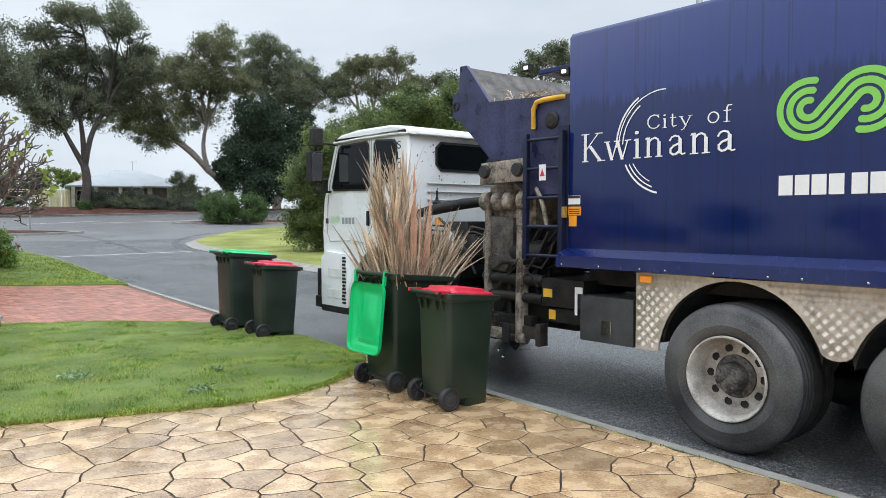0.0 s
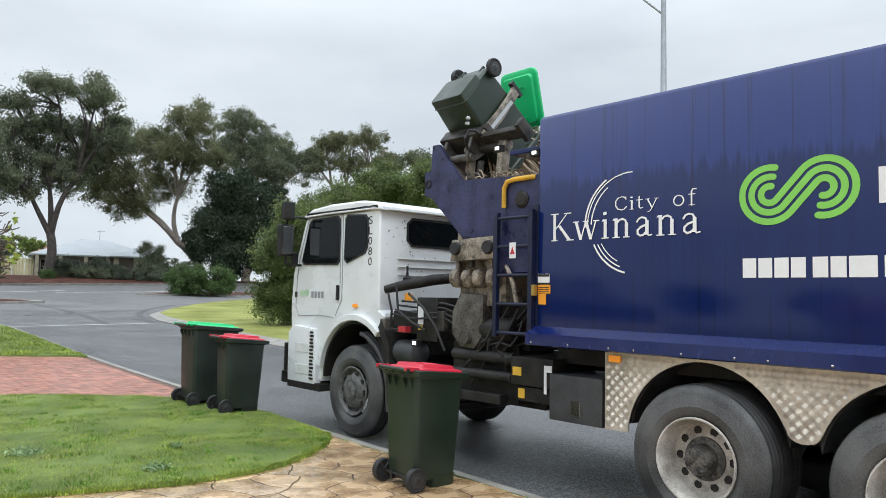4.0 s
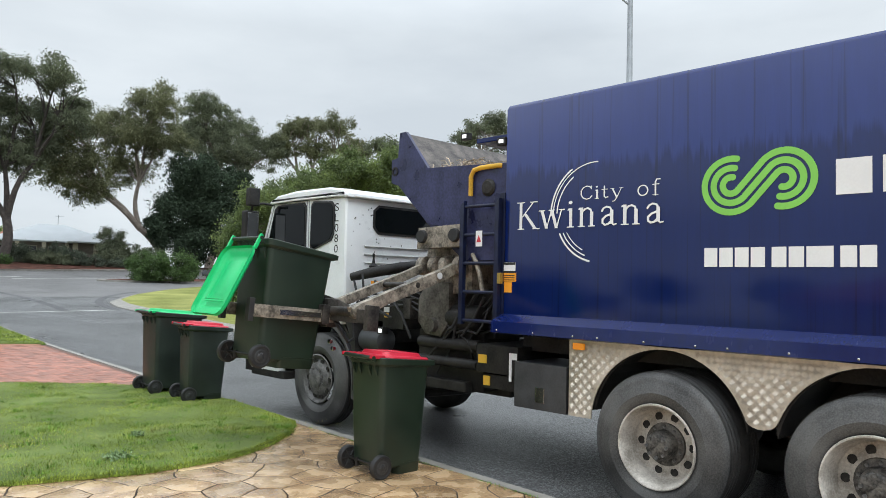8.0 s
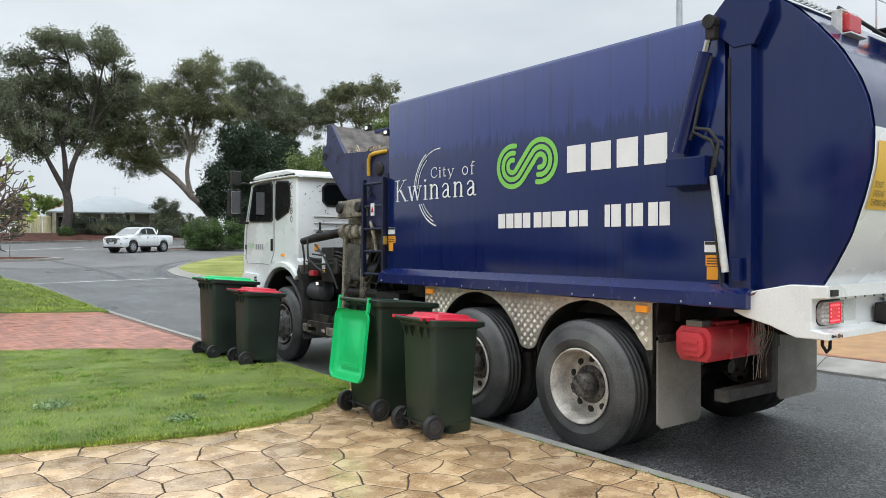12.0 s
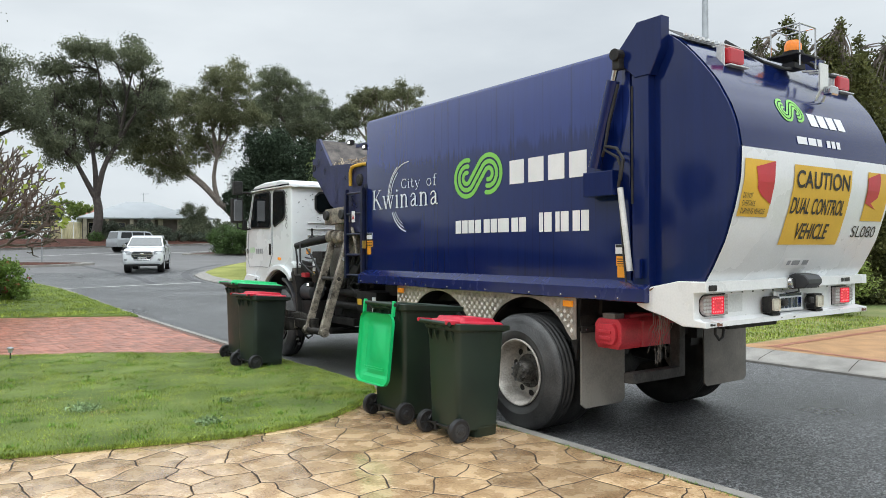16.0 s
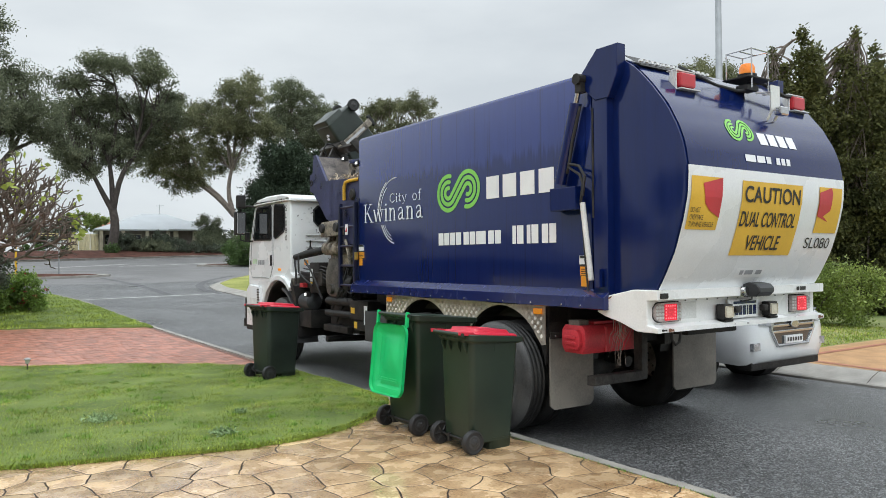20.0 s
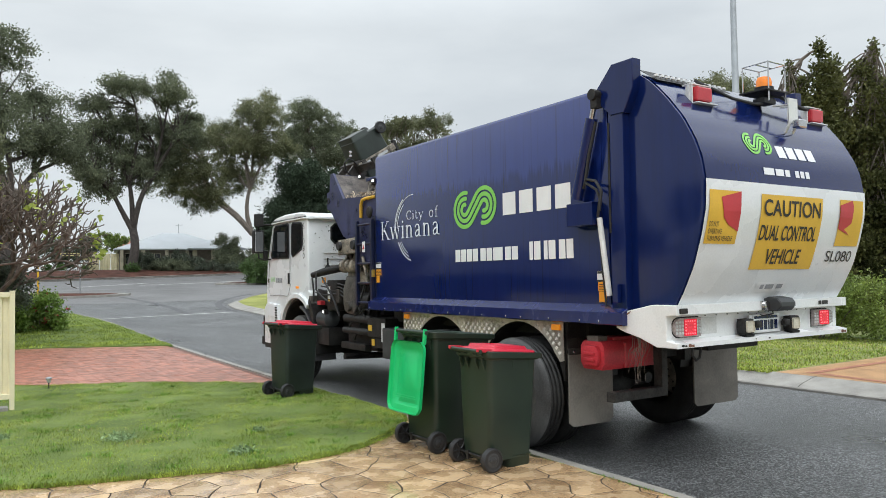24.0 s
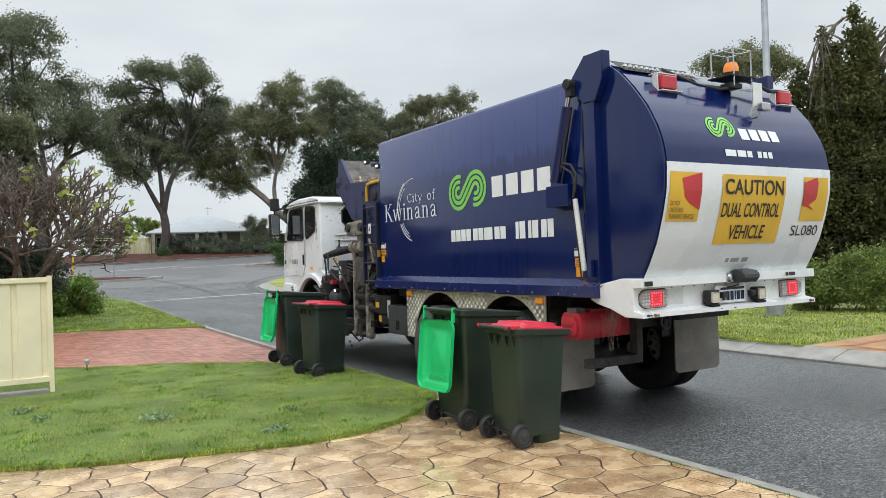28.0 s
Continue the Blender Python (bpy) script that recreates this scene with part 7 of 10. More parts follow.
def make_fronds():
    """Dry palm leaves standing in the open bin."""
    rng = random.Random(11)
    th = thing("palm_fronds", BIN_A0, "bundle of dry brown palm fronds stuffed into the bin", "palm fronds")
    def blade(verts, faces, a, d, ln, w, droop, fold=0.3):
        side = d.cross(Vector((rng.uniform(-1, 1), rng.uniform(-1, 1), 0.2))).normalized()
        nrm = d.cross(side).normalized()
        k0 = len(verts)
        for i in range(6):
            f = i / 5
            p = a + d * ln * f + Vector((d.x, d.y, -0.4)) * droop * f * f * ln
            ww = w * (1 - f ** 2 * 0.97) * (0.5 + 1.0 * min(f * 4, 1) * 0.5)
            verts.append(tuple(p - side * ww)), verts.append(tuple(p + nrm * ww * fold)), verts.append(tuple(p + side * ww))
        for i in range(5):
            for j in range(2):
                q = k0 + i * 3 + j
                faces.append((q, q + 1, q + 4, q + 3))
    for k in range(14):
        verts, faces = [], []
        # each frond: a stalk and a fan of leaflets
        fx, fy = -0.24 + 0.52 * (k % 7) / 6 + rng.uniform(-0.03, 0.03), rng.uniform(-0.22, 0.22)
        lean = Vector((fx * 0.75 + rng.uniform(-0.06, 0.06), fy * 0.7, 1.0)).normalized()
        top = 1.45 if -0.2 < fx < 0.05 else 1.15 if fx < -0.2 else 0.90 - 0.7 * fx
        for j in range(95):
            f = rng.random() ** 1.15
            a = Vector((fx * 0.8, fy * 0.8, 0.60)) + lean * f * top * 0.85
            d = (lean + Vector((rng.gauss(0, 0.155), rng.gauss(0, 0.155), rng.uniform(0.0, 0.2)))).normalized()
            blade(verts, faces, a, d, rng.uniform(0.30, 0.62), rng.uniform(0.008, 0.021), rng.uniform(0, 0.35))
        part("frond", raw("frond", verts, faces, FROND), None, th, "dry straw-coloured frond")
    verts, faces = [], []
    for k in range(380):
        a = Vector((rng.uniform(-0.28, 0.31), rng.uniform(-0.25, 0.25), 0.90))
        out = 1.0 if a.x > 0 else 0.6
        d = Vector((a.x * 1.75 * out + rng.gauss(0.06, 0.15), a.y * 0.9 + rng.gauss(0, 0.12), 1.0)).normalized()
        blade(verts, faces, a, d, rng.uniform(0.40, 0.85), rng.uniform(0.006, 0.017), rng.uniform(0, 0.35))
    tagged(part("loose_leaf", raw("loose_leaf", verts, faces, FROND), None, th, "loose dry leaflets"), kind="stuff")
    for x, y, z, dx, ln in ((-0.05, -0.18, 1.05, -0.02, 1.15), (-0.12, -0.05, 1.0, -0.08, 1.25), (-0.25, -0.2, 1.2, -0.40, 0.6), (0.0, 0.1, 1.0, -0.02, 1.2), (0.05, -0.22, 0.95, 0.06, 1.0), (-0.2, 0.0, 1.1, -0.16, 0.95), (-0.16, -0.22, 1.15, -0.22, 0.75), (0.12, -0.15, 0.95, 0.2, 0.75), (-0.02, -0.24, 1.0, 0.03, 0.9)):
        verts, faces = [], []
        blade(verts, faces, Vector((x, y, z)), Vector((dx, rng.uniform(-0.05, 0.05), 1)).normalized(), ln, 0.036, 0.12, 0.6)
        part("husk", raw("husk", verts, faces, FROND_HUSK), None, th, "orange-brown leaf husk")
    return th


FRONDS = make_fronds()

# ---- passing vehicles: x to their right, y ahead, z up from the road ----
def car_wheel(parent, x, y, r, w, out):
    bm = B()
    prof = [(r * 0.62, 0.0), (r * 0.70, -0.006), (r * 0.93, 0.0), (r, 0.03), (r, w - 0.03), (r * 0.93, w), (r * 0.62, w)]
    lathe(bm, [(a, -out * b) for a, b in prof], "x", (0, 0, 0), 32, cap=False)
    t = part("wheel", bm, RUBBER_CLEAN, parent, "black tyre", True, pose(x, y, r))
    bm = B()
    lathe(bm, [(r * 0.64, -out * 0.005), (r * 0.60, -out * 0.06), (0.05, -out * 0.07)], "x", (0, 0, 0), 28, cap=False)
    rim = part("rim", bm, CAR_DARK, t, "dark inside of the alloy rim", True)
    bm = B()
    lathe(bm, [(r * 0.65, 0.0), (r * 0.64, out * 0.008), (r * 0.585, out * 0.006), (r * 0.56, -out * 0.02)], "x", (0, 0, 0), 30, cap=False)
    part("rim_lip", bm, CAR_SILVER, rim, "silver rim lip", True)
    for k in range(6):
        a = 2 * math.pi * k / 6
        c, s = math.cos(a), math.sin(a)
        bm = B()
        q = []
        for rad, half, dx in ((0.05, 0.035, 0.0), (r * 0.40, 0.034, -0.002), (r * 0.60, 0.055, 0.004)):
            for e in (-1, 1):
                q.append(bm.verts.new((out * dx, rad * c - e * half * s, rad * s + e * half * c)))
                q.append(bm.verts.new((out * (dx - 0.03), rad * c - e * half * s, rad * s + e * half * c)))
        for b0 in (0, 4):
            bm.faces.new([q[b0], q[b0 + 2], q[b0 + 6], q[b0 + 4]])
            bm.faces.new([q[b0], q[b0 + 1], q[b0 + 5], q[b0 + 4]])
            bm.faces.new([q[b0 + 2], q[b0 + 3], q[b0 + 7], q[b0 + 6]])
        bmesh.ops.recalc_face_normals(bm, faces=bm.faces[:])
        part("spoke", bm, CAR_SILVER, rim, "silver spoke")
    bm = B()
    lathe(bm, [(0.075, -out * 0.03), (0.075, out * 0.003), (0.045, out * 0.008), (0.0, out * 0.008)], "x", (0, 0, 0), 16, cap=False)
    part("hub_cap", bm, CAR_SILVER, rim, "silver hub cap", True)
    return t


def round_section(y, zb, zt, w):
    """A rounded cross-section of a car's body."""
    half = [(0.0, zb), (w * 0.9, zb), (w, zb + 0.12), (w * 1.005, (zb + zt) / 2), (w * 0.985, zt - 0.12), (w * 0.94, zt - 0.04), (w * 0.84, zt), (w * 0.45, zt + 0.018), (0.0, zt + 0.025)]
    return [(x, y, z) for x, z in half] + [(-x, y, z) for x, z in half[-2:0:-1]]


def arched(rings, wheels):
    """The body's sections, closer over the wheels, where the sill rises round each arch."""
    rows = sorted(rings, key=lambda r: -r[0])
    ys = {r[0] for r in rows}
    for y, r in wheels:
        ys |= {y + (r + 0.075) * math.cos(radians(a)) for a in range(0, 181, 12)} | {y + (r + 0.079), y - (r + 0.079)}
    out = []
    for y in sorted(ys, reverse=True):
        a, b = next((p, q) for p, q in zip(rows, rows[1:]) if q[0] <= y <= p[0])
        f = (a[0] - y) / (a[0] - b[0])
        zb, zt, w = (a[k] + (b[k] - a[k]) * f for k in (1, 2, 3))
        for wy, r in wheels:
            R = r + 0.076
            if abs(y - wy) < R:
                zb = max(zb, r + 0.01 + math.sqrt(R * R - (y - wy) ** 2))
        out.append((y, zb, zt, w))
    return out


def car(name, m, prof, cabin, W, wheels, paint, label, category, panes, rings=None):
    c = thing(name, m, label, category)
    bm = B()
    if rings:
        loft(bm, [round_section(*r) for r in arched(rings, wheels)])
        bmesh.ops.recalc_face_normals(bm, faces=bm.faces[:])
    else:
        prism(bm, prof, "x", -W / 2, W / 2, 0.05, 3)
    part("body", bm, paint, c, "", True)
    bm = B()
    pts = cabin
    va = [[bm.verts.new((s * (W / 2 - (0.04 if h < pts[0][1] + 0.05 else 0.20)), y, h)) for y, h in pts] for s in (-1, 1)]
    n = len(pts)
    for i in range(n):
        bm.faces.new([va[0][i], va[0][(i + 1) % n], va[1][(i + 1) % n], va[1][i]])
    bm.faces.new(va[0][::-1]), bm.faces.new(va[1])
    bmesh.ops.recalc_face_normals(bm, faces=bm.faces[:])
    bmesh.ops.bevel(bm, geom=bm.edges[:], offset=0.03, segments=2, affect="EDGES")
    cab_ = part("cabin", bm, paint, c, "", True)
    z0 = cabin[0][1]
    zt = max(h for _, h in cabin)

    def half(h):
        return W / 2 - 0.04 - 0.16 * (h - z0) / (zt - z0) + 0.004
    for q in panes:
        for s in (-1, 1):
            bm = B()
            bm.faces.new([bm.verts.new((s * (half(h) + 0.002), y, h)) for y, h in q])
            part("side_window", bm, GLASS, cab_, "dark side window")
    # front and rear screens follow the cabin's slopes
    for (y0, h0), (y1, h1), off in ((cabin[0], cabin[1], 0.012), (cabin[-1], cabin[-2], -0.012)):
        bm = B()
        q = []
        for s, f in ((-1, 0.10), (1, 0.10), (1, 0.92), (-1, 0.92)):
            y, h = y0 + (y1 - y0) * f, h0 + (h1 - h0) * f
            q.append(bm.verts.new((s * (half(h) - 0.07), y + off, h + 0.012)))
        bm.faces.new(q)
        part("windscreen" if off > 0 else "rear_window", bm, SCREEN, cab_, "dark glass")
    ws = []
    for y, r in wheels:
        for s in (-1, 1):
            ws.append(car_wheel(c, s * (W / 2 + (-0.01 if rings else 0.015)), y, r, 0.24, s))
            bm = B()
            if rings:
                lathe(bm, [(r + 0.07, s * (W / 2 - 0.005)), (r + 0.07, s * (W / 2 - 0.30)), (0.05, s * (W / 2 - 0.30))], "x", (0, y, r + 0.02), 28, cap=False)
            else:
                lathe(bm, [(r + 0.06, s * (W / 2 + 0.006)), (r + 0.06, s * (W / 2 - 0.24))], "x", (0, y, r + 0.02), 28)
            part("wheel_arch", bm, CHASSIS, c, "black wheel arch")
    return c, ws


def make_ute():
    W = 1.86
    rings = [(2.74, 0.50, 0.78, 0.62), (2.71, 0.42, 0.94, 0.78), (2.64, 0.37, 1.02, 0.87), (2.50, 0.35, 1.10, 0.925), (2.24, 0.36, 1.16, 0.945), (1.8, 0.43, 1.21, 0.95), (1.35, 0.45, 1.25, 0.945), (0.9, 0.45, 1.26, 0.935),
             (-0.9, 0.45, 1.27, 0.935), (-1.6, 0.48, 1.27, 0.945), (-2.5, 0.50, 1.26, 0.93), (-2.64, 0.54, 1.24, 0.91), (-2.68, 0.60, 1.12, 0.87)]
    prof = [(2.58, 0.42), (2.66, 0.62), (2.63, 0.94), (2.46, 1.06), (1.95, 1.13), (1.40, 1.17), (-0.55, 1.14), (-0.58, 1.12), (-2.62, 1.12), (-2.68, 1.05), (-2.66, 0.62), (-2.5, 0.46)]
    cabin = [(1.48, 1.235), (0.70, 1.76), (0.38, 1.84), (-0.50, 1.85), (-0.78, 1.78), (-0.98, 1.24)]
    panes = [[(1.06, 1.315), (0.60, 1.69), (0.22, 1.75), (0.22, 1.315)], [(0.14, 1.315), (0.14, 1.75), (-0.50, 1.74), (-0.70, 1.46), (-0.74, 1.315)]]
    c, ws = car("ute", pose(8.9, 60, 0, 0, 0, 180), prof, cabin, W, ((1.62, 0.39), (-1.60, 0.39)), CAR_WHITE, "white dual-cab ute with a chrome grille driving down the street", "ute", panes, rings)
    bm = B()
    hexa = [(-0.36, 0.60), (0.36, 0.60), (0.50, 0.80), (0.46, 0.97), (0.38, 1.005), (-0.38, 1.005), (-0.46, 0.97), (-0.50, 0.80)]
    prism(bm, hexa, "y", 2.58, 2.745, 0.01)
    g = part("grille", bm, CAR_DARK, c, "black grille with bright bars")
    bm = B()
    tube(bm, [(x, 2.745, z) for x, z in hexa + hexa[:1]], 0.026, 8)
    part("grille_surround", bm, CHROME, g, "thick bright grille surround", True)
    for h, hw in ((0.78, 0.47), (0.86, 0.47), (0.93, 0.45)):
        bm = B()
        box(bm, (-hw, 2.735, h - 0.016), (hw, 2.77, h + 0.016), 0.008)
        part("grille_bar", bm, CHROME, g, "bright grille bar")
    bm = B()
    lathe(bm, [(0.10, 2.77), (0.10, 2.785), (0.085, 2.79)], "y", (0, 0, 0.87), 20)
    for v in bm.verts:
        v.co.z = 0.87 + (v.co.z - 0.87) * 0.5
    part("badge", bm, CHROME, g, "plain oval badge")
    bm = B()
    box(bm, (-0.70, -2.3, 0.40), (0.70, 2.35, 0.62), 0.02)
    part("underbody", bm, CHASSIS, c, "black underbody")
    for s in (-1, 1):
        for y in (0.98, 0.18, -0.90):
            bm = B()
            box(bm, (s * 0.925, y - 0.005, 0.56), (s * 0.9385, y + 0.005, 1.17))
            part("door_seam", bm, CHASSIS, c, "dark door seam")
        bm = B()
        box(bm, (s * 0.86, -0.95, 1.278), (s * 0.898, 1.2, 1.293), 0.004)
        part("waist_trim", bm, CAR_DARK, c, "black waist trim")
    for s in (-1, 1):
        bm = B()
        prism(bm, [(s * 0.53, 0.87), (s * 0.70, 0.875), (s * 0.84, 0.885), (s * 0.91, 0.91), (s * 0.945, 0.95), (s * 0.945, 1.03), (s * 0.91, 1.045), (s * 0.84, 1.045), (s * 0.70, 1.035), (s * 0.50, 1.0)], "y", 2.20, 2.74)
        for v in bm.verts:
            if v.co.y > 2.5:
                v.co.y = lerp_table([(0.5, 2.765), (0.62, 2.755), (0.78, 2.715), (0.87, 2.63), (0.925, 2.50), (0.945, 2.36)], abs(v.co.x)) - 0.5 * max(0.0, v.co.z - 0.95)
        part("headlamp", bm, HEADLAMP, c, "clear headlamp", True)
        bm = B()
        prism(bm, [(s * 0.62, 0.55), (s * 0.84, 0.55), (s * 0.84, 0.65), (s * 0.68, 0.66)], "y", 2.58, 2.725, 0.012)
        part("fog_lamp", bm, HEADLAMP, c, "round fog lamp")
        bm = B()
        box(bm, (s * 0.93, 0.98, 1.22), (s * 1.13, 1.12, 1.40), 0.05)
        part("mirror", bm, CHROME, c, "bright door mirror", True)
        bm = B()
        box(bm, (s * 0.70, -2.70, 0.72), (s * 0.90, -2.64, 1.02), 0.02)
        part("tail_lamp", bm, RED_LENS, c, "red tail lamp")
        bm = B()
        tube(bm, [(s * 0.84, 1.0, 0.42), (s * 0.96, 0.9, 0.40), (s * 0.96, -0.8, 0.40), (s * 0.84, -0.9, 0.42)], 0.035, 8)
        part("side_step", bm, CHASSIS, c, "black side step")
        for y in (0.05, -0.62):
            bm = B()
            box(bm, (s * (W / 2), y, 1.06), (s * (W / 2 + 0.03), y + 0.16, 1.095), 0.008)
            part("door_handle", bm, CHROME, c, "bright door handle")
    bm = B()
    box(bm, (-0.80, 2.45, 0.29), (0.80, 2.66, 0.40), 0.03)
    part("lower_bumper", bm, CHASSIS, c, "black lower bumper")
    bm = B()
    box(bm, (-0.20, 2.74, 0.62), (0.20, 2.775, 0.72), 0.004)
    pl = part("number_plate", bm, DECAL, c, "white number plate")
    bm = B()
    bars(bm, [(k * 0.06, 0.04) for k in range(6)], -0.17, 0.645, 0.05, lambda u, v: (u, 2.7775, v))
    part("plate_bars", bm, BLACK_DECAL, pl)
    bm = B()
    box(bm, (-0.80, -2.55, 1.29), (0.80, -1.0, 1.305), 0.0)
    part("tray", bm, CAR_DARK, c, "dark tray cover")
    bm = B()
    for s in (-1, 1):
        tube(bm, [(s * 0.74, -1.0, 1.22), (s * 0.70, -1.15, 1.60), (s * 0.66, -1.2, 1.66)], 0.035, 8)
    tube(bm, [(-0.66, -1.2, 1.66), (0.66, -1.2, 1.66)], 0.035, 8)
    part("sports_bar", bm, CHROME, c, "bright sports bar", True)
    return c, ws


def make_sedan(paint, label):
    W = 1.80
    prof = [(2.28, 0.30), (2.32, 0.55), (2.22, 0.72), (1.15, 0.92), (-1.45, 0.96), (-2.25, 0.92), (-2.34, 0.62), (-2.28, 0.32)]
    cabin = [(1.22, 0.90), (0.40, 1.38), (0.1, 1.44), (-0.75, 1.43), (-1.05, 1.36), (-1.75, 0.94)]
    panes = [[(0.95, 0.98), (0.36, 1.33), (-0.05, 1.37), (-0.05, 0.98)], [(-0.13, 0.98), (-0.13, 1.37), (-0.72, 1.36), (-1.10, 1.18), (-1.25, 0.98)]]
    c, ws = car("sedan", pose(-200, 55, 0), prof, cabin, W, ((1.42, 0.32), (-1.38, 0.32)), paint, label, "car", panes)
    for s in (-1, 1):
        bm = B()
        box(bm, (s * 0.50, 2.12, 0.60), (s * 0.86, 2.30, 0.74), 0.03)
        part("headlamp", bm, HEADLAMP, c, "clear headlamp")
        bm = B()
        box(bm, (s * 0.55, -2.36, 0.66), (s * 0.86, -2.22, 0.86), 0.03)
        part("tail_lamp", bm, RED_LENS, c, "red tail lamp")
    return c, ws


def make_wagon(paint, label):
    W = 1.84
    prof = [(2.30, 0.40), (2.34, 0.62), (2.26, 0.95), (1.35, 1.08), (-2.30, 1.08), (-2.36, 0.70), (-2.30, 0.42)]
    cabin = [(1.38, 1.06), (0.72, 1.68), (0.4, 1.76), (-1.9, 1.76), (-2.12, 1.70), (-2.30, 1.06)]
    panes = [[(1.08, 1.14), (0.66, 1.60), (0.2, 1.66), (0.2, 1.14)], [(0.12, 1.14), (0.12, 1.66), (-0.9, 1.66), (-0.9, 1.14)], [(-0.98, 1.14), (-0.98, 1.66), (-1.85, 1.64), (-2.0, 1.14)]]
    c, ws = car("wagon", pose(-200, 58, 0), prof, cabin, W, ((1.42, 0.36), (-1.42, 0.36)), paint, label, "car", panes)
    return c, ws


UTE, UTE_WHEELS = make_ute()
SEDAN, SEDAN_WHEELS = make_sedan(CAR_SILVER, "silver sedan passing on the main road")
WAGON_2, WAGON_2_WHEELS = make_wagon(CAR_SILVER, "silver four-wheel-drive wagon passing on the main road")
WAGON, WAGON_WHEELS = make_wagon(CAR_DARK, "dark four-wheel-drive wagon passing on the main road")

# ---- trees and shrubs ----
def leaf_cloud(rng, centres, radii, counts, size, droop, flat=0.75):
    """Many small folded leaves gathered in clumps: arrays of corners and faces."""
    pos = np.concatenate([c + rng.normal(0, 1, (k, 3)) * (np.array([r, r, r * flat]) * 0.52) for c, r, k in zip(centres, radii, counts)])
    n = len(pos)
    ax = rng.normal(0, 1, (n, 3)) + np.array([0, 0, -droop])
    ax /= np.linalg.norm(ax, axis=1)[:, None]
    side = np.cross(ax, rng.normal(0, 1, (n, 3)))
    side /= np.linalg.norm(side, axis=1)[:, None]
    ln = size * rng.uniform(0.6, 1.35, (n, 1))
    wd = ln * rng.uniform(0.20, 0.34, (n, 1))
    v = np.stack([pos, pos + ax * ln * 0.45 + side * wd, pos + ax * ln, pos + ax * ln * 0.5 - side * wd], 1).reshape(-1, 3)
    return v


def leaf_mesh(name, v, mat, corners=4):
    n = len(v) // corners
    me = bpy.data.meshes.new(name)
    me.vertices.add(len(v))
    me.vertices.foreach_set("co", v.astype(np.float32).ravel())
    me.loops.add(len(v))
    me.loops.foreach_set("vertex_index", np.arange(len(v), dtype=np.int32))
    me.polygons.add(n)
    me.polygons.foreach_set("loop_start", np.arange(0, len(v), corners, dtype=np.int32))
    me.materials.append(mat)
    me.update(calc_edges=True)
    me.validate()
    return me


def bend_line(rng, a, b, n, wob, sag=0.0):
    a, b = np.array(a, float), np.array(b, float)
    out = []
    ph = rng.uniform(-1, 1, 3)
    ln = np.linalg.norm(b - a)
    for i in range(n + 1):
        f = i / n
        p = a + (b - a) * f + ph * wob * ln * math.sin(math.pi * f) + np.array([0, 0, sag * ln * math.sin(math.pi * f)])
        out.append(tuple(p))
    return out


TREE_COUNT = [0]


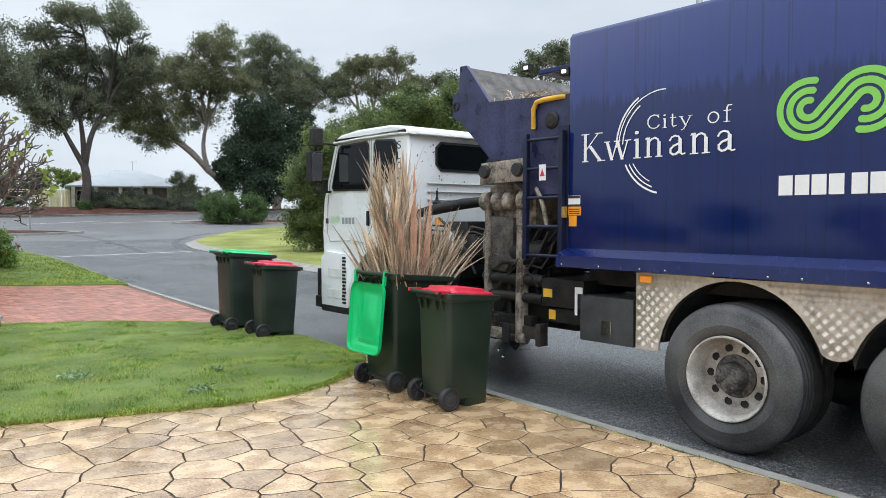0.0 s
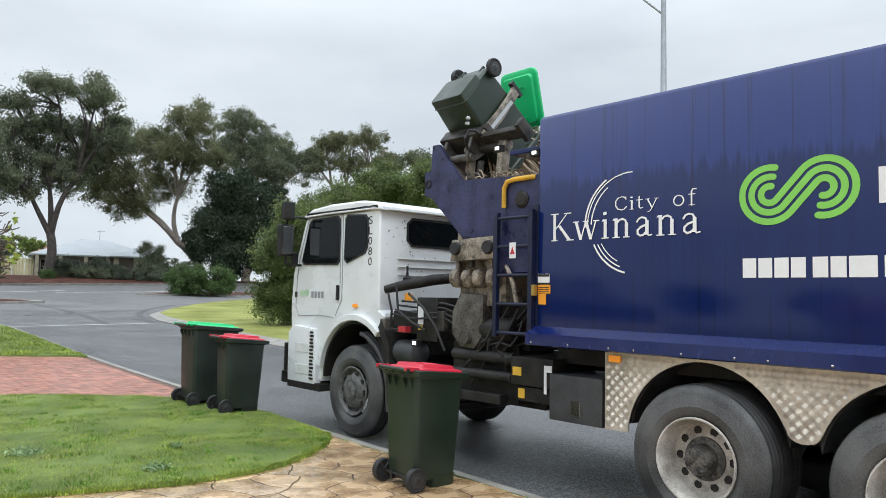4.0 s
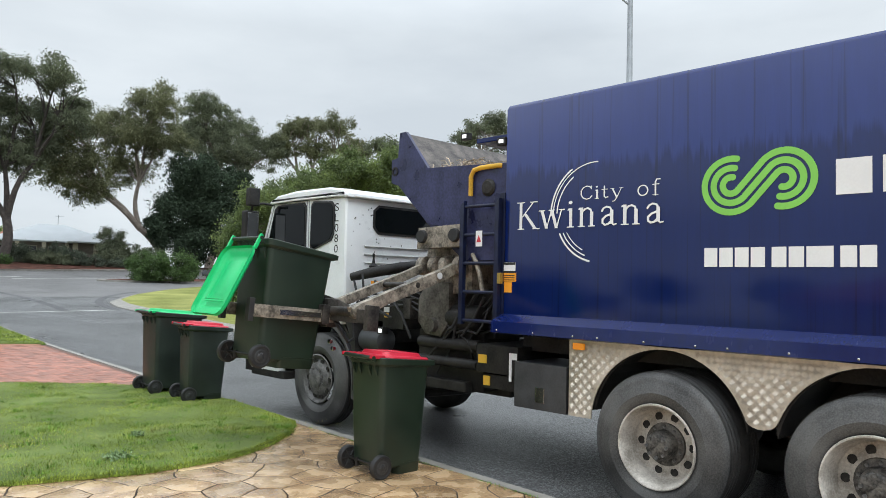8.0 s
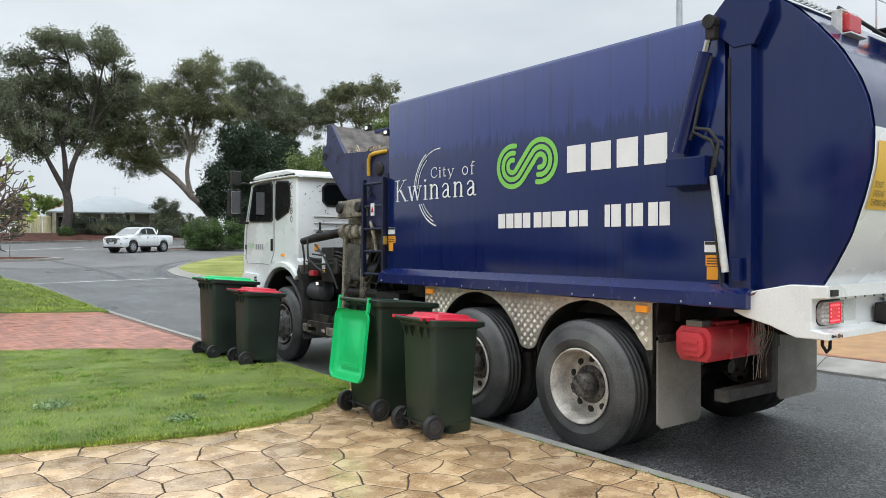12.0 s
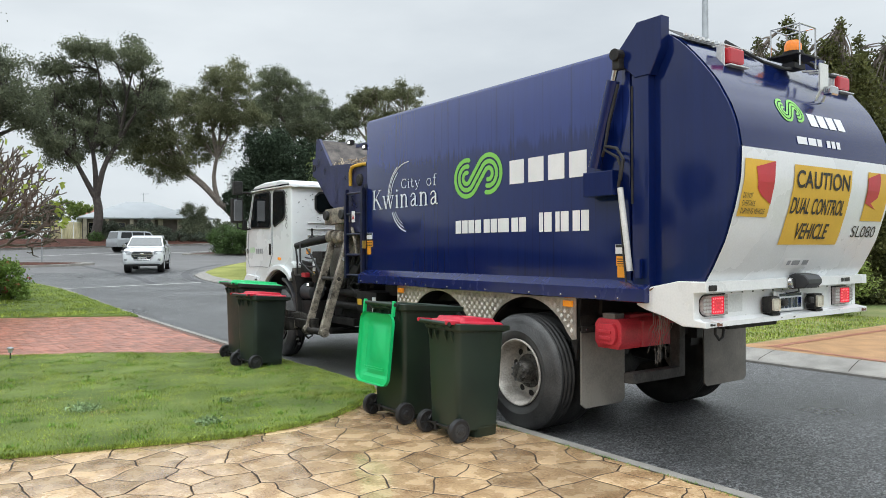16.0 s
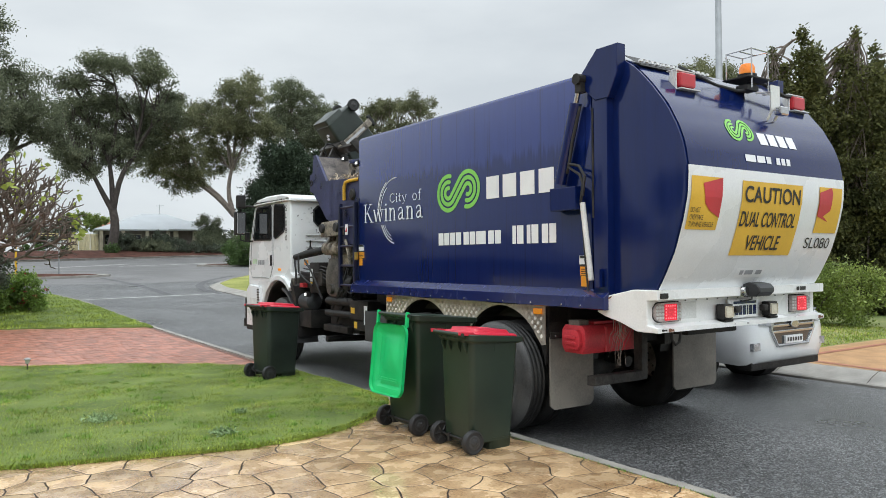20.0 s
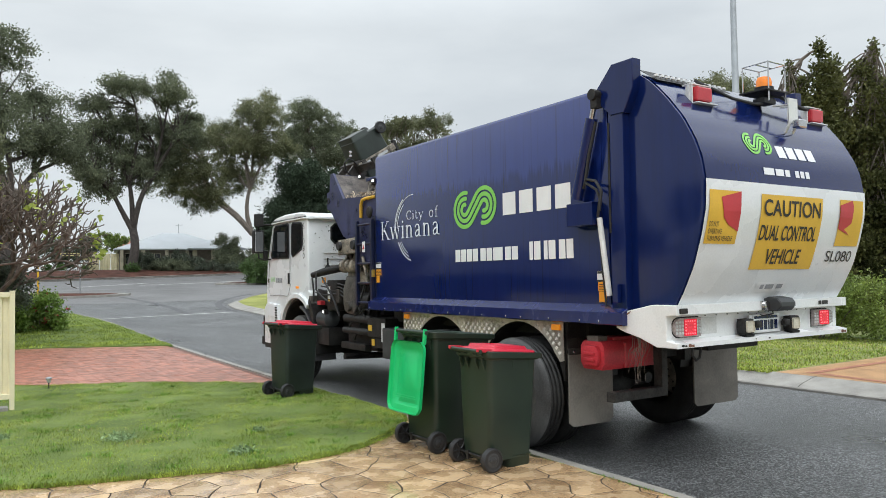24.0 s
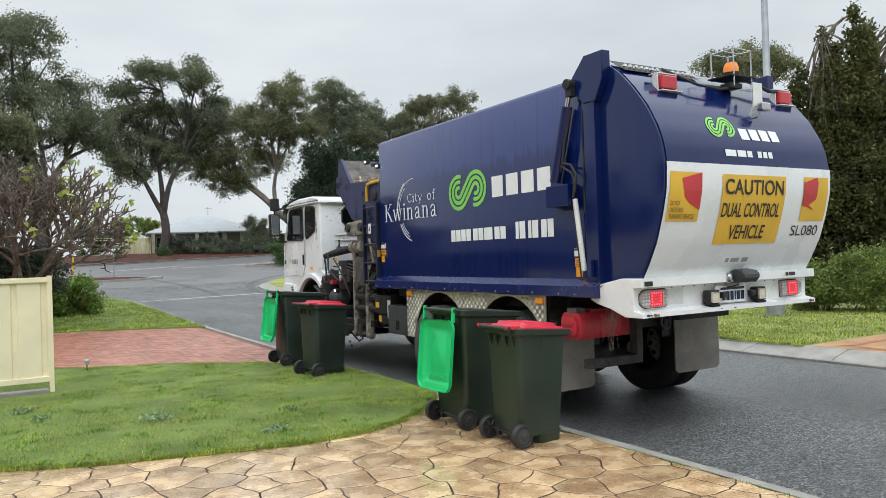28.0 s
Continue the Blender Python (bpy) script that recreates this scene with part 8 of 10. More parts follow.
def tree(name, xy, leaf, bark, lobes, n_leaves, size, limbs, label):
    """Trunk, limbs to every lobe of the crown, and clumps of leaves with gaps between them."""
    TREE_COUNT[0] += 1
    rng = np.random.default_rng(400 + TREE_COUNT[0])
    x, y = xy
    d = math.hypot(x, y)
    right = np.array([y / d, -x / d, 0])
    away = np.array([x / d, y / d, 0])
    th = thing(name, pose(x, y, gz(y) - 0.1), label, "tree")
    slim = name == "cypress_tree"
    gum = name == "gum_tree"
    half = max(abs(l[0]) + l[2] for l in lobes)
    cen = []
    for i, (u, z, ru, rz) in enumerate(lobes):
        dep = 0 if slim else rng.uniform(-0.45, 0.55) * half * 0.7
        cen.append(right * u + away * dep + np.array([0, 0, z + 0.1]))
    top = max(l[1] + l[3] for l in lobes)
    low = min(l[1] - l[3] for l in lobes)
    mean = np.mean(np.array(cen), 0)
    bm = B()
    r0 = max(0.09, top / 46)
    if slim:
        tube(bm, [(0, 0, 0), (0.05, 0, top * 0.5), tuple(cen[0])], [0.16, 0.11, 0.03], 7)
        heads = [(np.array([0.03, 0, c[2] * 0.9]), c) for c in cen]
    else:
        fork = np.array([mean[0] * 0.35, mean[1] * 0.35, max(top * 0.22, low * 0.62)])
        tube(bm, [(0, 0, -0.1), (0, 0, 0.3)] + bend_line(rng, (0, 0, 0.8), fork, 4, 0.07), [r0 * 1.5, r0 * 1.2] + [r0 * (1.08 - 0.05 * k) for k in range(5)], 9)
        stems = 3
        ms = []
        order = sorted(range(len(cen)), key=lambda k: lobes[k][0])
        for s in range(stems):
            grp = [cen[k] for k in order[s * len(order) // stems:(s + 1) * len(order) // stems]]
            if not grp:
                continue
            g = np.mean(np.array(grp), 0)
            mid = fork + (g - fork) * 0.55 - np.array([0, 0, 0.3])
            tube(bm, bend_line(rng, fork - np.array([0, 0, r0 * 0.5]), mid, 5, 0.08, 0.05), [r0 * 0.72 - r0 * 0.06 * k for k in range(6)], 7)
            ms.append((mid, grp))
        heads = [(m, c) for m, grp in ms for c in grp]
    clumps, rads, cnt = [], [], []
    area = sum(l[2] * l[3] for l in lobes)
    for (u, z, ru, rz), c in zip(lobes, cen):
        rh = rz * 1.06 if gum else rz
        k = int(ru * rh * 7.5 + 12) if gum else int(20 + 13 * min(ru, 3.2))
        for i in range(k):
            dirn = rng.normal(0, 1, 3)
            dirn /= np.linalg.norm(dirn)
            if not slim and dirn[2] < -0.25 and rng.uniform() < 0.45:
                dirn[2] *= -0.6
            f = rng.uniform(0.30, 1.04) if gum else rng.uniform(0.45, 1.0)
            clumps.append(c + dirn * np.array([ru, ru, rh]) * f)
            r = rng.uniform(0.38, 0.80) if gum else min(ru, rz) * rng.uniform(0.20, 0.40) + 0.08
            rads.append(r)
            cnt.append(int(430 * r * r * rng.uniform(0.6, 1.3)) if gum else max(8, int((7.5 if slim else 12.0) * n_leaves * ru * rz / area / k * rng.uniform(0.6, 1.4))))
    for a, c in heads:
        pts = bend_line(rng, a, c, 4, 0.09, 0.06)
        tube(bm, pts, [r0 * 0.44, r0 * 0.36, r0 * 0.28, r0 * 0.2, r0 * 0.1], 5)
        near = [q for q in clumps if np.linalg.norm(q - c) < 3.6]
        for q in near[:max(3, limbs // 3)]:
            f = np.array(pts[2 if rng.uniform() < 0.5 else 3])
            tube(bm, bend_line(rng, f, q, 3, 0.10, 0.05), [r0 * 0.2, r0 * 0.15, r0 * 0.1, r0 * 0.05], 4)
    part("trunk", bm, bark, th, smooth=True)
    v = leaf_cloud(rng, clumps, rads, cnt, size * (0.66 if gum else 0.8), 0.7 if gum else (-0.5 if slim else 0.1), 0.78 if gum else 0.9)
    part("crown", leaf_mesh("crown", v, leaf), None, th)
    return th


def shrub(name, xy, leaf, lobes, size, label, category):
    TREE_COUNT[0] += 1
    rng = np.random.default_rng(400 + TREE_COUNT[0])
    x, y = xy
    d = math.hypot(x, y)
    right, away = np.array([y / d, -x / d, 0]), np.array([x / d, y / d, 0])
    th = thing(name, pose(x, y, gz(y)), label, category)
    bm = B()
    cl, rd, ct = [], [], []
    for u, z, ru, rz in lobes:
        c = right * u + away * rng.uniform(-0.3, 0.3) * ru + np.array([0, 0, max(z, rz * 0.55)])
        foot = np.array([c[0] * 0.6, c[1] * 0.6, -0.1])
        for q in range(3):
            tube(bm, bend_line(rng, foot + rng.normal(0, 0.05, 3) * np.array([1, 1, 0]), c + rng.normal(0, 0.35, 3) * ru, 4, 0.10), [0.02 + 0.012 * z, 0.02, 0.015, 0.012, 0.006], 5)
        k = 26
        n = min(12000, int(60 * ru * rz / size ** 2) + 300)
        for i in range(k):
            dirn = rng.normal(0, 1, 3)
            dirn /= np.linalg.norm(dirn)
            p = c + dirn * np.array([ru, ru, rz]) * rng.uniform(0.5, 0.95)
            p[2] = max(p[2], 0.06)
            cl.append(p), rd.append(min(ru, rz) * rng.uniform(0.25, 0.42)), ct.append(max(6, int(n / k)))
    part("stem", bm, BARK, th, smooth=True)
    v = leaf_cloud(rng, cl, rd, ct, size, 0.0, 0.9)
    v[:, 2] = np.maximum(v[:, 2], 0.01)
    part("foliage", leaf_mesh("foliage", v, leaf), None, th)
    if name == "flower_shrub":
        n = 46
        pick = rng.integers(0, len(cl), n)
        for i in pick:
            fl = leaf_cloud(rng, [np.array(cl[i]) + rng.normal(0, 0.1, 3)], [0.035], [11], 0.065, 0.0, 1.0)
            part("flower", leaf_mesh("flower", fl, FLOWER), None, th)
    return th


tree("gum_tree", (14.7, 79.7), LEAF_GUM, BARK_DARK, [(-3.3, 16.6, 1.9, 2.0), (-0.2, 18.4, 2.6, 1.7), (3.6, 17.9, 2.4, 2.0), (-1.9, 14.4, 3.4, 2.4), (1.5, 14.8, 3.4, 2.6), (-4.1, 12.9, 1.5, 1.7), (-1.3, 11.2, 3.8, 2.2), (1.2, 10.3, 2.8, 2.2), (-2.7, 8.6, 2.6, 1.6), (-4.2, 9.4, 1.4, 1.1), (5.8, 16.3, 1.6, 1.2), (2.7, 11.8, 2.2, 1.9), (5.4, 14.0, 1.7, 1.5)], 9500, 0.30, 22, "tall dark gum tree with a forked trunk")
tree("gum_tree", (30.9, 82.4), LEAF_OLIVE, BARK_PALE, [(-10.0, 14.1, 3.4, 2.8), (-5.9, 15.3, 3.7, 3.0), (-1.7, 17.2, 3.2, 2.6), (-0.5, 13.4, 3.0, 2.8), (-4.8, 11.0, 3.4, 2.4), (-8.6, 10.5, 2.8, 2.4), (-6.9, 7.8, 2.0, 1.8), (-10.9, 15.8, 1.9, 1.6), (-3.2, 13.9, 3.0, 2.7), (-12.4, 13.0, 2.3, 2.0), (-11.9, 10.4, 2.2, 1.7), (-9.4, 8.4, 2.2, 1.4), (-13.4, 11.6, 1.2, 1.4)], 12000, 0.30, 24, "leaning gum tree with a spreading olive crown")
tree("gum_tree", (39.3, 89.8), LEAF_GUM, BARK, [(-1.2, 19.7, 3.1, 2.5), (2.3, 18.3, 3.1, 2.7), (-0.6, 16.0, 4.1, 2.8), (4.8, 16.2, 2.5, 2.8), (7.5, 15.2, 2.2, 2.8), (3.0, 14.0, 3.4, 2.6), (-3.4, 17.3, 2.2, 2.6)], 9000, 0.32, 20, "broad grey-green gum tree")
tree("sheoak_tree", (32.9, 79.5), LEAF_DARK, BARK_DARK, [(0.3, 10.0, 3.3, 2.8), (-1.3, 5.9, 3.3, 3.0), (2.4, 5.6, 3.3, 3.3), (0.5, 2.7, 4.1, 2.2), (4.3, 8.8, 1.8, 3.0), (-3.5, 3.9, 1.6, 2.3)], 9000, 0.30, 14, "dense dark sheoak tree")
tree("gum_tree", (51.3, 85.8), LEAF_OLIVE, BARK_PALE, [(-0.7, 19.6, 3.2, 1.5), (2.7, 19.2, 3.2, 1.7), (-2.8, 18.9, 2.1, 1.5), (5.0, 16.8, 1.8, 1.8), (0.7, 16.2, 3.4, 1.7), (-4.4, 16.7, 2.1, 2.4), (6.5, 15.7, 1.4, 1.5)], 6500, 0.32, 26, "thin-crowned gum tree with pale limbs")
tree("gum_tree", (60.8, 69.1), LEAF_GUM, BARK, [(-7.7, 16.4, 2.0, 1.5), (-6.7, 14.5, 2.4, 1.7), (4.1, 19.7, 3.0, 1.5), (6.1, 20.0, 2.1, 1.4), (2.0, 18.5, 1.8, 1.1), (-2.8, 15.0, 3.5, 2.1), (1.3, 15.0, 4.2, 2.8), (7.5, 18.2, 2.1, 1.8)], 6500, 0.32, 16, "grey-green gum tree behind the truck")
tree("gum_tree", (3.1, 65.9), LEAF_GUM, BARK_DARK, [(-1.0, 16.9, 3.1, 2.3), (-1.7, 18.3, 2.0, 1.4), (1.8, 14.7, 2.8, 2.1), (3.3, 11.7, 2.3, 1.9), (-0.3, 12.3, 2.8, 2.3), (-4.7, 14.1, 3.5, 3.0), (1.6, 10.6, 2.5, 1.8), (4.7, 10.3, 1.3, 1.3)], 8000, 0.28, 18, "dark gum tree by the side road")
# unseen trees left of the view, added as dark reflections for the truck's side
REFLECTION_TREE = tree("gum_tree", (-9.5, 56.0), LEAF_OLIVE, BARK, [(0, 6.6, 2.6, 1.7), (-2.0, 5.4, 2.2, 1.6), (2.1, 5.5, 2.3, 1.6), (0.3, 4.4, 2.8, 1.5)], 5000, 0.36, 9, "rounded olive tree out of view, added to darken the truck's reflections")
for sx_, sy_, turn_ in ((-16, 50, 40), (-23, 44, 100), (-30, 37, 160), (-19, 62, 220), (-35, 26, 280), (-37, 14, 20), (-28, 52, 75), (-38, 2, 130)):
    copy_thing(REFLECTION_TREE, pose(sx_, sy_, gz(sy_) - 0.1, 0, 0, turn_))
tree("wattle_tree", (14.9, 27.7), LEAF_WATTLE, BARK, [(-1.2, 2.7, 1.0, 1.3), (-1.3, 1.1, 0.9, 1.0), (0.0, 4.2, 1.3, 0.9), (1.4, 5.3, 1.3, 1.0), (2.9, 5.6, 1.3, 1.0), (4.3, 5.7, 1.2, 1.0), (0.0, 2.0, 1.3, 1.7), (2.2, 3.5, 1.8, 1.4), (3.9, 4.2, 1.6, 1.3), (5.7, 4.9, 1.4, 1.3), (-0.9, 3.7, 0.8, 0.8), (2.1, 1.6, 2.2, 1.3)], 26000, 0.12, 12, "rounded light green wattle tree on the corner lawn")


def spires(tops, seed):
    """A cypress crown: upright feathery spires of different heights."""
    rng = random.Random(seed)
    out = []
    for u, top, w in tops:
        n = int(top / 0.6)
        for k in range(n - 1, -1, -1):
            f = k / (n - 1)
            out.append((u + rng.uniform(-0.5, 0.5) * (1 - 0.7 * f), 0.6 + (top - 0.75) * f, w * (1 - f) ** 0.62 * rng.uniform(0.85, 1.75) + 0.10, 0.42 + 0.35 * (1 - f)))
    return out


tree("cypress_tree", (19.7, 12.0), LEAF_CYPRESS, BARK, spires([(0.15, 7.4, 0.70), (-0.45, 6.5, 0.6), (0.75, 8.0, 0.70)], 1), 12500, 0.14, 10, "tall feathery olive cypress")
tree("cypress_tree", (21.2, 11.3), LEAF_CYPRESS, BARK, spires([(0.7, 7.9, 0.95), (-0.1, 7.6, 0.85), (1.4, 6.9, 0.8)], 2), 12500, 0.14, 10, "tall feathery olive cypress")
tree("cypress_tree", (24.6, 11.2), LEAF_CYPRESS, BARK, spires([(0.6, 8.0, 1.0), (-0.35, 8.2, 1.0), (1.4, 7.3, 0.95)], 3), 10500, 0.15, 8, "tall feathery olive cypress")
tree("gum_tree", (60.1, 44.9), LEAF_OLIVE, BARK, [(-1.7, 17.7, 2.1, 1.5), (0.4, 18.4, 2.4, 1.5), (2.4, 17.6, 2.4, 1.5), (4.0, 16.7, 1.7, 1.4), (-0.2, 16.0, 3.4, 1.5), (-3.2, 16.4, 1.1, 1.0)], 6000, 0.28, 10, "distant gum tree beyond the far gardens")
shrub("hedge", (22.1, 59.0), LEAF_SHRUB, [(-1.9, 1.0, 1.0, 1.0), (-0.7, 1.35, 1.3, 1.15), (0.7, 1.4, 1.3, 1.15), (1.9, 1.05, 1.0, 1.0), (-1.5, 0.5, 1.2, 0.7), (0.0, 0.55, 1.4, 0.8), (1.5, 0.5, 1.2, 0.7)], 0.13, "rounded green hedge on the mulched island", "hedge")
shrub("shrub", (16.5, 82.4), LEAF_GREY, [(0.00, 0.61, 1.16, 0.77)], 0.16, "grey-green shrub before the house", "shrub")
shrub("shrub", (19.4, 81.7), LEAF_GREY, [(0.00, 0.96, 1.54, 0.96)], 0.16, "grey-green rounded shrub before the house", "shrub")
shrub("shrub", (17.7, 80.1), LEAF_GUM, [(0.00, 0.23, 1.63, 0.63), (2.38, 0.01, 1.57, 0.50)], 0.16, "low green shrub on the mulched bank", "shrub")
shrub("shrub", (22.6, 78.8), LEAF_GREY, [(0.00, 0.25, 1.88, 0.63), (2.51, 0.38, 1.38, 0.75)], 0.16, "low green shrub on the mulched bank", "shrub")
shrub("shrub", (25.1, 82.2), LEAF_GUM, [(0.00, 2.89, 1.45, 1.18), (0.27, 1.47, 1.58, 1.45), (-0.21, 0.23, 1.97, 0.79)], 0.18, "upright dark shrub beside the garage", "shrub")
shrub("shrub", (14.5, 78.7), LEAF_SHRUB, [(0.00, -0.09, 0.86, 0.55)], 0.16, "small round shrub on the mulched bank", "shrub")
shrub("shrub", (15.2, 98.8), LEAF_BRIGHT, [(0.00, 3.26, 1.91, 0.77), (-0.28, 4.20, 2.68, 0.77), (1.52, 3.98, 1.53, 0.61)], 0.2, "yellow-green garden tree beside the far fence", "shrub")
shrub("shrub", (10.6, 94.4), LEAF_GREY, [(0.00, 1.82, 2.18, 1.31), (2.23, 3.13, 1.45, 1.16), (-1.60, 2.41, 2.18, 1.82)], 0.2, "dark shrubs at the far gardens", "shrub")
shrub("flower_shrub", (2.2, 24.9), LEAF_LUSH, [(0.00, 0.67, 0.54, 0.67), (-0.47, 0.36, 0.57, 0.73), (0.22, 0.14, 0.34, 0.42), (-0.92, 0.48, 0.67, 0.86)], 0.085, "leafy green garden shrub with dark red flowers", "shrub")
shrub("bush", (16.6, 10.2), LEAF_BRIGHT, [(0.00, 0.63, 0.75, 0.57), (0.75, 0.79, 0.90, 0.67), (-0.36, 0.37, 0.48, 0.36), (1.52, 0.81, 0.90, 0.75)], 0.07, "rounded light green bush before the cypresses", "bush")
shrub("bush", (0.3, 27.0), LEAF_OLIVE, [(0.00, 5.72, 0.93, 0.79), (0.21, 5.01, 0.83, 0.70), (-0.69, 5.24, 1.03, 1.24)], 0.10, "olive green bush behind the cream fence", "bush")
shrub("bush", (0.5, 23.0), LEAF_GREY, [(0.00, 1.61, 0.97, 0.79), (0.66, 1.28, 0.70, 0.62), (-0.64, 1.93, 1.06, 1.23)], 0.08, "tangled grey bush behind the cream fence", "bush")
shrub("shrub", (7.4, 83.7), LEAF_SHRUB, [(0.00, -0.17, 0.51, 0.45), (1.31, -0.11, 0.45, 0.45), (3.46, 0.10, 0.51, 0.39)], 0.15, "small shrubs along the far footpath", "shrub")

shrub("shrub", (15.9, 81.2), LEAF_GREY, [(0.0, 0.8, 1.5, 1.1)], 0.16, "rounded grey-green shrub before the house", "shrub")
shrub("shrub", (18.4, 80.9), LEAF_GUM, [(0.0, 0.5, 1.7, 0.8), (1.4, 0.4, 1.2, 0.7)], 0.16, "spreading grey-green shrub before the house", "shrub")
shrub("shrub", (20.9, 80.2), LEAF_GREY, [(0.0, 0.6, 1.6, 0.9)], 0.16, "spreading grey-green shrub before the house", "shrub")
shrub("shrub", (24.4, 80.4), LEAF_GUM, [(0.0, 0.8, 1.9, 1.1), (1.9, 0.7, 1.6, 1.0)], 0.17, "dense dark shrub beside the garage", "shrub")
shrub("shrub", (27.2, 81.0), LEAF_GUM, [(0.0, 1.0, 2.0, 1.3), (1.8, 0.9, 1.8, 1.2)], 0.17, "dense dark shrub on the mulched bank", "shrub")


def frangipani():
    """A bare, stubby-branched garden tree with a few last yellow leaves."""
    rng = np.random.default_rng(77)
    x, y = 0.25, 22.0
    th = thing("frangipani_tree", pose(x, y, gz(y) - 0.05), "bare grey stubby-branched frangipani tree with few yellow-green leaves", "tree")
    bm, tips = B(), []

    def grow(p, d, ln, r, lev):
        q = p + d * ln
        m = p + d * ln * 0.5 + rng.normal(0, 0.04, 3)
        tube(bm, [tuple(p), tuple(m), tuple(q)], [r, r * 0.9, r * 0.84], 6)
        if lev == 0:
            tips.append((q, d))
            return
        k = 3 if rng.uniform() < 0.62 else 2
        base = rng.uniform(0, 6.28)
        for i in range(k):
            a = base + 6.283 * i / k + rng.uniform(-0.4, 0.4)
            e = np.cross(d, [0, 0, 1.0])
            if np.linalg.norm(e) < 0.1:
                e = np.array([1.0, 0, 0])
            e /= np.linalg.norm(e)
            f = np.cross(d, e)
            nd = d + (e * math.cos(a) + f * math.sin(a)) * rng.uniform(0.55, 0.8) + np.array([0, 0, 0.22])
            nd /= np.linalg.norm(nd)
            grow(q, nd, ln * rng.uniform(0.70, 0.86), r * 0.775, lev - 1)

    for a in range(4):
        t = a * 1.57 + 0.5
        grow(np.array([0.1 * math.cos(t), 0.1 * math.sin(t), 0.0]), np.array([0.5 * math.cos(t), 0.5 * math.sin(t), 0.95]) / 1.08, 1.2, 0.075, 6)
    part("trunk", bm, TWIG, th, smooth=True)
    pts = [(q, d) for q, d in tips if q[2] < 4.2 and q[0] > 0.3 and rng.uniform() < 0.05]
    v = np.concatenate([leaf_cloud(rng, [q + d * 0.08], [0.12], [5], 0.20, 0.2) for q, d in pts])
    part("leaves", leaf_mesh("leaves", v, LEAF_YELLOW), None, th, "few long yellow-green leaves")


frangipani()

# ---- the house beyond the main road, signs, poles and the garden fence ----
def house():
    th = thing("house", pose(23.5, 99.9, gz(90), 0, 0, -9), "single-storey house with a white hipped metal roof", "house")
    hx, hy, eave = 6.6, 5.0, 2.75
    bm = B()
    box(bm, (-hx, -hy, -0.6), (hx - 0.02, hy, eave))
    part("wall", bm, WALL_BROWN, th, "dark brown rendered wall")

    def hip(x0, x1, y0, y1, z, top, inset, name):
        b = B()
        o = 0.55
        lo = [b.verts.new(p) for p in ((x0 - o, y0 - o, z), (x1 + o, y0 - o, z), (x1 + o, y1 + o, z), (x0 - o, y1 + o, z))]
        lb = [b.verts.new((v.co.x, v.co.y, z - 0.16)) for v in lo]
        ym = (y0 + y1) / 2
        r = [b.verts.new((x0 + inset, ym, top)), b.verts.new((x1 - inset, ym, top))]
        for q in ((lo[0], lo[1], r[1], r[0]), (lo[2], lo[3], r[0], r[1])):
            b.faces.new(q)
        b.faces.new((lo[1], lo[2], r[1])), b.faces.new((lo[3], lo[0], r[0]))
        for i in range(4):
            b.faces.new((lo[i], lb[i], lb[(i + 1) % 4], lo[(i + 1) % 4]))
        b.faces.new(lb[::-1])
        bmesh.ops.recalc_face_normals(b, faces=b.faces[:])
        part(name, b, ROOF, th, "white hipped metal roof")

    hip(-hx, hx, -hy, hy, eave + 0.02, eave + 2.25, 5.2, "roof")
    hip(1.6, hx + 0.8, -hy - 2.6, hy - 2.2, eave - 0.02, eave + 1.35, 2.8, "roof")
    bm = B()
    box(bm, (1.9, -hy - 2.3, -0.6), (hx + 0.4, hy - 2.4, eave - 0.03))
    part("wall", bm, WALL_BROWN, th)
    for x in (1.9, 4.1, hx + 0.1):
        bm = B()
        box(bm, (x - 0.28, -hy - 2.45, -0.6), (x + 0.28, -hy - 2.28, eave - 0.2), 0.01)
        part("pier", bm, WALL_CREAM, th, "cream rendered pier")
    bm = B()
    for k in range(5):
        box(bm, (4.5, -hy - 2.34, 0.0 + k * 0.44), (6.3, -hy - 2.29, 0.42 + k * 0.44), 0.01)
    part("garage_door", bm, GREY_DECAL, th, "grey panelled garage door")
    for x in (-5.2, -2.6, 0.0):
        bm = B()
        box(bm, (x - 0.75, -hy - 0.06, 0.9), (x + 0.75, -hy - 0.003, 2.2), 0.01)
        w = part("window", bm, WALL_CREAM, th, "pale window frame")
        for s in (-0.36, 0.36):
            bm = B()
            box(bm, (x + s - 0.32, -hy - 0.075, 0.97), (x + s + 0.32, -hy - 0.062, 2.13))
            part("pane", bm, GLASS, w)
    for x in (-6.3, -3.9, -1.2, 1.2):
        bm = B()
        box(bm, (x - 0.2, -hy - 0.5, -0.6), (x + 0.2, -hy - 0.15, eave - 0.15), 0.01)
        part("pier", bm, WALL_CREAM, th, "cream rendered pier")
    bm = B()
    tube(bm, [(0.6, 0, eave + 1.9), (0.6, 0, eave + 3.5)], 0.03, 6)
    tube(bm, [(0.25, 0, eave + 3.3), (1.2, 0, eave + 3.36)], 0.02, 6)
    for k in range(6):
        tube(bm, [(0.3 + 0.16 * k, -0.35, eave + 3.31 + 0.01 * k), (0.3 + 0.16 * k, 0.35, eave + 3.31 + 0.01 * k)], 0.012, 5)
    part("aerial", bm, GALV, th, "thin television aerial")


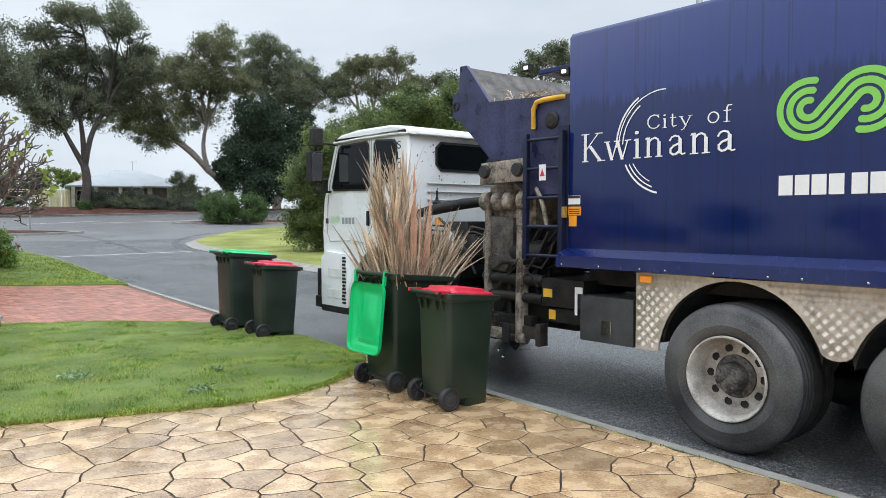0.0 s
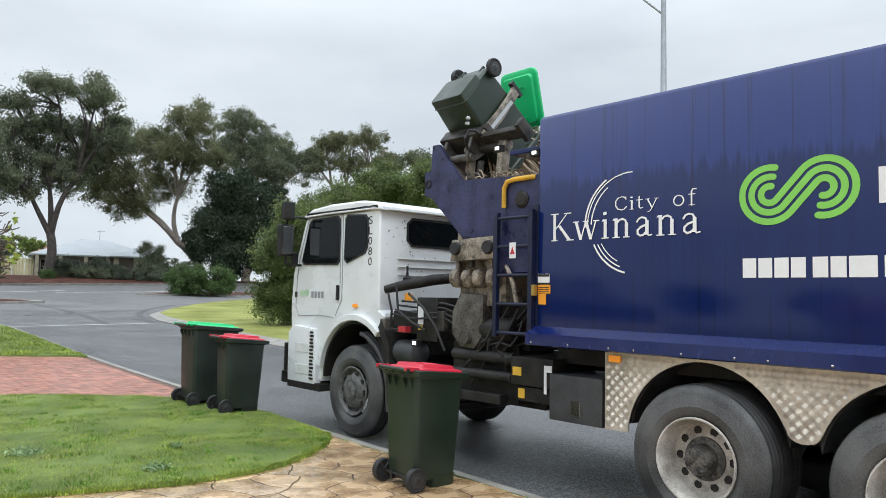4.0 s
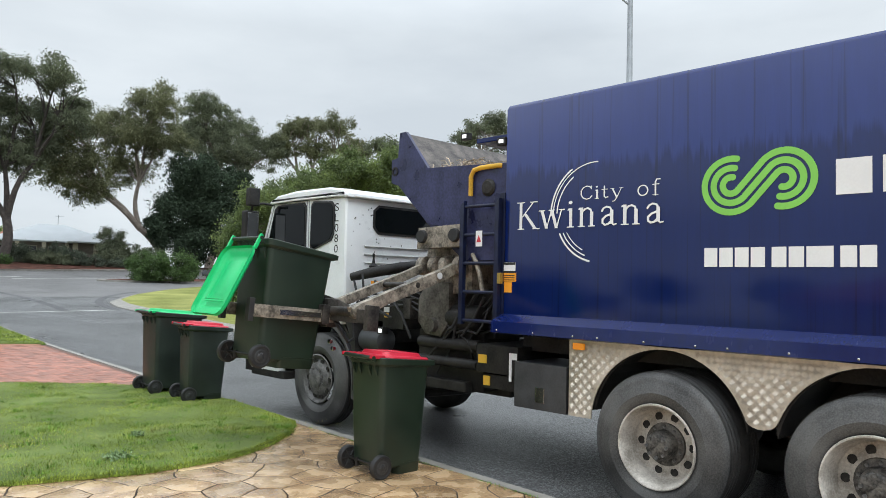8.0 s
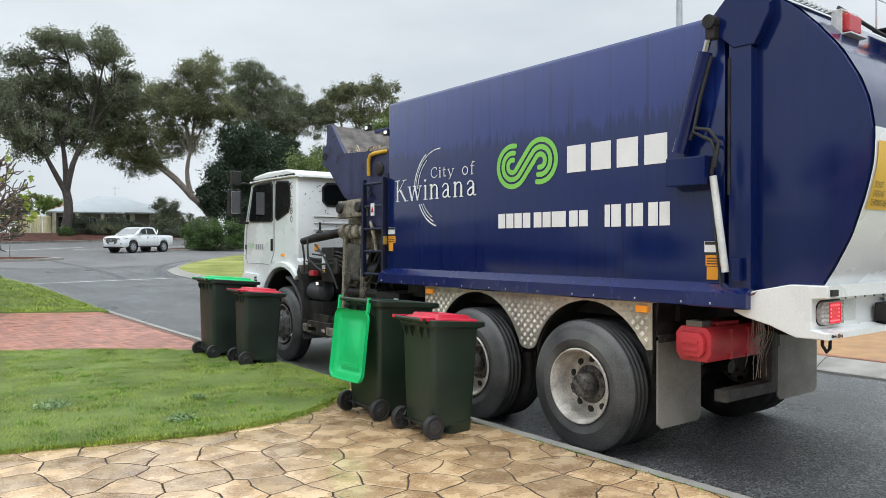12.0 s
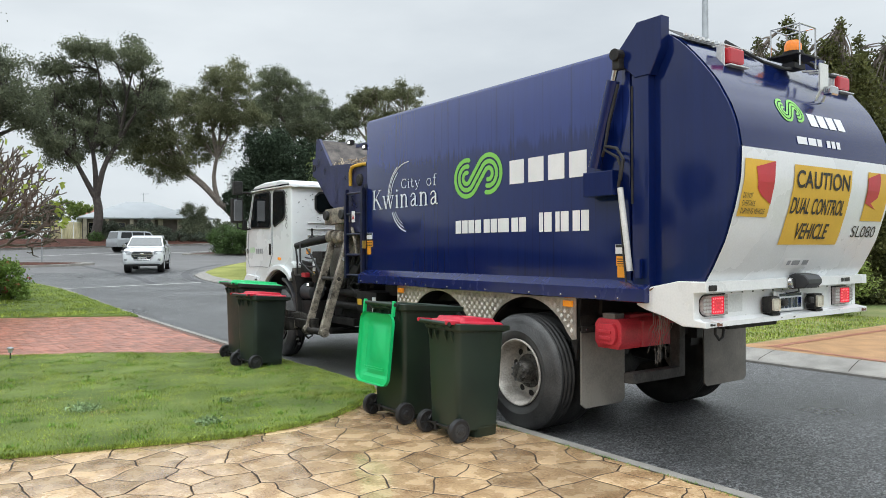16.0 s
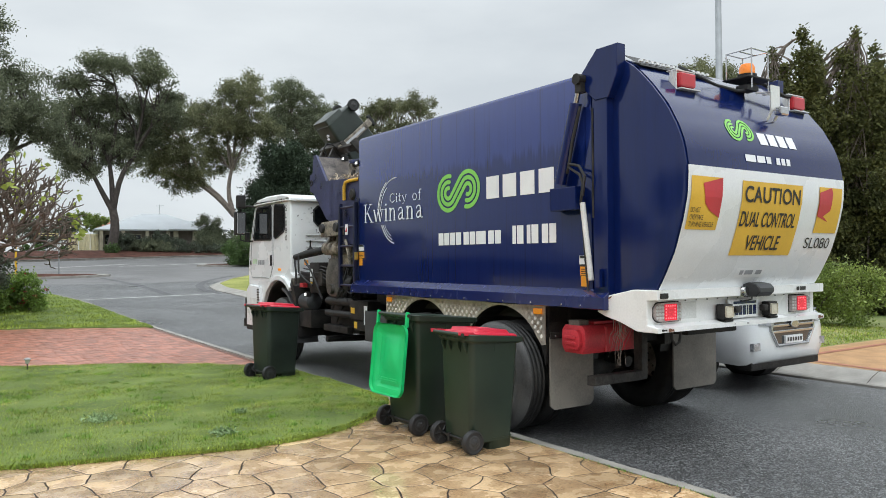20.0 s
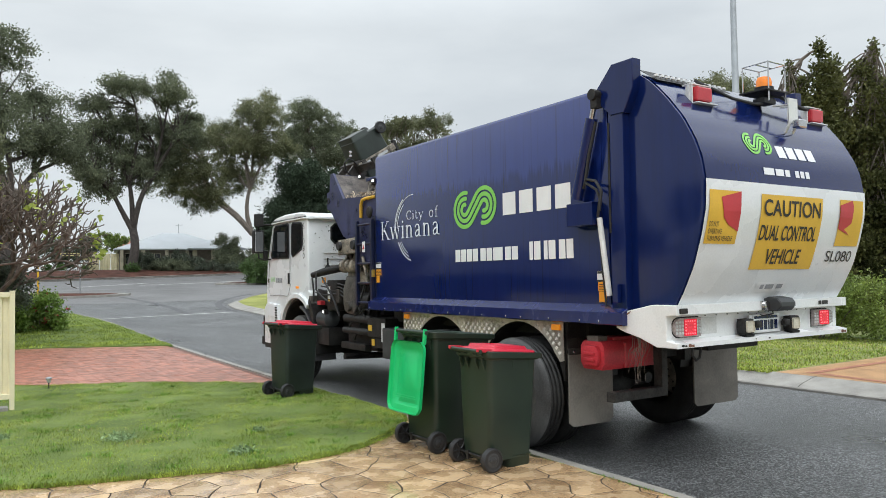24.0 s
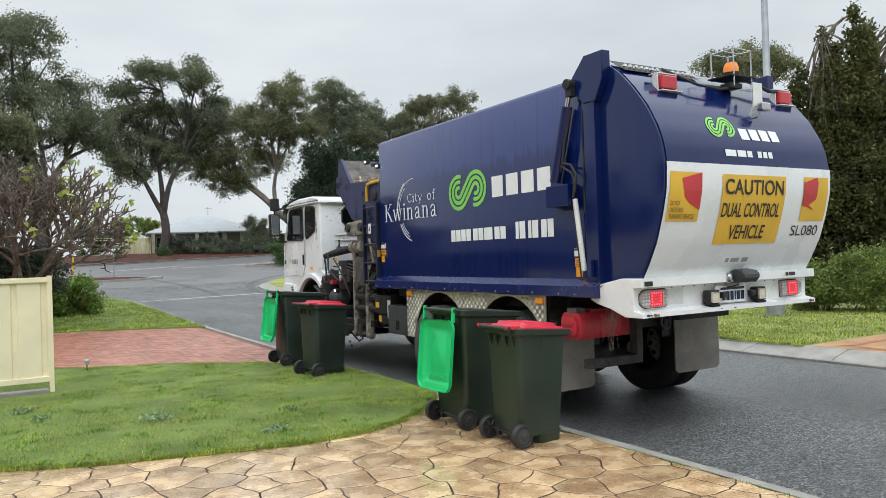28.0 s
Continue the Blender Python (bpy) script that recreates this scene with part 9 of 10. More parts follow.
def far_house():
    th = thing("house", pose(20.1, 112.0, gz(90) - 0.5, 0, 0, -5), "distant house with a red tiled roof behind the white one", "house")
    bm = B()
    box(bm, (-1.4, -2, -0.5), (1.4, 2, 3.9))
    part("wall", bm, WALL_CREAM, th)
    bm = B()
    prism(bm, [(-2.5, 3.9), (2.5, 3.9), (0, 5.2)], "x", -1.6, 1.6)
    part("roof", bm, ROOF_RED, th, "red tiled gable roof")


def far_fence():
    th = thing("garden_fence", pose(12.9, 96.6, gz(90) - 0.3), "pale cream steel garden fence beside the far house", "fence")
    for k in range(5):
        prof = [(k * 1.25 + 0.3 * q + dx, dy) for q in range(4) for dx, dy in ((0.0, 0.0), (0.12, 0.0), (0.15, 0.05), (0.27, 0.05))] + [(k * 1.25 + 1.2, 0.0)]
        n = len(prof)
        verts = [(a, b, z) for z in (0.0, 2.5) for a, b in prof] + [(a, b + 0.02, z) for z in (0.0, 2.5) for a, b in prof]
        faces = [(i, i + 1, n + i + 1, n + i) for i in range(n - 1)] + [(2 * n + i + 1, 2 * n + i, 3 * n + i, 3 * n + i + 1) for i in range(n - 1)]
        faces += [(n + i, n + i + 1, 3 * n + i + 1, 3 * n + i) for i in range(n - 1)]
        part("panel", raw("panel", verts, faces, FENCE_CREAM), None, th)


def street_sign():
    th = thing("street_sign", pose(6.0, 48.1, gz(48.1) + ROAD), "street name sign on a grey steel post with two blades", "sign")
    bm = B()
    tube(bm, [(0, 0, -0.2), (0, 0, 2.45)], 0.03, 8)
    part("post", bm, GALV, th, smooth=True)
    for z, a, b in ((2.42, -1.05, -0.02), (2.22, -0.05, 0.95)):
        bm = B()
        box(bm, (a, -0.015, z - 0.075), (b, 0.015, z + 0.095), 0.008)
        blade = part("blade", bm, SIGN_YELLOW, th, "faded yellow-brown sign blade")
        bm = B()
        box(bm, (a + 0.12, -0.019, z - 0.02), (b - 0.12, -0.016, z + 0.045))
        part("lettering_bar", bm, BLACK_DECAL, blade)


def yellow_post():
    th = thing("marker_post", pose(3.8, 47.9, gz(47.9) + ROAD), "slim yellow marker post on the island", "post")
    bm = B()
    box(bm, (-0.05, -0.05, -0.1), (0.05, 0.05, 1.75), 0.012)
    part("shaft", bm, POST_YELLOW, th)
    bm = B()
    box(bm, (-0.052, -0.053, 1.45), (0.052, -0.05, 1.6))
    part("reflector", bm, DECAL, th)


def light_pole():
    th = thing("street_lamp", pose(15.03, 10.44, 0.0), "tall galvanised street lamp pole with an outreach arm", "street lamp")
    bm = B()
    lathe(bm, [(0.20, 0.0), (0.20, 0.35), (0.13, 0.42)], "z", (0, 0, 0), 16)
    part("base", bm, GALV, th, smooth=True)
    bm = B()
    lathe(bm, [(0.115, 0.3), (0.11, 2.0), (0.095, 5.2), (0.08, 5.24), (0.06, 9.1)], "z", (0, 0, 0), 12)
    part("pole", bm, GALV, th, smooth=True)
    bm = B()
    tube(bm, [(0, 0, 9.0), (-0.15, 0.2, 9.25), (-0.5, 0.7, 9.36), (-0.95, 1.25, 9.38)], [0.05, 0.045, 0.04, 0.035], 8)
    part("arm", bm, GALV, th, smooth=True)
    bm = B()
    tube(bm, [(0, 0, 8.5), (-0.3, 0.4, 8.95), (-0.6, 0.82, 9.36)], 0.025, 8)
    part("brace", bm, GALV, th, smooth=True)
    bm = B()
    box(bm, (-0.12, -0.35, -0.05), (0.12, 0.35, 0.07), 0.04)
    hd = part("lamp_head", bm, GALV, th, "grey lamp housing", at=pose(-1.1, 1.45, 9.38, 0, 0, 36))
    bm = B()
    box(bm, (-0.09, -0.28, -0.085), (0.09, 0.2, -0.048), 0.015)
    part("lens", bm, CLEAR_LENS, hd)


def cream_fence():
    """Pressed steel panels between posts, with a capping rail, above the lawn."""
    th = thing("garden_fence", pose(0.6, 10.75, 0.02), "cream ribbed steel garden fence at the lawn edge", "fence")
    bm = B()
    box(bm, (-0.055, -0.035, -0.1), (0.0, 0.035, 1.49), 0.004)
    box(bm, (-0.06, -0.04, 1.49), (0.005, 0.04, 1.502), 0.003)
    part("post", bm, FENCE_CREAM, th)
    pitch, depth = 0.33, 0.024
    for k in range(3):
        x1 = -0.055 - k * 2.37
        x0 = x1 - 2.30
        prof, x = [], x0
        while x < x1 - 0.01:
            for dx, dy in ((0, 0), (0.235, 0), (0.250, depth), (0.298, depth), (0.313, 0)):
                if x + dx < x1:
                    prof.append((x + dx, dy))
            x += pitch
        prof.append((x1, 0))
        n = len(prof)
        verts = [(a, b, z) for z in (0.19, 1.44) for a, b in prof] + [(a, b + 0.004, z) for z in (0.19, 1.44) for a, b in prof]
        faces = [(i, i + 1, n + i + 1, n + i) for i in range(n - 1)] + [(2 * n + i + 1, 2 * n + i, 3 * n + i, 3 * n + i + 1) for i in range(n - 1)]
        part("panel", raw("panel", verts, faces, FENCE_CREAM), None, th)
        for z0, z1, name in ((1.42, 1.485, "top_rail"), (0.15, 0.215, "bottom_rail")):
            bm = B()
            box(bm, (x0 - 0.005, -0.024, z0), (x1, 0.034, z1), 0.004)
            part(name, bm, FENCE_CREAM, th)
        bm = B()
        box(bm, (x0 - 0.065, -0.035, -0.1), (x0 - 0.006, 0.035, 1.49), 0.004)
        part("post", bm, FENCE_CREAM, th)
    bm = B()
    box(bm, (-1.6, -0.09, -0.03), (-0.07, 0.09, 0.06), 0.012)
    part("plinth", bm, CONCRETE, th, "low concrete plinth under the fence")


def garden_lamp():
    th = thing("garden_lamp", pose(1.14, 12.48, 0.02), "small black solar garden lamp in the lawn", "garden lamp")
    bm = B()
    tube(bm, [(0, 0, -0.05), (0, 0, 0.12)], 0.008, 6)
    part("stake", bm, CHASSIS, th)
    bm = B()
    lathe(bm, [(0.025, 0.11), (0.035, 0.16), (0.036, 0.165)], "z", (0, 0, 0), 10)
    part("lens", bm, CLEAR_LENS, th)
    bm = B()
    lathe(bm, [(0.05, 0.165), (0.045, 0.18), (0.015, 0.195)], "z", (0, 0, 0), 12)
    part("cap", bm, GALV, th, "pale metal cap")


def unseen_own_house():
    """The stamped driveway's house, unseen behind the camera, added to darken the truck's reflections."""
    th = thing("house", pose(-9.0, -3.0, 0.0), "plain brick house out of view, added to darken the truck's reflections", "house")
    bm = B()
    box(bm, (-8, -11, -0.2), (0, 9, 2.7))
    part("wall", bm, WALL_CREAM, th)
    bm = B()
    lo = [bm.verts.new(p) for p in ((-8.6, -11.6, 2.7), (0.6, -11.6, 2.7), (0.6, 9.6, 2.7), (-8.6, 9.6, 2.7))]
    hi = [bm.verts.new((-4, -7, 5.4)), bm.verts.new((-4, 5, 5.4))]
    for q in ((lo[0], lo[1], hi[0]), (lo[1], lo[2], hi[1], hi[0]), (lo[2], lo[3], hi[1]), (lo[3], lo[0], hi[0], hi[1]), tuple(lo[::-1])):
        bm.faces.new(q)
    bmesh.ops.recalc_face_normals(bm, faces=bm.faces[:])
    part("roof", bm, ROOF_RED, th, "red tiled hipped roof")


def unseen_next_house():
    """An unseen house behind the cream fence, added to darken the truck's reflections."""
    th = thing("house", pose(-9.5, 27.0, gz(20)), "plain unseen house beside the brick driveway, added to darken the truck's reflections", "house")
    bm = B()
    box(bm, (-6, -10, -0.4), (5.0, 11, 2.7))
    part("wall", bm, WALL_BROWN, th)
    bm = B()
    lo = [bm.verts.new(p) for p in ((-6.6, -10.6, 2.7), (5.6, -10.6, 2.7), (5.6, 11.6, 2.7), (-6.6, 11.6, 2.7))]
    hi = [bm.verts.new((-0.5, -5, 5.6)), bm.verts.new((-0.5, 6, 5.6))]
    for q in ((lo[0], lo[1], hi[0]), (lo[1], lo[2], hi[1], hi[0]), (lo[2], lo[3], hi[1]), (lo[3], lo[0], hi[0], hi[1]), tuple(lo[::-1])):
        bm.faces.new(q)
    bmesh.ops.recalc_face_normals(bm, faces=bm.faces[:])
    part("roof", bm, ROOF_GREY, th, "grey tiled hipped roof")


unseen_own_house(), unseen_next_house(), house(), far_house(), far_fence(), street_sign(), yellow_post(), light_pole(), cream_fence(), garden_lamp()

# ---- blades of grass and weeds ----
def blades(name, n, inside, height, lift, mat, label, seed, wide=0.0042, tall=(0.013, 0.032)):
    """Short bent blades; inside(rng, n) gives their places."""
    rng = np.random.default_rng(seed)
    xy = inside(rng, n)
    n = len(xy)
    z = np.array([height(float(a), float(b)) for a, b in xy]) + lift
    p = np.column_stack([xy, z])
    ang = rng.uniform(0, 6.283, n)
    lean = rng.uniform(0.1, 0.9, n)
    h = rng.uniform(tall[0], tall[1], n)
    # tufts: taller where a slow noise is high
    slow = np.array([noise.noise(Vector((float(a) * 1.7, float(b) * 1.7, 9.0))) for a, b in xy])
    h *= 1 + 0.5 * slow
    tip = p + np.column_stack([np.cos(ang) * lean * h, np.sin(ang) * lean * h, h])
    s = np.column_stack([-np.sin(ang), np.cos(ang), np.zeros(n)]) * wide * rng.uniform(0.6, 1.4, (n, 1))
    v = np.stack([p - s, p + s, tip], 1).reshape(-1, 3)
    ob = new(name, leaf_mesh(name, v, mat, 3))
    return tagged(ob, label, kind="stuff")


def between(front, back, x0, x1, power=1.0):
    def pick(rng, n):
        x = rng.uniform(x0, x1, n)
        a = np.interp(x, [p[0] for p in front], [p[1] for p in front]) + 0.01
        b = np.interp(x, [p[0] for p in back], [p[1] for p in back]) - 0.03
        y = a + (b - a) * rng.uniform(0, 1, n) ** power
        return np.column_stack([x, y])
    return pick


def edge_line(front, x0, x1, spread):
    def pick(rng, n):
        x = rng.uniform(x0, x1, n)
        a = np.interp(x, [p[0] for p in front], [p[1] for p in front])
        return np.column_stack([x, a + rng.normal(0, spread, n)])
    return pick


LAWN2_BACK = [(-9, 34.2), (0, 34.0), (2.8, 33.4), (3.7, 31.8), (4.2, 28), (4.35, 24)]
blades("grass", 300000, between(LAWN_FRONT, LAWN_BACK, -4.5, 4.34, 1.25), lambda x, y: gz(y) + lawn_height(x, y), -0.004, GRASS, "short damp green lawn grass", 21, 0.0040, (0.012, 0.030))
blades("grass", 8000, edge_line(LAWN_FRONT, -3, 4.3, 0.016), lambda x, y: 0.004, 0.0, GRASS, "ragged grass along the driveway edge", 22, 0.004, (0.016, 0.04))
blades("grass", 5000, edge_line(LAWN_BACK, -3, 4.3, 0.03), lambda x, y: gz(y) - 0.005, 0.0, GRASS, "ragged grass along the brick edge", 23, 0.005, (0.02, 0.05))
blades("grass", 45000, between(LAWN2_FRONT, LAWN2_BACK, -3.5, 4.3, 1.2), lambda x, y: gz(y) + 0.02, 0.0, GRASS, "short lawn grass beyond the brick driveway", 24, 0.009, (0.03, 0.07))


def field(x0, x1, y0, y1, power=1.0):
    def pick(rng, n):
        return np.column_stack([x0 + (x1 - x0) * rng.uniform(0, 1, n) ** power, rng.uniform(y0, y1, n)])
    return pick


blades("grass", 42000, field(10.68, 17.5, 7.0, 14.0, 1.5), lambda x, y: gz(y) + 0.025, 0.0, GRASS, "patchy short grass on the far verge", 26, 0.008, (0.02, 0.055))
blades("grass", 9000, field(10.68, 17.5, 7.0, 14.0, 1.3), lambda x, y: gz(y) + 0.025, 0.0, GRASS_STRAW, "dry straw blades on the far verge", 27, 0.008, (0.02, 0.05))


blades("grass", 1500, field(4.315, 4.365, 0.6, 7.2), lambda x, y: -0.006, 0.0, GRASS_TUFT, "sparse green weeds along the kerb", 28, 0.004, (0.006, 0.022))


def clumps(count, spread, seed):
    """Places gathered in small tufts over the front lawn."""
    def pick(rng, n):
        x = rng.uniform(-2.5, 4.2, count)
        a = np.interp(x, [p[0] for p in LAWN_FRONT], [p[1] for p in LAWN_FRONT]) + 0.05
        b = np.interp(x, [p[0] for p in LAWN_BACK], [p[1] for p in LAWN_BACK]) - 0.1
        y = a + (b - a) * rng.uniform(0, 1, count) ** 1.3
        size = spread * rng.uniform(0.5, 1.6, count)
        k = rng.integers(0, count, n)
        return np.column_stack([x[k] + rng.normal(0, 1, n) * size[k] * 1.3, np.clip(y[k] + rng.normal(0, 1, n) * size[k], a[k], b[k])])
    return pick


blades("grass", 12000, clumps(240, 0.04, 1), lambda x, y: gz(y) + lawn_height(x, y), -0.004, GRASS_TUFT, "darker tufts in the lawn", 31, 0.0045, (0.02, 0.055))
blades("grass", 4000, clumps(26, 0.16, 2), lambda x, y: gz(y) + lawn_height(x, y), 0.0, GRASS_STRAW, "straw-coloured dry patches in the lawn", 32, 0.004, (0.014, 0.03))


def weeds():
    rng = np.random.default_rng(5)
    spots = [(1.36, 8.02, 0.13), (2.18, 6.72, 0.11), (0.35, 8.75, 0.09), (0.2, 9.4, 0.10), (2.62, 7.55, 0.06)]
    v = np.concatenate([leaf_cloud(rng, [np.array([x, y, gz(y) + 0.055])], [r], [int(2600 * r)], 0.032, -0.5, 0.22) for x, y, r in spots])
    v[:, 2] = np.maximum(v[:, 2], 0.012)
    tagged(new("weeds", leaf_mesh("weeds", v, WEED)), "grey-green weed tufts in the lawn", kind="stuff")


weeds()


# ---- stones of the stamped driveway ----
def cut(poly, p, nrm):
    """Keep the side of a convex polygon that lies behind a line."""
    out = []
    for a, b in zip(poly, poly[1:] + poly[:1]):
        da, db = (a[0] - p[0]) * nrm[0] + (a[1] - p[1]) * nrm[1], (b[0] - p[0]) * nrm[0] + (b[1] - p[1]) * nrm[1]
        if da <= 0:
            out.append(a)
        if (da < 0 < db) or (db < 0 < da):
            f = da / (da - db)
            out.append((a[0] + (b[0] - a[0]) * f, a[1] + (b[1] - a[1]) * f))
    return out


def shift(x, y):
    """The wandering of the cracks."""
    return (x + 0.030 * noise.noise(Vector((x * 5.2, y * 5.2, 0.0))) + 0.010 * noise.noise(Vector((x * 17, y * 17, 4.0))),
            y + 0.030 * noise.noise(Vector((x * 5.2, y * 5.2, 7.7))) + 0.010 * noise.noise(Vector((x * 17, y * 17, 9.0))))


def stones():
    rng = random.Random(31)
    drive = bpy.data.objects["driveway"]
    pitch, seeds = 0.345, {}
    i0, i1, j0, j1 = -26, 13, -25, 25
    far_v, far_f = [], []
    for i in range(i0 - 2, i1 + 3):
        for j in range(j0 - 2, j1 + 3):
            seeds[i, j] = ((i + 0.5 * (j % 2) + rng.uniform(-0.40, 0.40)) * pitch, (j + rng.uniform(-0.40, 0.40)) * pitch * 0.92)
    for i in range(i0, i1 + 1):
        for j in range(j0, j1 + 1):
            s = seeds[i, j]
            if s[1] > tab(LAWN_FRONT, s[0]) + 0.30 or s[0] > 4.6 or s[0] < -8.9 or s[1] < -7.9:
                continue
            rest = s[0] < -1.75 or s[1] < 1.6 or math.hypot(s[0] - 1.0, s[1]) < 2.9 or s[0] < 2.0 - 0.8 * s[1]
            poly = [(s[0] - 0.6, s[1] - 0.6), (s[0] + 0.6, s[1] - 0.6), (s[0] + 0.6, s[1] + 0.6), (s[0] - 0.6, s[1] + 0.6)]
            for di in (-2, -1, 0, 1, 2):
                for dj in (-2, -1, 0, 1, 2):
                    o = seeds.get((i + di, j + dj))
                    if o and o != s:
                        d = Vector((o[0] - s[0], o[1] - s[1]))
                        poly = cut(poly, ((o[0] + s[0]) / 2, (o[1] + s[1]) / 2), d.normalized())
            x = s[0]
            e = 0.25
            slope = (tab(LAWN_FRONT, x + e) - tab(LAWN_FRONT, x - e)) / (2 * e)
            nl = Vector((-slope, 1)).normalized()
            poly = cut(poly, (x, tab(LAWN_FRONT, x) + 0.12), nl)
            poly = cut(poly, (4.352, 0), (1, 0))
            if len(poly) < 3:
                continue
            ring = []
            for a, b in zip(poly, poly[1:] + poly[:1]):
                k = max(1, int(math.hypot(b[0] - a[0], b[1] - a[1]) / (0.2 if rest else 0.07)))
                ring += [(a[0] + (b[0] - a[0]) * q / k, a[1] + (b[1] - a[1]) * q / k) for q in range(k)]
            cx, cy = sum(p[0] for p in ring) / len(ring), sum(p[1] for p in ring) / len(ring)
            rad = sum(math.hypot(p[0] - cx, p[1] - cy) for p in ring) / len(ring)
            if rad < 0.06:
                continue
            ring = [shift(*p) for p in ring]
            n = len(ring)
            tilt, tz = (rng.uniform(-0.006, 0.006), rng.uniform(-0.006, 0.006)), rng.uniform(-0.0004, 0.0008)
            verts = []
            for inset, z in ((0.0066, -0.006), (0.0074, -0.0022), (0.0145, -0.0002)):
                for px, py in ring:
                    f = max(0.1, 1 - inset / max(0.05, math.hypot(px - cx, py - cy)))
                    qx, qy = cx + (px - cx) * f, cy + (py - cy) * f
                    verts.append((qx, qy, z + tz + (tilt[0] * (qx - cx) + tilt[1] * (qy - cy)) * (z > -0.004)))
            verts.append((cx, cy, 0.0015 + tz))
            faces = [(r * n + q, r * n + (q + 1) % n, (r + 1) * n + (q + 1) % n, (r + 1) * n + q) for r in (0, 1) for q in range(n)]
            faces += [(2 * n + q, 2 * n + (q + 1) % n, 3 * n) for q in range(n)]
            if rest:
                k = len(far_v)
                far_v += verts
                far_f += [tuple(k + q for q in f) for f in faces]
                continue
            me = raw("stone", verts, faces, STONE)
            ob = new("stone", me)
            ob.parent = drive
    ob = new("stones", raw("stones", far_v, far_f, STONE_ALL))
    ob.parent = drive
    tagged(ob, kind="stuff")


stones()


# ---- bricks of the red driveway, in a herringbone ----
def bricks():
    drive = bpy.data.objects["brick_driveway"]
    l, w, g = 0.230, 0.115, 0.003
    bm = B()
    box(bm, (-l / 2 + g, -w / 2 + g, -0.04), (l / 2 - g, w / 2 - g, 0.0))
    top = [v for v in bm.verts if v.co.z > -0.01]
    bmesh.ops.inset_region(bm, faces=[f for f in bm.faces if f.normal.z > 0.5 or all(v in top for v in f.verts)], thickness=0.004, depth=0.003)
    me = mesh_of(bm, "brick", PAVER)
    base = [tuple(v.co) for v in me.vertices]
    bf = [tuple(p.vertices) for p in me.polygons]
    rng = random.Random(8)
    verts, faces, count = [], [], 0
    c, s = math.cos(radians(45)), math.sin(radians(45))
    spots = []
    for i in range(-70, 70):
        for j in range(-70, 70):
            k = (i - j) % 4
            if k == 0:
                u, v, turn = (i + 1.0) * w, (j + 0.5) * w, 0
            elif k == 3:
                u, v, turn = (i + 0.5) * w, (j + 1.0) * w, 90
            else:
                continue
            x, y = u * c - v * s + 1.0, u * s + v * c + 15.0
            if x < -3.2 or x > 4.14:
                continue
            if not tab(LAWN_BACK, x) - 0.1 < y < tab(LAWN2_FRONT, x) + 0.1:
                continue
            spots.append((x, y, turn + 45))
    # the stretch beside the street, nearest first
    spots.sort(key=lambda q: math.hypot(q[0] - 4.0, q[1] - 10.6))
    for n, (x, y, turn) in enumerate(spots):
        z = gz(y) + rng.uniform(-0.0015, 0.0015)
        if n < 290:
            ob = new("brick", me)
            ob.matrix_basis = pose(x, y, z, rng.uniform(-0.5, 0.5), rng.uniform(-0.5, 0.5), turn + rng.uniform(-0.6, 0.6))
            ob.parent = drive
        else:
            m = pose(x, y, z, rng.uniform(-0.5, 0.5), rng.uniform(-0.5, 0.5), turn)
            k = len(verts)
            verts += [tuple(m @ Vector(p)) for p in base]
            faces += [tuple(k + q for q in f) for f in bf]
    ob = new("bricks", raw("bricks", verts, faces, PAVER_ALL))
    ob.parent = drive
    tagged(ob, kind="stuff")


bricks()

# ---- what moves ----
TRUCK_PATH = [  # seconds, x, y of the middle axle's kerb side, turn
    (0.0, 5.049, 3.154, 3.35),
    (9.0, 5.049, 3.154, 3.35),
    (9.5, 4.969, 3.195, 2.72),
    (10.0, 4.933, 3.416, 1.98),
    (10.5, 4.913, 3.818, 1.21),
    (11.0, 4.892, 4.373, 0.87),
    (11.5, 4.862, 5.027, 0.43),
    (12.0, 4.846, 5.728, 0.13),
    (12.5, 4.839, 6.227, 0.03),
    (13.0, 4.842, 6.50, 0.05),
    (13.5, 4.85, 6.62, 0.12),
    (14.5, 4.859, 6.683, 0.19),
    (15.0, 4.855, 6.725, 0.11),
    (15.5, 4.848, 6.833, 0.12),
    (17.5, 4.848, 6.833, 0.12),
    (18.0, 4.849, 6.922, 0.11),
    (18.5, 4.850, 7.159, 0.09),
    (19.0, 4.847, 7.358, 0.15),
    (19.5, 4.835, 7.407, 0.03),
    (26.5, 4.835, 7.407, 0.03),
    (27.0, 4.828, 7.448, 0.14),
    (27.5, 4.838, 7.649, 0.16),
    (28.0, 4.836, 8.098, 0.03),
]
ARM_SWING = [  # seconds, swing of the arm from hanging, while it holds no bin
    (0.0, 0), (1.1, 1), (1.35, 12), (1.6, 30), (9.0, 30), (9.3, 10), (9.6, 1), (14.0, 2), (16.0, 17), (17.0, 19), (17.7, 20), (26.5, 21), (26.8, 18), (27.1, 6), (27.4, 1), (28.0, 0)]
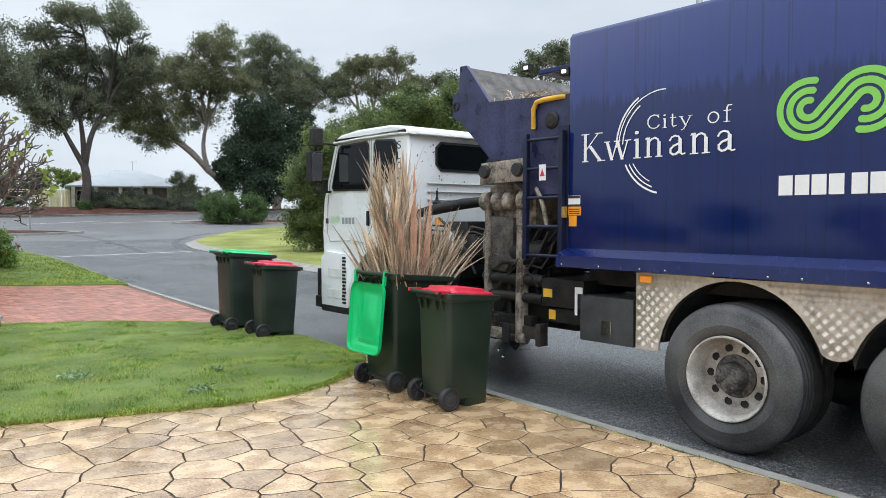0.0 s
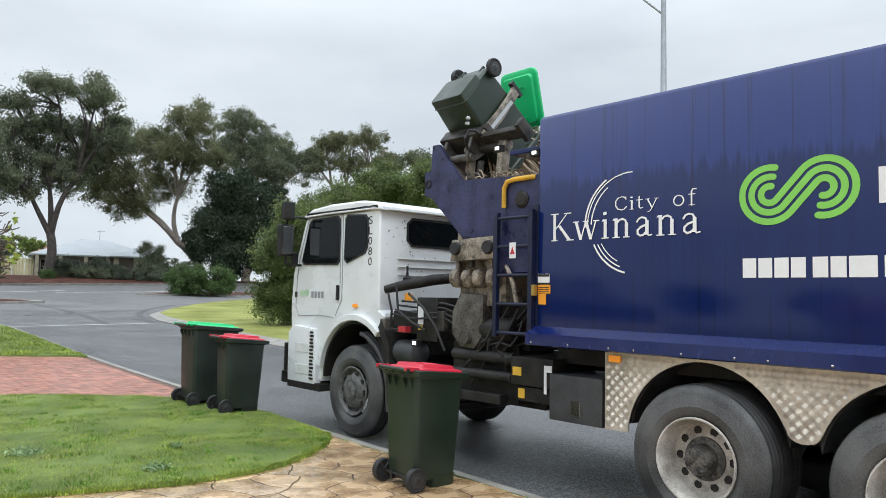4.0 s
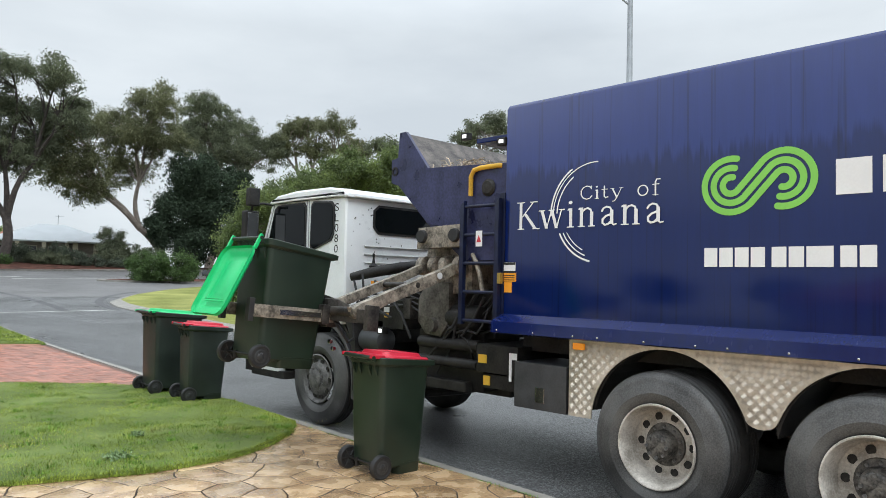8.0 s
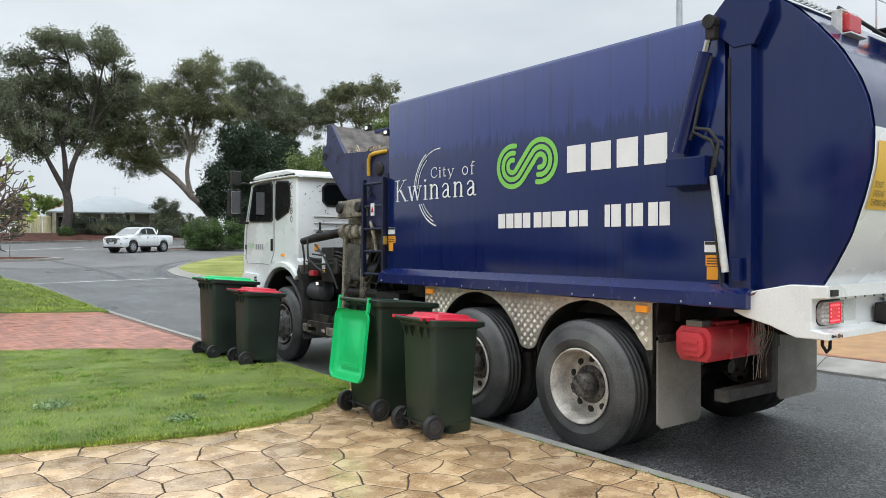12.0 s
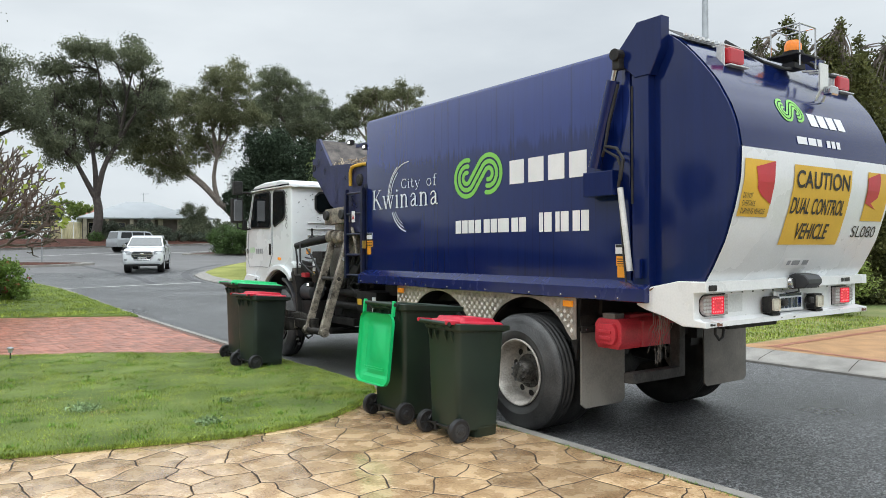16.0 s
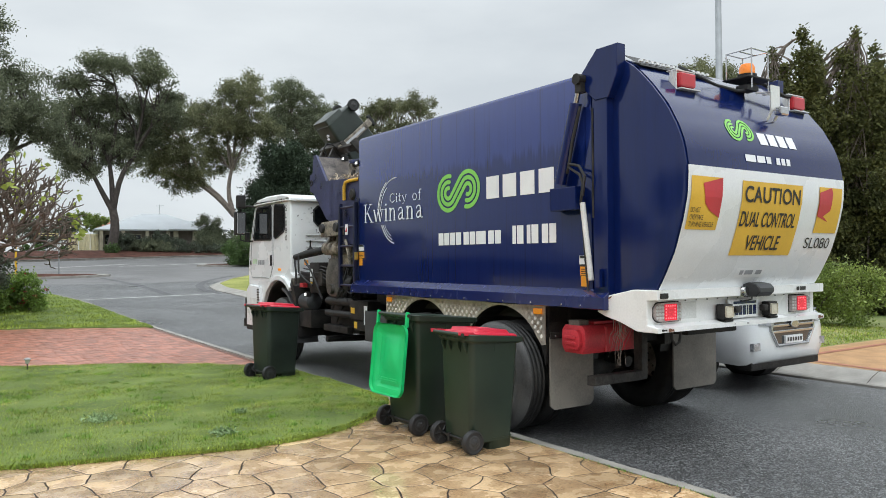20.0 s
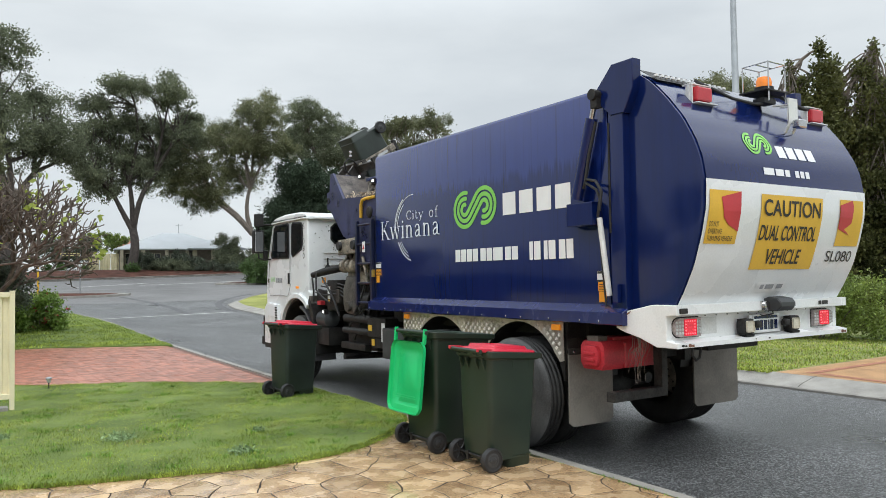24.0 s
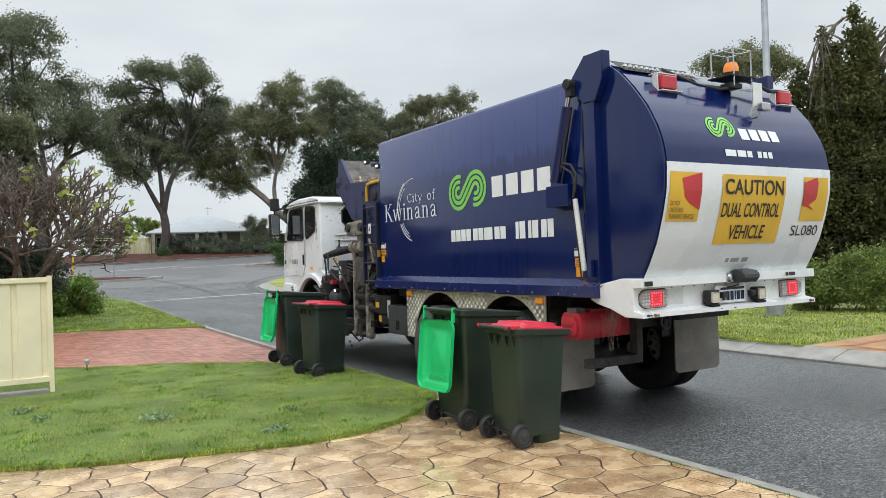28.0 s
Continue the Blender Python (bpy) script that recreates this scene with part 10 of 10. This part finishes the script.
BIN_A_PATH = [  # seconds, x, z, tip
    (0.0, 3.96, 0.0, 0), (1.6, 3.96, 0.0, 0), (1.8, 3.80, 0.08, 3), (2.1, 3.46, 0.33, 5), (2.4, 3.18, 0.78, 6), (2.7, 3.03, 1.36, 12), (3.0, 2.99, 2.03, 29), (3.3, 3.25, 2.80, 57), (3.6, 4.10, 3.60, 97),
    (4.0, 4.92, 3.88, 130), (4.4, 5.37, 3.99, 152), (5.0, 5.39, 3.98, 154), (5.5, 4.97, 3.93, 131), (6.0, 4.30, 3.70, 102), (6.5, 4.02, 3.60, 89), (7.0, 3.99, 3.61, 90), (7.3, 3.24, 2.78, 57), (7.6, 2.97, 1.83, 30),
    (8.0, 3.26, 0.84, 5), (8.3, 3.44, 0.36, 4), (8.6, 3.86, 0.06, 2), (9.0, 3.97, 0.0, 0), (9.3, 3.96, 0.0, 0), (28.0, 3.96, 0.0, 0)]
LID_A_SWING = [(0.0, 264), (1.8, 264), (2.4, 256), (3.0, 264), (3.3, 262), (3.6, 262), (3.8, 250), (4.0, 234), (4.2, 214), (4.4, 202), (5.0, 140), (5.6, 70), (6.1, 38), (6.5, 32), (7.0, 52), (7.3, 62), (7.6, 118),
               (7.8, 196), (8.0, 247), (8.3, 219), (8.6, 242), (9.0, 222), (9.4, 242), (9.8, 256), (10.2, 263), (28.0, 264)]
BIN_B_PATH = [  # seconds, x from the truck's side, y from the middle axle, z, tip (while lifted)
    (17.7, -0.78, 0.0, 1), (18.0, -1.10, 0.25, 5), (18.2, -1.38, 0.50, 8), (18.6, -1.68, 1.22, 10), (19.0, -1.69, 2.16, 27), (19.2, -1.60, 2.70, 43), (19.5, -0.76, 3.64, 84), (20.0, 0.53, 4.03, 138), (20.4, 0.70, 4.05, 148),
    (21.5, 0.72, 4.04, 149), (22.5, 0.60, 4.05, 143), (23.5, 0.72, 4.04, 149), (24.1, 0.70, 4.04, 148), (24.3, 0.51, 4.01, 133), (24.7, -0.80, 3.66, 86), (25.0, -1.60, 2.68, 44), (25.3, -1.78, 1.72, 20), (25.7, -1.55, 0.80, 8), (26.0, -1.18, 0.30, 6), (26.3, -0.84, 0.06, 1), (26.5, -0.80, 0.02, 0)]
LID_B_SWING = [(0.0, -4.8), (19.4, -4.8), (19.8, 12), (20.2, 45), (20.5, 50), (21.5, 52), (23.5, 52), (24.3, 56), (24.7, 86), (25.0, 102), (25.3, 116), (25.5, 172), (25.7, 226), (26.0, 236), (26.3, 255), (26.8, 228), (27.1, 240), (27.4, 256), (28.0, 262)]
GRIP_OPEN = [(0.0, 80), (1.1, 80), (1.6, 0), (8.6, 0), (9.0, 20), (9.4, 80), (14.5, 80), (16.5, 40), (17.5, 0), (26.5, 0), (26.9, 15), (27.3, 80), (28.0, 80)]


def between(rows, t):
    """Values at a time, eased as the keys ease."""
    if t <= rows[0][0]:
        return rows[0][1:]
    for a, b in zip(rows, rows[1:]):
        if t <= b[0]:
            f = (t - a[0]) / (b[0] - a[0])
            return tuple(u + (v - u) * f for u, v in zip(a[1:], b[1:]))
    return rows[-1][1:]


def truck_pose(t):
    x, y, turn = between(TRUCK_PATH, t)
    return pose(x, y, TRUCK_Z, 0, 0, turn)


def steps(t0, t1, d):
    return [round(t0 + d * k, 3) for k in range(int(round((t1 - t0) / d)) + 1)]


def rolling(wheels, times, where, radius, sign=1):
    """Turn wheels by the way travelled."""
    for w in wheels:
        base = w.matrix_basis.copy()
        rows, far, last = [], 0.0, None
        for t in times:
            p = where(t)
            if last is not None:
                far += (p - last).length
            last = p
            rows.append((t, base @ pose(0, 0, 0, -sign * math.degrees(far / radius), 0, 0)))
        walk(w, rows)


GRIP_SHIFT = [(0.0, 0.37), (9.6, 0.37), (13.5, 1.0), (26.6, 1.0), (28.0, 0.9)]


def bin_pose_a(t):
    x, z, tip = between(BIN_A_PATH, t)
    return pose(x + 0.04, 6.05, z, 0, tip, 2)


def bin_pose_b(t):
    """The second lifted bin, which rides beside the truck."""
    x, z, tip = between(BIN_B_PATH, t)
    p = truck_pose(t).translation
    return pose(p.x + x, p.y + 10.53 - truck_pose(17.6).translation.y, z, 0, tip, 0)


def arm_state(t):
    """Swing of the arm and pose of the gripper, both in the truck's space."""
    hold = bin_pose_a if 1.6 <= t <= 9.0 else bin_pose_b if 17.7 <= t <= 26.5 else None
    if hold:
        m = truck_pose(t).inverted() @ hold(t) @ pose(0.36, 0, 0.55)
        p = m.translation
        return math.degrees(math.atan2(SHOULDER[0] - p.x, SHOULDER[2] - p.z)) % 360, m
    a = between(ARM_SWING, t)[0]
    r = radians(a)
    return a, pose(SHOULDER[0] - 1.27 * math.sin(r), SHOULDER[1] + between(GRIP_SHIFT, t)[0], SHOULDER[2] - 1.27 * math.cos(r))


def motions():
    tt = [0.0] + steps(9.0, 13.0, 0.2) + [13.5, 14.0, 14.5, 15.0, 15.5, 17.5] + steps(17.75, 19.5, 0.25) + [26.5] + steps(26.8, 28.0, 0.2)
    walk(TRUCK, [(t, truck_pose(t)) for t in tt])
    rolling([o for o in TRUCK.children if o.name.startswith("wheel") and o.name.split(".")[0] == "wheel"], tt, lambda t: truck_pose(t).translation, WHEEL_R)
    held = {r[0] for r in BIN_A_PATH if 1.6 <= r[0] <= 9.0} | {r[0] for r in BIN_B_PATH}
    states = [(t, *arm_state(t)) for t in sorted({r[0] for r in ARM_SWING} | held)]
    walk(ARM_OB, [(t, pose(*SHOULDER, 0, a, 0)) for t, a, _ in states])
    walk(GRIP, [(t, m) for t, _, m in states])
    for f, side in zip(FINGERS, (-1, 1)):
        base = f.matrix_basis.copy()
        walk(f, [(t, base @ pose(0, 0, 0, 0, 0, side * a)) for t, a in GRIP_OPEN])
    walk(BIN_A, [(r[0], bin_pose_a(r[0])) for r in BIN_A_PATH])
    walk(LID_A, [(t, pose(HINGE_A[0], 0, HINGE_A[1], 0, -a, 0)) for t, a in LID_A_SWING])
    rows = [(0.0, BIN_B0), (17.55, BIN_B0)]
    rows += [(r[0], bin_pose_b(r[0])) for r in BIN_B_PATH]
    rows.append((28.0, rows[-1][1]))
    walk(BIN_B, rows)
    # the red-lidded bin is nudged aside as the gripper comes out
    walk(RED_2, [(0.0, pose(4.13, 9.53, 0.015, 0, 0, -4)), (12.9, pose(4.13, 9.53, 0.015, 0, 0, -4)), (13.5, pose(4.04, 9.62, 0.015, 0, 0, 2)), (14.2, pose(3.90, 9.74, 0.015, 0, 0, 10)), (28.0, pose(3.90, 9.76, 0.015, 0, 0, 10))])
    walk(LID_B, [(t, pose(HINGE_B[0], 0, HINGE_B[1], 0, -a, 0)) for t, a in LID_B_SWING])
    # the fronds ride in the bin, drop into the hopper and go with the truck
    rows = [(r[0], bin_pose_a(r[0])) for r in BIN_A_PATH if r[0] < 4.05]
    inside = pose(1.25, 2.3, 1.95, 85, 0, 90)
    rows += [(4.6, truck_pose(4.6) @ pose(0.75, 2.75, 3.55, 0, 150, 0)), (5.3, truck_pose(5.3) @ pose(1.3, 2.2, 2.9, 40, 120, 30)), (6.2, truck_pose(6.2) @ inside)]
    rows += [(t, truck_pose(t) @ inside) for t in tt if t >= 9.0]
    walk(FRONDS, rows)
    # traffic
    def drive(ob, wheels, rows, r):
        def at(t):
            x, y, turn = between(rows, t)
            return pose(x, y, gz(y) + ROAD + 0.005, 0, 0, turn)
        times = []
        for a, b in zip(rows, rows[1:]):
            n = max(1, int(math.ceil(math.hypot(b[1] - a[1], b[2] - a[2]) / (r * 1.3))))
            times += [a[0] + (b[0] - a[0]) * k / n for k in range(n)]
        times.append(rows[-1][0])
        walk(ob, [(t, at(t)) for t in times])
        rolling(wheels, times, lambda t: at(t).translation, r)
    drive(UTE, UTE_WHEELS, UTE_PATH, 0.39)
    drive(SEDAN, SEDAN_WHEELS, SEDAN_PATH, 0.32)
    drive(WAGON, WAGON_WHEELS, WAGON_PATH, 0.36)
    drive(WAGON_2, WAGON_2_WHEELS, WAGON_2_PATH, 0.36)


UTE_PATH = [(0.0, 60, 73, 106), (9.0, 60, 73, 106), (10.3, 33, 65.0, 106), (11.0, 19.3, 60.8, 108), (11.7, 16.4, 58.4, 118), (12.4, 14.2, 55.6, 132), (13.5, 12.4, 50.5, 152), (14.6, 11.3, 46.4, 160), (15.6, 10.4, 42.6, 159),
            (16.2, 9.85, 39.7, 161), (17.0, 9.2, 35.0, 172), (17.6, 9.0, 31.3, 176), (18.0, 9.0, 28.4, 179), (19.0, 9.3, 18.6, 180), (20.0, 9.38, 8.2, 180), (20.1, 9.38, 6.95, 180), (20.4, 9.38, 4.1, 180), (20.7, 9.45, 0.7, 180), (21.5, 9.45, -8.5, 180), (23.0, 9.45, -30, 180), (28.0, 9.45, -60, 180)]
SEDAN_PATH = [(0.0, -70, 41.3, -73), (15.0, -70, 41.3, -73), (19.0, 11.5, 66.5, -73), (19.5, 20.6, 69.3, -73), (21.5, 60, 81.5, -73), (28.0, 90, 90.8, -73)]
WAGON_PATH = [(0.0, 80, 80.5, 106), (5.0, 80, 80.5, 106), (8.3, 25.6, 63.8, 107), (8.9, 16.6, 61.1, 107), (9.4, 9.1, 58.8, 107), (11.5, -22, 49.3, 107), (28.0, -80, 32, 107)]
WAGON_2_PATH = [(0.0, -60, 44.0, -73), (11.0, -60, 44.0, -73), (15.6, 9.5, 65.0, -73), (16.2, 18.7, 67.8, -73), (18.5, 54, 78.6, -73), (28.0, 90, 90, -73)]
motions()
